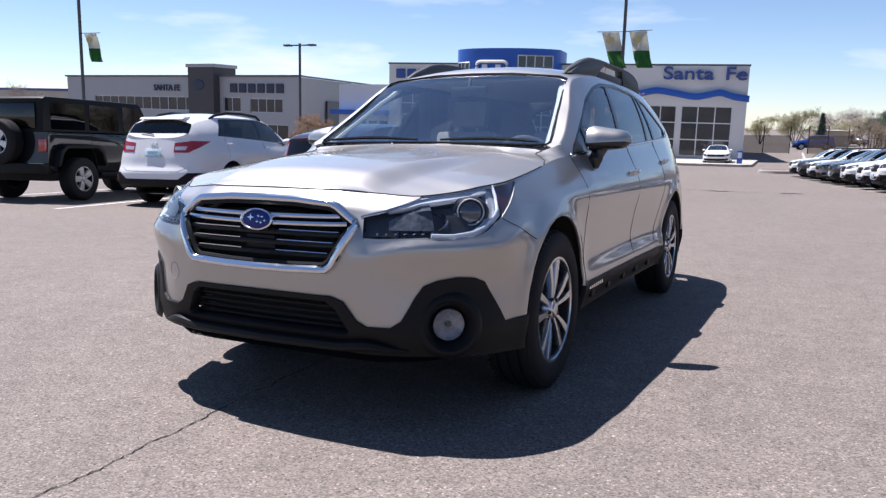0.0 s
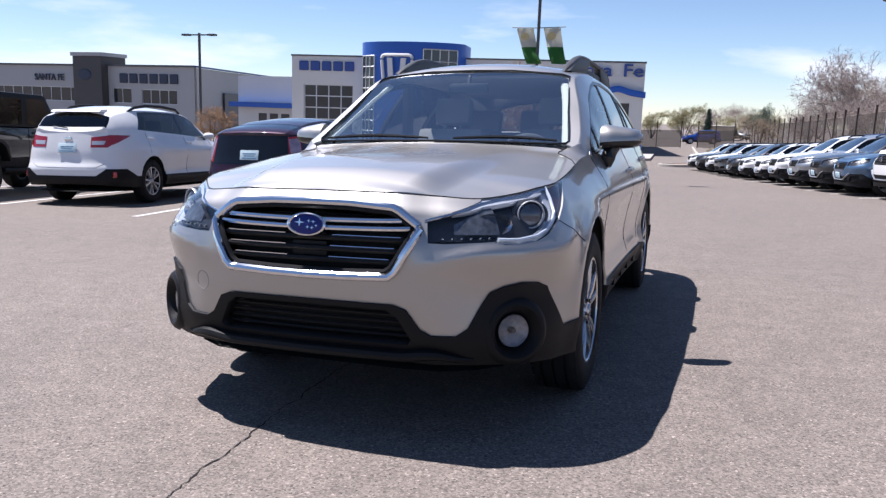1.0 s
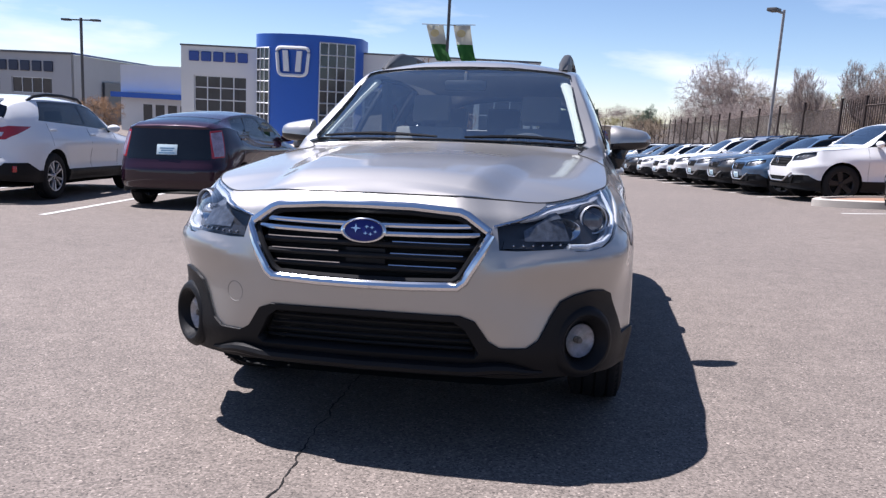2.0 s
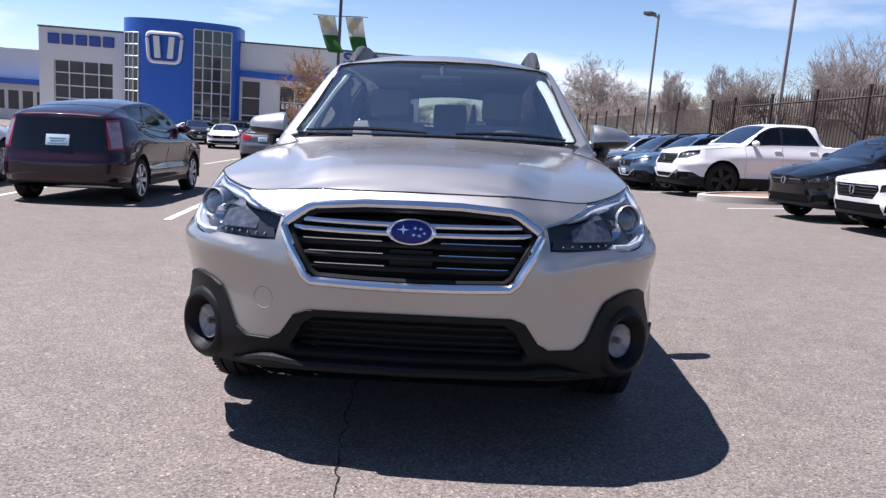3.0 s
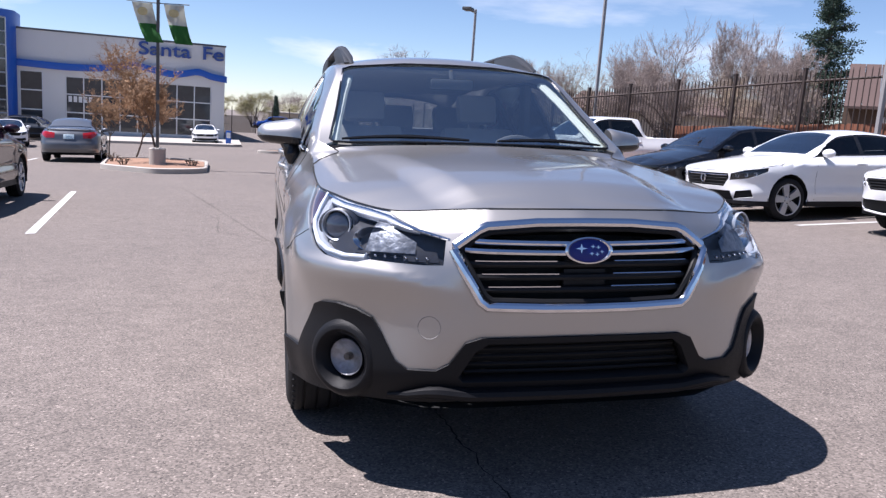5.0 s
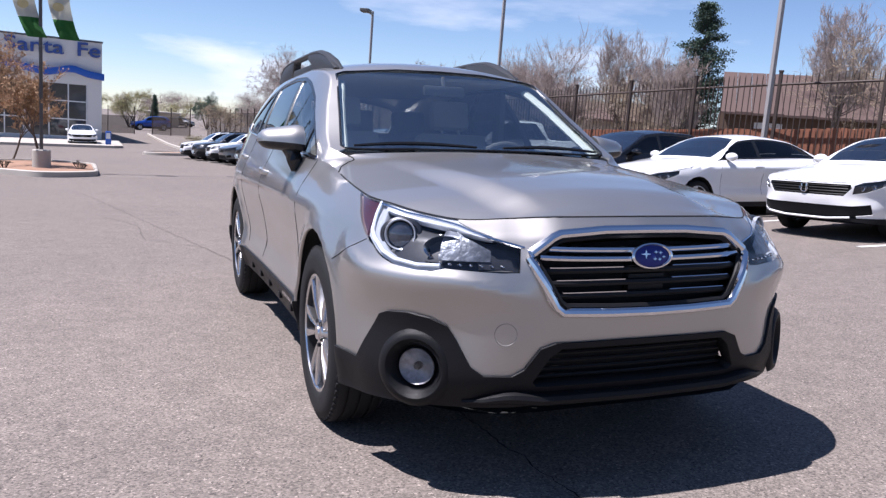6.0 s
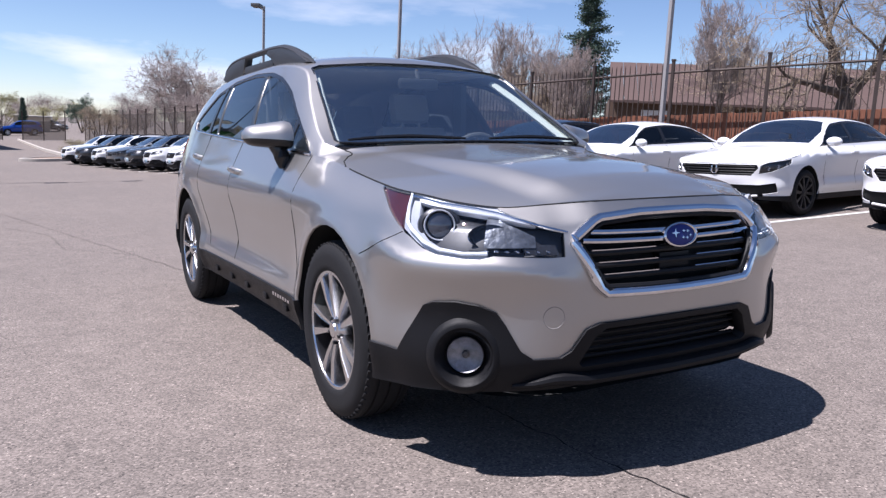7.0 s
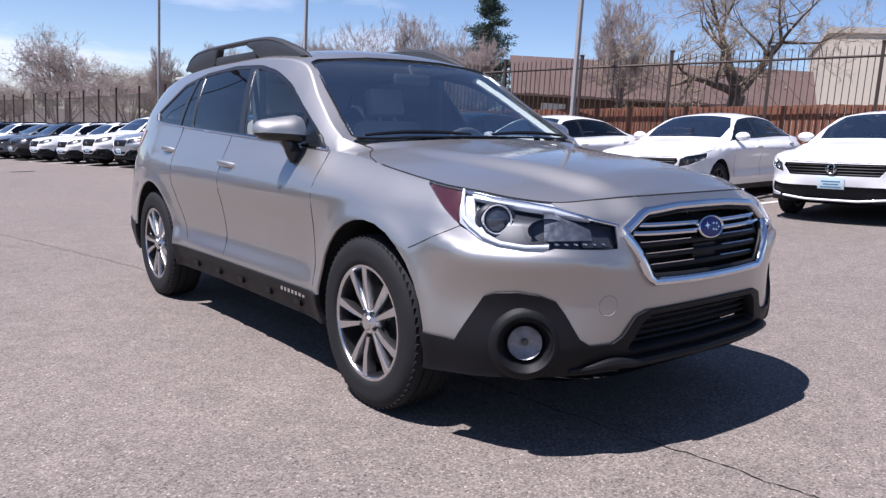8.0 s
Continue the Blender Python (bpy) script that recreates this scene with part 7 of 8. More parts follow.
def build_far_showroom():
    m, L = facade_pose(-102.0, 77.6, -57.8, 75.7)
    root = thing("far_showroom", m, "long white showroom with charcoal sign tower", "building")
    H, g = 5.0, -3.3
    holes = [(6.0, 26.3, 0.55, 2.35), (31.6, 34.6, 0.55, 2.4), (36.2, 41.6, 0.55, 2.3), (1.5, 26.3, g, -0.6), (31.4, 42.5, g, -0.9)]
    part("front_wall", wall_mesh(L, g - 0.5, H, 0.4, holes), STUCCO_GREY, root, smooth=False)
    bm = bmesh.new()
    prism(bm, [(L, 0.0), (L, 0.41), (L - 9.6, 31.0), (L - 10.2, 31.0)], 2, g - 0.5, H - 0.02)
    part("side_wall", bm, STUCCO_GREY, root, smooth=False)
    # closed slab on the side wall, coloured dark as the service bay's inner shade
    bm = bmesh.new()
    prism(bm, [(L - 2.6, 8.6), (L - 2.3, 8.6), (L - 5.5, 18.4), (L - 5.8, 18.4)], 2, g, 2.2, m=Matrix.Translation((0.12, 0, 0)))
    part("bay_shade_panel", bm, COPING, root, "flat dark panel standing for the shade inside a service bay", smooth=False)
    bm = bmesh.new()
    box(bm, 0.3, L - 10.0, 0.42, 30.0, H - 0.9, H - 0.6)
    part("roof", bm, STUCCO_GREY, root, smooth=False)
    bm = bmesh.new()
    box(bm, -0.2, L + 0.2, -0.25, 0.6, H + 0.002, H + 0.22)
    part("coping", bm, COPING, root, smooth=False)
    bm = bmesh.new()
    prism(bm, [(L + 0.2, -0.2), (L + 0.2, 0.62), (L - 9.5, 31.0), (L - 9.0, 31.0)], 2, H + 0.002, H + 0.2)
    part("side_coping", bm, SIGNBLUE, root, smooth=False)
    for h, c in ((holes[0], 12), (holes[1], 2), (holes[2], 4), (holes[3], 12), (holes[4], 6)):
        glazing(root, *h, c, 1)
    bm = bmesh.new()
    box(bm, 26.4, 31.0, -1.1, 3.0, g - 0.5, 6.15, bevel=0.05)
    tower = part("sign_tower", bm, SLATE, root, "charcoal sign tower", smooth=False)
    bm = bmesh.new()
    box(bm, 26.2, 31.2, -1.25, 3.1, 6.16, 6.6)
    part("tower_cap", bm, STUCCO_GREY, tower, smooth=False)
    bm = bmesh.new()
    lathe(bm, [(0, 0.12), (0.85, 0.10), (0.95, 0.0)], Matrix.Translation((28.3, -1.1, 3.9)) @ Matrix.Rotation(math.pi / 2, 4, "X") @ Matrix.Diagonal((1.15, 0.75, 1, 1)), seg=28)
    part("oval_emblem", bm, SIGNDARK, tower, "dark blue oval emblem")
    lettering("town_lettering", "SANTA FE", 1.15, Matrix.Translation((18.7, -0.12, 3.15)), SIGNDARK, root, "dark letters reading SANTA FE", 0.06, 1.0)
    for i in range(6):
        bm = bmesh.new()
        x = 32.9 + i * 1.55
        box(bm, x, x + 1.22, -0.14, -0.005, 3.0, 4.15, bevel=0.10)
        part("name_block", bm, SIGNDARK, root, "dark blue sign block", smooth=False)


def build_back_buildings():
    # red-roofed building behind the fence
    m, L = facade_pose(20.95, 23.47, 38.8, 8.6)
    a = thing("red_roofed_building", m, "long low building with brick-red sheet roof and brown walls", "building")
    g = 0.4
    bm = bmesh.new()
    box(bm, 0, L, 0.6, 9.0, g - 1.0, g + 2.35)
    part("wall", bm, BROWNWALL, a, smooth=False)
    n = 38
    for i in range(n):
        bm = bmesh.new()
        x0, x1 = L * i / n, L * (i + 1) / n - 0.02
        prism(bm, [(-0.3, g + 2.15), (4.2, g + 4.15), (4.2, g + 4.23), (-0.3, g + 2.24 + 0.03 * (i % 2))], 0, x0, x1)
        part("roof_sheet", bm, TILEROOF, a, smooth=False)
    for x in (1.4, 5.2, 8.6):
        bm = bmesh.new()
        box(bm, x, x + 1.1, 0.55, 0.65, g + 1.0, g + 1.9)
        part("window", bm, SIGNWHITE, a, smooth=False)
    # pale house among the trees
    m, L = facade_pose(15.2, 37.5, 24.6, 30.6)
    h = thing("pale_house", m, "low pale stucco house with brown roof among bare trees", "building")
    g = lot_point(19.5, 34.0).z
    bm = bmesh.new()
    box(bm, 0, L, 0, 7.0, g - 1.0, g + 2.5)
    part("wall", bm, CREAM, h, smooth=False)
    bm = bmesh.new()
    prism(bm, [(-0.4, g + 2.45), (3.5, g + 3.5), (7.4, g + 2.45), (7.4, g + 2.56), (3.5, g + 3.62), (-0.4, g + 2.56)], 0, -0.3, L + 0.3)
    part("roof", bm, TILEROOF, h, smooth=False)
    for x in (1.2, 4.6, 8.2):
        bm = bmesh.new()
        box(bm, x, x + 1.3, -0.04, 0.06, g + 0.9, g + 2.0)
        part("window", bm, SHOPGLASS, h, smooth=False)
    # cream building
    m, L = facade_pose(29.9, 14.1, 38.4, 0.5)
    b = thing("cream_building", m, "tall cream stucco building behind the fence", "building")
    bm = bmesh.new()
    box(bm, 0, L, 0, 10, -1.0, 5.7)
    part("wall", bm, CREAM, b, smooth=False)
    bm = bmesh.new()
    box(bm, -0.08, L + 0.08, -0.08, 10.08, 5.71, 5.95)
    part("coping", bm, KERB, b, smooth=False)
    bm = bmesh.new()
    box(bm, -7.0, -0.02, 0.4, 8, -1.0, 2.3)
    part("low_wing", bm, CREAM, b, smooth=False)
    # far pale building past the gate
    m, L = facade_pose(-0.8, 112.0, 3.4, 112.0)
    c = thing("far_pale_building", m, "low pale building far down the lane", "building")
    g = lot_point(0, 112).z
    bm = bmesh.new()
    box(bm, 0, L, 0, 8, g - 1, g + 2.0)
    part("wall", bm, CREAM, c, smooth=False)
    bm = bmesh.new()
    box(bm, -0.3, L + 0.3, -0.3, 8.3, g + 2.01, g + 2.2)
    part("roof", bm, KERB, c, smooth=False)
    m, L = facade_pose(-140.0, 92.0, -102.0, 95.0)
    d = thing("low_workshop", m, "long low tan workshop beyond the showroom", "building")
    bm = bmesh.new()
    box(bm, 0, L, 0, 14, -4.0, 3.2)
    part("wall", bm, CREAM, d, smooth=False)
    bm = bmesh.new()
    box(bm, -0.3, L + 0.3, -0.3, 14.3, 3.21, 3.6)
    part("roof", bm, SIGNBLUE, d, smooth=False)


build_showroom()
build_far_showroom()
build_back_buildings()
# ---- poles, banners, fences ----
def light_pole(x, y, h, yaw, label, heads=(0,), mat=GALV, base=0.7, r=0.044):
    p = thing("light_pole", stand(x, y, yaw), label, "street lamp", "light poles of the lot")
    bm = bmesh.new()
    lathe(bm, [(0.0, base), (0.20, base), (0.23, base - 0.03), (0.23, -0.3)], seg=24)
    part("base", bm, KERB, p, "round concrete base")
    bm = bmesh.new()
    box(bm, -r, r, -r, r, base, h, bevel=0.012)
    part("shaft", bm, mat, p, smooth=False)
    for a in heads:
        t = Matrix.Rotation(radians(a), 4, "Z")
        bm = bmesh.new()
        box(bm, -0.03, 0.03, -0.75, 0, h - 0.16, h - 0.08, t, 0.01)
        arm = part("arm", bm, mat, p)
        bm = bmesh.new()
        box(bm, -0.17, 0.17, -1.20, -0.70, h - 0.18, h - 0.06, t, 0.02)
        part("lamp_head", bm, STEEL, arm, "flat dark lamp head")
    return p


def banner(pole, side, z1, yaw):
    """A cloth banner on two arms, its foot blown sideways."""
    t = Matrix.Rotation(radians(yaw), 4, "Z")
    w, h = 0.54, 1.06
    pieces = []
    for name, lo, hi, mat in (("cloth", 0.0, 0.52, BANNERWHITE), ("foot", 0.52, 1.0, BANNERGREEN)):
        bm = bmesh.new()
        rows = []
        for j in range(9):
            u = lo + (hi - lo) * j / 8
            sway = 0.34 * u ** 1.7
            wave = 0.06 * math.sin(u * 5)
            rows.append([bm.verts.new(t @ Vector((side * 0.16 + (i / 6) * side * w * (1 - 0.12 * u) + sway, wave + 0.05 * math.sin(i + u * 4), z1 - h * u))) for i in range(7)])
        for a, b in zip(rows, rows[1:]):
            for i in range(6):
                bm.faces.new((a[i], a[i + 1], b[i + 1], b[i]))
        bmesh.ops.solidify(bm, geom=bm.faces[:], thickness=0.004)
        pieces.append((name, bm, mat))
    b = part("banner", pieces[0][1], BANNERWHITE, pole, "wind-blown white and green cloth banner")
    part("banner_foot", pieces[1][1], BANNERGREEN, b, "green lower half")
    bm = bmesh.new()
    lathe(bm, [(0, 0.02), (0.14, 0.02)], t @ Matrix.Translation((side * 0.42 + 0.02, -0.06, z1 - 0.24)) @ Matrix.Rotation(math.pi / 2, 4, "X") @ Matrix.Diagonal((1, 0.8, 1, 1)), seg=18)
    part("banner_print", bm, BANNERMARK, b, "round olive print")
    bm = bmesh.new()
    tube(bm, [t @ Vector((0, 0, z1 + 0.01)), t @ Vector((side * 0.85, 0, z1 + 0.03))], 0.014, 6)
    part("banner_arm", bm, STEEL, b)


def build_poles():
    light_pole(6.95, 27.75, 6.08, 0, "tall pale light pole with one flat head by the fence", (-32,))
    light_pole(9.1, 20.1, 9.2, 0, "tall pale light pole by the fence", (-70,))
    light_pole(10.5, 9.75, 9.2, 0, "tall pale light pole between fence and parked cars", (-75,), GALV)
    light_pole(-29.4, 38.3, 7.4, 0, "tall light pole with twin flat heads", (90, -90), STEEL, r=0.06)
    p = light_pole(-4.05, 20.55, 8.8, 0, "dark light pole with two green and white banners", (90, -90), STEEL, 0.62, 0.042)
    for s in (1, -1):
        banner(p, s, 4.62, -6)
    p = light_pole(-24.4, 17.9, 9.0, 0, "dark light pole with a green and white banner", (90, -90), STEEL, r=0.045)
    banner(p, 1, 5.15, 15)
    # blue charging post by the showroom corner
    c = thing("blue_post", stand(-3.35, 48.6, 0), "small blue roadside post on the pavement corner", "post")
    bm = bmesh.new()
    box(bm, -0.16, 0.16, -0.10, 0.10, 0, 0.95, bevel=0.03)
    part("body", bm, SHOWBLUE, c)
    bm = bmesh.new()
    box(bm, -0.12, 0.12, -0.11, -0.09, 0.5, 0.85)
    part("panel", bm, SIGNWHITE, c)


def along(pts, step):
    """Points every step metres along a polyline, with direction."""
    out, carry = [], 0.0
    for (x0, y0), (x1, y1) in zip(pts, pts[1:]):
        d = math.hypot(x1 - x0, y1 - y0)
        t = carry
        while t < d:
            out.append((x0 + (x1 - x0) * t / d, y0 + (y1 - y0) * t / d, math.degrees(math.atan2(y1 - y0, x1 - x0))))
            t += step
        carry = t - d
    return out


NEAR_FENCE = [(17.6, -2.6), (13.35, 5.86), (10.75, 11.2), (9.2, 18.85), (8.2, 23.6)]
FAR_FENCE = [(8.2, 23.6), (7.6, 26.2), (6.75, 33.5), (6.3, 44.0), (5.4, 58.0), (4.4, 74.0)]


def build_fences():
    f = thing("iron_fence", Matrix(), "tall rusty black iron picket fence with pointed tops", "fence", kind="structure")
    post_bm = bmesh.new()
    box(post_bm, -0.034, 0.034, -0.034, 0.034, -0.3, 2.62, bevel=0.006)
    box(post_bm, -0.044, 0.044, -0.044, 0.044, 2.62, 2.66, bevel=0.008)
    post = part("post", post_bm, IRON, f, smooth=False)
    spots = along(NEAR_FENCE, 2.05)
    post.matrix_basis = stand(*spots[0])
    for x, y, a in spots[1:]:
        o = new("post", post.data)
        o.parent, o.matrix_basis = f, stand(x, y, a)
    for (x0, y0, a0), (x1, y1, a1) in zip(spots, spots[1:]):
        for h in (0.22, 2.36):
            bm = bmesh.new()
            tube(bm, [lot_point(x0, y0, h), lot_point(x1, y1, h)], 0.026, 4)
            part("rail", bm, IRON, f, smooth=False)
    bm = bmesh.new()
    box(bm, -0.0085, 0.0085, -0.0085, 0.0085, 0.06, 2.52)
    tip = [bm.verts.new(v) for v in ((-0.0085, -0.0085, 2.52), (0.0085, -0.0085, 2.52), (0.0085, 0.0085, 2.52), (-0.0085, 0.0085, 2.52))]
    ap = bm.verts.new((0, 0, 2.60))
    for i in range(4):
        bm.faces.new((tip[i], tip[(i + 1) % 4], ap))
    picket = part("picket", bm, IRON, f, smooth=False)
    spots = along(NEAR_FENCE, 0.128)
    picket.matrix_basis = stand(*spots[0])
    for x, y, a in spots[1:]:
        o = new("picket", picket.data)
        o.parent, o.matrix_basis = f, stand(x, y, a)
    # wooden fence behind it
    w = thing("board_fence", Matrix(), "low red-brown wooden board fence behind the iron fence", "fence", kind="structure")
    back = [(x + 0.42, y + 0.20) for x, y in [(17.6, -2.6), (13.35, 5.86), (10.75, 11.2), (9.75, 16.6)]]
    bm = bmesh.new()
    box(bm, -0.068, 0.068, -0.010, 0.010, -0.1, 1.42, bevel=0.004)
    board = part("board", bm, WOOD, w, smooth=False)
    rng = random.Random(3)
    spots = along(back, 0.142)
    for i, (x, y, a) in enumerate(spots):
        o = board if i == 0 else new("board", board.data)
        o.parent, o.matrix_basis = w, stand(x, y, a + rng.uniform(-1.5, 1.5), rng.uniform(-0.012, 0.012))
    for (x0, y0), (x1, y1) in zip(back, back[1:]):
        for h in (0.3, 1.15):
            bm = bmesh.new()
            tube(bm, [lot_point(x0 + 0.05, y0 + 0.03, h), lot_point(x1 + 0.05, y1 + 0.03, h)], 0.04, 4)
            part("rail", bm, WOOD, w, smooth=False)
    # screened stretch
    s = thing("screened_fence", Matrix(), "tall fence hung with dark brown screen between posts", "fence", kind="structure")
    spots = along(FAR_FENCE, 2.4)
    for x, y, a in spots:
        o = new("post", post.data)
        o.parent, o.matrix_basis = s, stand(x, y, a)
    for (x0, y0, _), (x1, y1, _) in zip(spots, spots[1:]):
        bm = bmesh.new()
        cols = []
        for i in range(5):
            u = i / 4
            x, y = x0 + (x1 - x0) * u, y0 + (y1 - y0) * u
            d = 0.03 * math.sin(u * math.pi)
            cols.append([bm.verts.new(lot_point(x + d, y, h)) for h in (0.05, 1.2, 2.38 - 0.03 * math.sin(u * math.pi))])
        for a, b in zip(cols, cols[1:]):
            for j in range(2):
                bm.faces.new((a[j], b[j], b[j + 1], a[j + 1]))
        bmesh.ops.solidify(bm, geom=bm.faces[:], thickness=0.004)
        part("screen_panel", bm, SCREEN, s)
    # dark fence and gate across the lane's end
    g = thing("gate_fence", Matrix(), "dark screened fence with open gate across the lane end", "fence", kind="structure")
    for pts in ([(-14.0, 80.0), (-1.9, 79.1)], [(-0.42, 79.0), (4.4, 74.0)]):
        spots = along(pts, 2.4)
        for x, y, a in spots:
            o = new("post", post.data)
            o.parent, o.matrix_basis = g, stand(x, y, a)
        for (x0, y0, _), (x1, y1, _) in zip(spots, spots[1:]):
            bm = bmesh.new()
            q = [lot_point(x0, y0, 0.05), lot_point(x1, y1, 0.05), lot_point(x1, y1, 1.75), lot_point(x0, y0, 1.75)]
            bm.faces.new([bm.verts.new(v) for v in q])
            bmesh.ops.solidify(bm, geom=bm.faces[:], thickness=0.02)
            part("screen_panel", bm, SCREEN, g, smooth=False)


build_poles()
build_fences()


# ---- trees and shrubs ----
class Wood:
    """Gathers the tubes of a tree's limbs, then links them as one mesh."""

    def __init__(self):
        self.v, self.f = [], []

    def limb(self, a, b, ra, rb, sides):
        t = (b - a)
        if t.length < 1e-5:
            return
        t.normalize()
        u = t.cross(Vector((0, 0, 1)))
        u = u.normalized() if u.length > 0.05 else Vector((1, 0, 0))
        w = u.cross(t)
        k = len(self.v)
        for p, r in ((a, ra), (b, rb)):
            for i in range(sides):
                c, s = math.cos(i * math.tau / sides) * r, math.sin(i * math.tau / sides) * r
                self.v.append(p + u * c + w * s)
        for i in range(sides):
            j = (i + 1) % sides
            self.f.append((k + i, k + j, k + sides + j, k + sides + i))

    def leaf(self, p, d, n, size, slim=0.5):
        k = len(self.v)
        s = d.cross(n).normalized() * size * slim
        self.v += [p - s * 0.4, p + d * size * 0.5 + s, p + d * size, p + d * size * 0.5 - s]
        self.f.append((k, k + 1, k + 2, k + 3))

    def link(self, name, mat, parent, label=""):
        me = bpy.data.meshes.new(name)
        me.from_pydata([tuple(p) for p in self.v], [], self.f)
        me.materials.append(mat)
        me.shade_smooth()
        ob = new(name, me)
        ob.parent = parent
        if label:
            ob["label"] = label
        return ob


def bare_tree(name, seed, height, spread, m, label, twig=TWIG, leafy=0, trunk_h=0.25, trunk_r=0.14, upright=0.55, depth=5, category="tree", fork=3, thin=0.0045, twigs=2):
    rng = random.Random(seed)
    t = thing(name, m, label, category, "trees along the lot")
    trunk, crown = Wood(), Wood()

    def rand_dir():
        return Vector((rng.uniform(-1, 1), rng.uniform(-1, 1), rng.uniform(-1, 1)))

    def grow(p, d, length, r, level):
        w = trunk if level < 4 else crown
        steps = 4 if level < 3 else 3
        for i in range(steps):
            d = (d + rand_dir() * 0.20 + Vector((0, 0, 0.10 * upright))).normalized()
            q = p + d * (length / steps)
            r2 = max(thin, r * (0.86 if level else 0.92))
            w.limb(p, q, r, r2, 7 if level < 1 else 5 if level < 3 else 3)
            p, r = q, r2
            if 0 < level < depth and rng.random() < 0.72 and i < steps - 1:
                side = (d * 0.6 + rand_dir() * 0.9 + Vector((0, 0, 0.3 * upright))).normalized()
                grow(p, side, length * rng.uniform(0.45, 0.65), max(thin, r * 0.55), level + 1)
        if level < depth:
            for _ in range(fork if level == 0 else 2 + (rng.random() < 0.5)):
                side = (d * (0.9 + upright * 0.5) + rand_dir() * (0.95 * spread) + Vector((0, 0, 0.25 * upright))).normalized()
                grow(p, side, length * rng.uniform(0.62, 0.84), max(thin, r * 0.66), level + 1)
        else:
            for _ in range(twigs):
                a = p - d * rng.uniform(0, length)
                crown.limb(a, a + (d * 0.7 + rand_dir() * 0.8 + Vector((0, 0, 0.2 * upright))).normalized() * length * rng.uniform(0.5, 1.0), thin * 0.7, thin * 0.35, 3)
        if level >= depth and leafy:
            for _ in range(leafy):
                crown.leaf(p - d * rng.uniform(0, length), (rand_dir() + Vector((0, 0, 0.2))).normalized(), rand_dir().normalized(), rng.uniform(0.03, 0.06))

    grow(Vector((0, 0, -0.1)), Vector((0, 0, 1)), height * trunk_h, trunk_r, 0)
    trunk.link("trunk", BARK, t, "grey-brown trunk and limbs")
    crown.link("crown", twig, t, "crown of fine bare twigs")
    return t


def evergreen(seed, height, m, label):
    rng = random.Random(seed)
    t = thing("evergreen_tree", m, label, "tree", "trees along the lot")
    trunk, needles = Wood(), Wood()
    p = Vector((0, 0, -0.1))
    for i in range(10):
        q = Vector((rng.uniform(-0.08, 0.08), rng.uniform(-0.08, 0.08), height * (i + 1) / 10))
        trunk.limb(p, q, 0.22 * (1 - i / 10) + 0.02, 0.22 * (1 - (i + 1) / 10) + 0.02, 7)
        p = q
    for i in range(270):
        u = 0.18 + 0.80 * rng.random() ** 1.1
        z = height * u
        reach = (1.03 - u) ** 0.9 * height * 0.36 * rng.uniform(0.35, 1.15) + 0.12
        a = rng.uniform(0, math.tau)
        d = Vector((math.cos(a), math.sin(a), rng.uniform(-0.05, 0.45))).normalized()
        o = Vector((0, 0, z))
        trunk.limb(o, o + d * reach, 0.03, 0.008, 4)
        for k in range(120):
            c = o + d * reach * rng.uniform(0.25, 1.05) + Vector((rng.gauss(0, 0.12), rng.gauss(0, 0.12), rng.gauss(0, 0.07)))
            needles.leaf(c, (d + Vector((rng.uniform(-1, 1), rng.uniform(-1, 1), rng.uniform(-0.3, 0.8)))).normalized(),
                         Vector((rng.uniform(-1, 1), rng.uniform(-1, 1), rng.uniform(-1, 1))).normalized(), rng.uniform(0.045, 0.10))
    trunk.link("trunk", BARK, t)
    needles.link("crown", NEEDLE, t, "dark blue-green needle clumps")
    return t


def bushy_tree(name, seed, height, width, m, label, mat, clumps=170, category="tree"):
    """A rounded leafy or twiggy mass on short stems, with an uneven outline and gaps."""
    rng = random.Random(seed)
    t = thing(name, m, label, category, "trees along the lot")
    trunk, crown = Wood(), Wood()
    lobes = [Vector((rng.uniform(-0.34, 0.34) * width, rng.uniform(-0.34, 0.34) * width, height * rng.uniform(0.42, 0.84))) for _ in range(9)]
    for c in lobes:
        trunk.limb(Vector((0, 0, -0.1)), c, 0.05 * height / 4, 0.015, 5)
    for i in range(clumps):
        c = rng.choice(lobes)
        d = Vector((rng.gauss(0, 1), rng.gauss(0, 1), rng.gauss(0, 0.8))).normalized()
        b = c + Vector((d.x * width * 0.22, d.y * width * 0.22, d.z * height * 0.20)) * rng.random() ** 0.35
        trunk.limb(c, b, 0.012, 0.006, 3)
        twiggy = mat in (TWIG, TWIGTAN)
        for _ in range(80):
            q = Vector((rng.gauss(0, 1), rng.gauss(0, 1), rng.gauss(0, 1) + (0.5 if twiggy else 0.0))).normalized()
            size = rng.uniform(0.005, 0.013) * (width + height)
            crown.leaf(b + q * rng.uniform(0, 0.11) * width * 0.6, q, Vector((rng.uniform(-1, 1), rng.uniform(-1, 1), rng.uniform(-1, 1))).normalized(), size * (1.9 if twiggy else 1.0), 0.03 if twiggy else 0.2)
    trunk.link("trunk", BARK, t)
    crown.link("crown", mat, t, "uneven crown of small clumps")
    return t


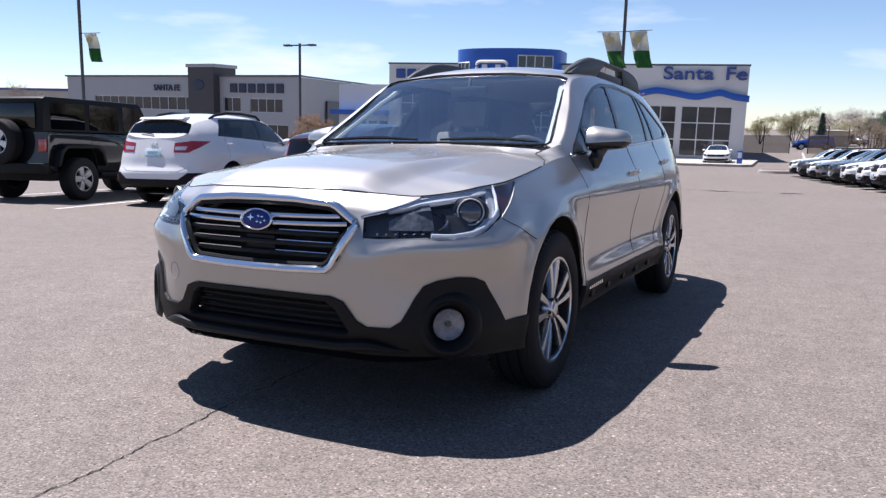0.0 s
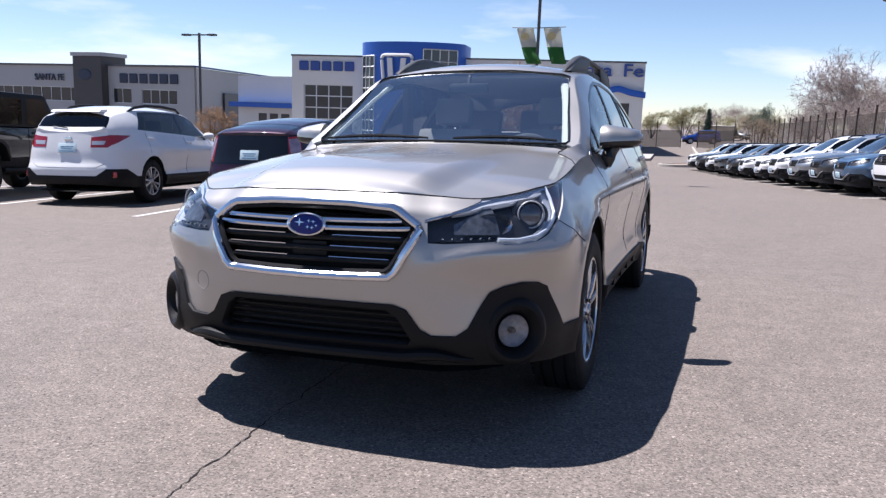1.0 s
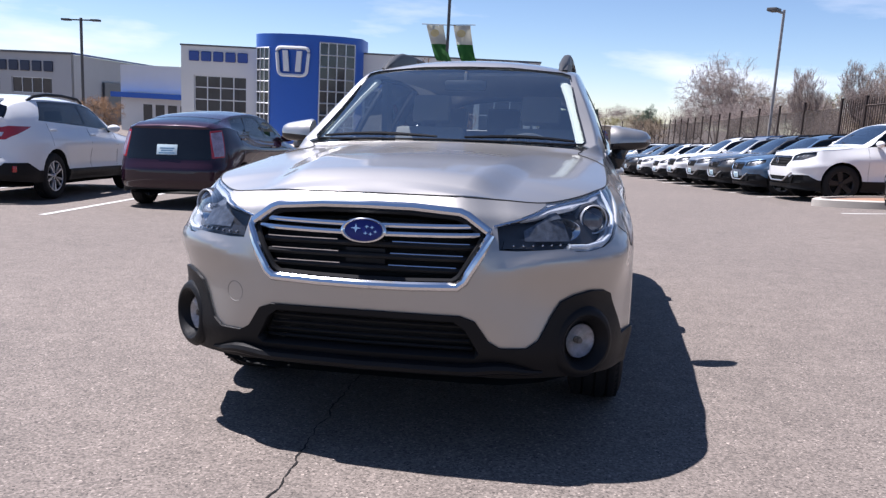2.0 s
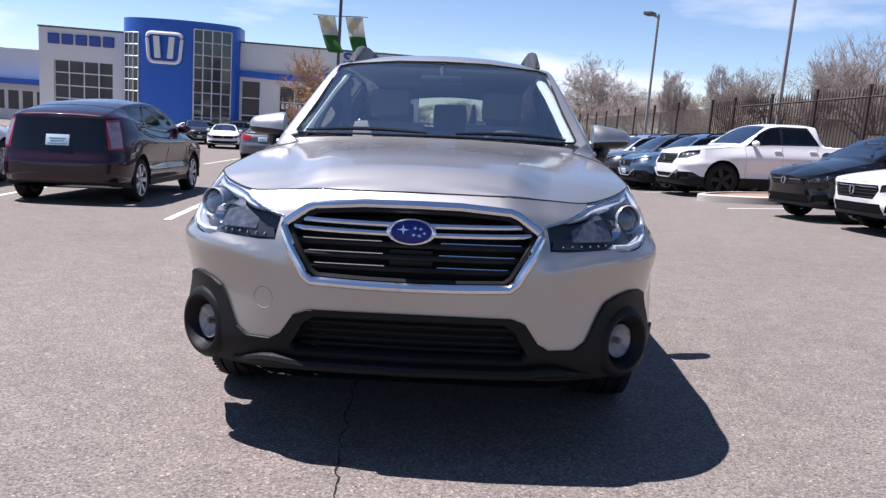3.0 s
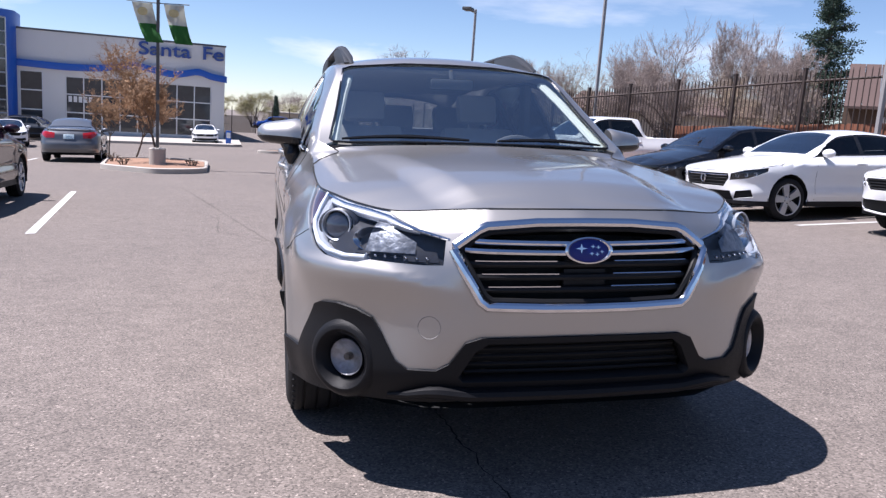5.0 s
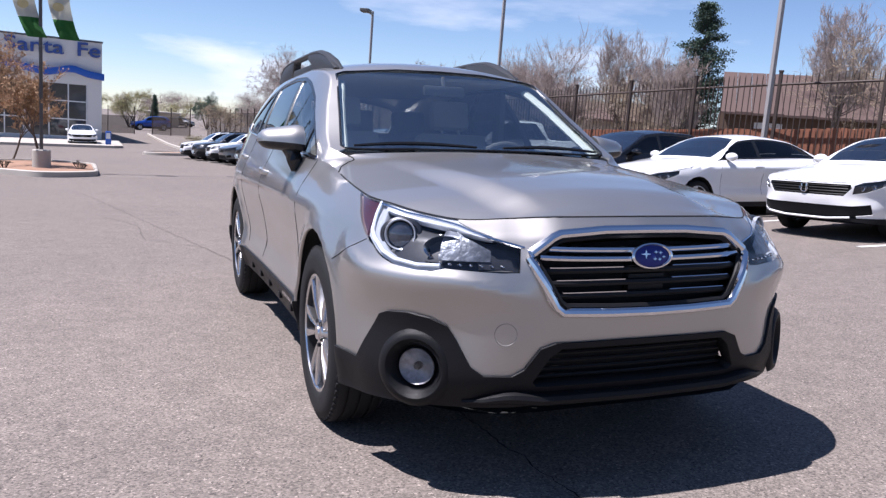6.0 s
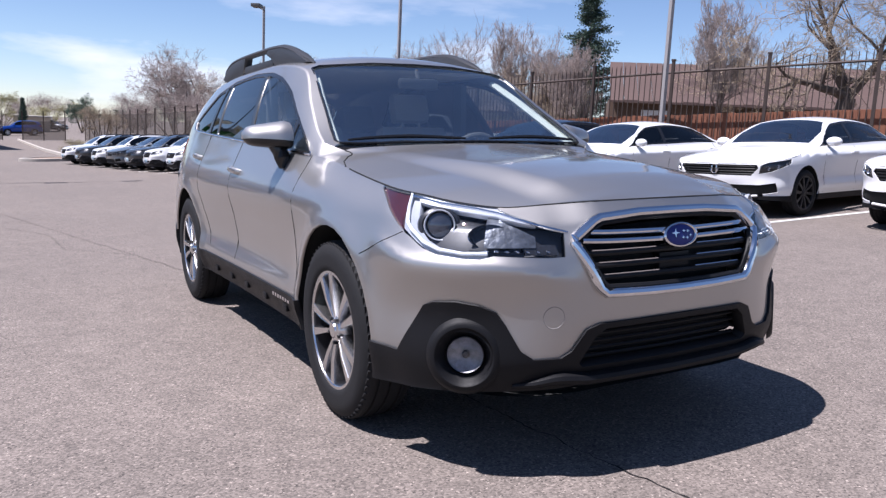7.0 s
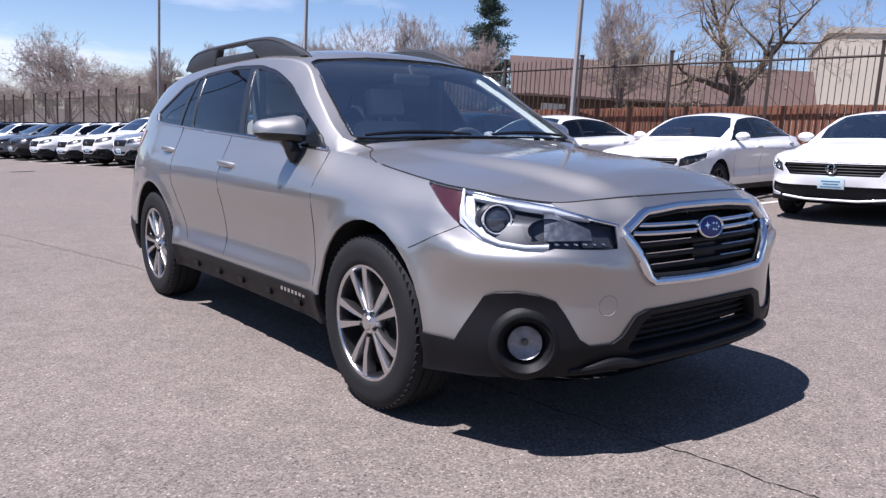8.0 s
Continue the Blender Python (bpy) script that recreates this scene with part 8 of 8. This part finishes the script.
def build_trees():
    big = bare_tree("bare_tree", 11, 7.4, 1.05, stand(16.2, 9.35, 40), "large bare tree with dark forked trunk behind the fence", TWIGTAN, 0, 0.27, 0.29, 0.30, 6, fork=4)
    fine = bare_tree("bare_tree", 5, 6.6, 0.62, stand(16.9, 13.7, 0), "slender bare tree with upright twigs behind the fence", TWIG, 0, 0.24, 0.10, 1.1, 6, fork=4)
    bare_tree("bare_tree", 17, 5.6, 0.85, stand(12.2, 20.4, 0), "open bare tree with thin forked limbs behind the fence", TWIG, 0, 0.25, 0.09, 0.6, 5, fork=4, twigs=4)
    red = bare_tree("bare_tree", 7, 5.6, 0.75, stand(11.4, 33.0, 190), "bare tree with rusty twigs behind the fence", TWIG, 0, 0.25, 0.09, 0.8, 6, fork=4)
    wide = bare_tree("bare_tree", 23, 8.0, 1.25, stand(11.0, 62.5, 0), "wide bare tree with pale twigs beyond the fence", TWIG, 0, 0.22, 0.22, 0.34, 6, fork=5, thin=0.006)
    wide.matrix_basis = stand(11.0, 62.5, 0) @ Matrix.Scale(1.5, 4)
    for ob, x, y, yaw, k in ((big, 22.5, 4.2, 200, 1.0), (fine, 19.5, 25.4, 80, 0.95), (red, 16.0, 28.0, 40, 0.95), (fine, 13.4, 27.5, 150, 0.85), (fine, 12.3, 35.0, 70, 0.95), (big, 13.9, 33.5, 30, 0.72),
                             (wide, 12.5, 42.0, 60, 0.62), (wide, 16.5, 47.0, 130, 0.72), (fine, 10.6, 38.0, 20, 0.95), (wide, 18.0, 64.0, 200, 0.85), (wide, 9.0, 76.0, 300, 0.65),
                             (red, 14.2, 16.4, 260, 0.9), (big, 26.0, 22.0, 120, 0.85), (fine, 24.0, 30.0, 260, 1.0), (red, 21.0, 36.0, 10, 1.1), (wide, 25.0, 46.0, 30, 0.8),
                             (wide, 16.5, 37.3, 100, 0.75), (red, 17.4, 30.5, 300, 1.2), (fine, 18.4, 26.8, 30, 1.2), (wide, 14.5, 52.5, 250, 0.85), (wide, 8.6, 68.0, 20, 0.6)):
        c = copy_thing(ob, stand(x, y, yaw))
        c.matrix_basis = stand(x, y, yaw) @ Matrix.Scale(k, 4)
    evergreen(3, 8.6, stand(24.95, 30.0), "tall dark evergreen behind the fence")
    bushy_tree("tan_shrub_tree", 2, 4.4, 5.2, stand(18.4, 25.0), "tan twiggy spring tree behind the fence", TWIGTAN, 260)
    bushy_tree("tan_shrub_tree", 9, 3.4, 4.6, stand(14.6, 44.0), "tan twiggy spring tree behind the screen", TWIGTAN, 200)
    bushy_tree("tan_shrub_tree", 12, 4.2, 7.5, stand(11.4, 50.0), "brown twiggy thicket behind the screen", TWIG, 260)
    brown = bushy_tree("tan_shrub_tree", 52, 4.8, 8.0, stand(9.6, 59.0), "brown twiggy thicket behind the screen", TWIG, 260)
    bushy_tree("tan_shrub_tree", 53, 4.8, 7.0, stand(14.0, 57.0), "tan twiggy thicket behind the screen", TWIGTAN, 240)
    bushy_tree("leafing_tree", 15, 4.6, 5.0, stand(17.5, 54.0), "olive leafing tree beyond the fence", LEAF, 200)
    bushy_tree("rust_shrub", 14, 3.0, 3.4, stand(4.1, 56.5), "tan-brown twiggy shrub at the lane end", TWIGTAN, 200)
    olive = bushy_tree("leafing_tree", 16, 5.2, 6.0, stand(-2.9, 108.0), "pale olive leafing tree far down the lane", LEAF, 220)
    bushy_tree("leafing_tree", 17, 3.6, 5.0, stand(3.4, 116.0), "pale olive leafing tree far down the lane", LEAF, 160)
    dark = bushy_tree("dark_tree", 18, 4.9, 4.4, stand(6.6, 104.0), "dark round evergreen far down the lane", NEEDLE, 220)
    bushy_tree("dark_tree", 19, 3.4, 5.0, stand(12.0, 100.0), "dark evergreen thicket far down the lane", NEEDLE, 160)
    for src, x, y, yaw, k in ((olive, -8.5, 126.0, 40, 0.9), (brown, -2.0, 134.0, 90, 1.0), (olive, 9.5, 128.0, 200, 0.8), (brown, 15.0, 120.0, 10, 1.1), (brown, 5.0, 140.0, 150, 1.1), (dark, 19.0, 112.0, 60, 0.9)):
        c = copy_thing(src, stand(x, y, yaw))
        c.matrix_basis = stand(x, y, yaw) @ Matrix.Scale(k, 4)
    con = evergreen(8, 4.2, stand(0.2, 104.0), "narrow dark conifer far down the lane")
    con.matrix_basis = stand(0.2, 104.0) @ Matrix.Diagonal((0.5, 0.5, 1, 1))
    bushy_tree("hedge", 20, 0.9, 2.6, stand(1.9, 44.5), "low olive hedge by the lane", LEAF, 120, "shrub")
    # twiggy brown trees by the banner pole
    a = bare_tree("young_tree", 31, 4.6, 0.85, stand(-4.13, 21.9), "young tree with dry rust-brown leaves in the gravel island", TWIGRUST, 5, 0.24, 0.045, 0.55, 5, fork=4)
    for x, y, yaw, k in ((-5.5, 26.05, 110, 0.86), (-6.8, 28.4, 220, 0.84)):
        c = copy_thing(a, stand(x, y, yaw))
        c.matrix_basis = stand(x, y, yaw) @ Matrix.Scale(k, 4)
    for x, y, h in ((-3.1, 20.6, 0.28), (-4.9, 20.2, 0.24), (-5.6, 22.5, 0.3)):
        bushy_tree("dry_grass_tuft", int(x * -10), h, 0.5, stand(x, y, 0, 0.11), "dry tan grass tuft in the gravel bed", TWIGTAN, 40, "shrub")
    bushy_tree("rust_shrub", 41, 3.0, 3.4, stand(-27.0, 36.0), "rust-brown spring tree before the far showroom", TWIGRUST, 170)
    b = bare_tree("young_tree", 43, 6.0, 0.8, stand(-40.0, 26.0), "young bare tree beyond the parked cars", TWIG, 1, 0.22, 0.06, 0.7, 5)
    bushy_tree("rust_shrub", 44, 2.6, 7.0, stand(-44.0, 27.5), "rust-brown hedge trees beyond the parked cars", TWIGRUST, 200)


build_trees()
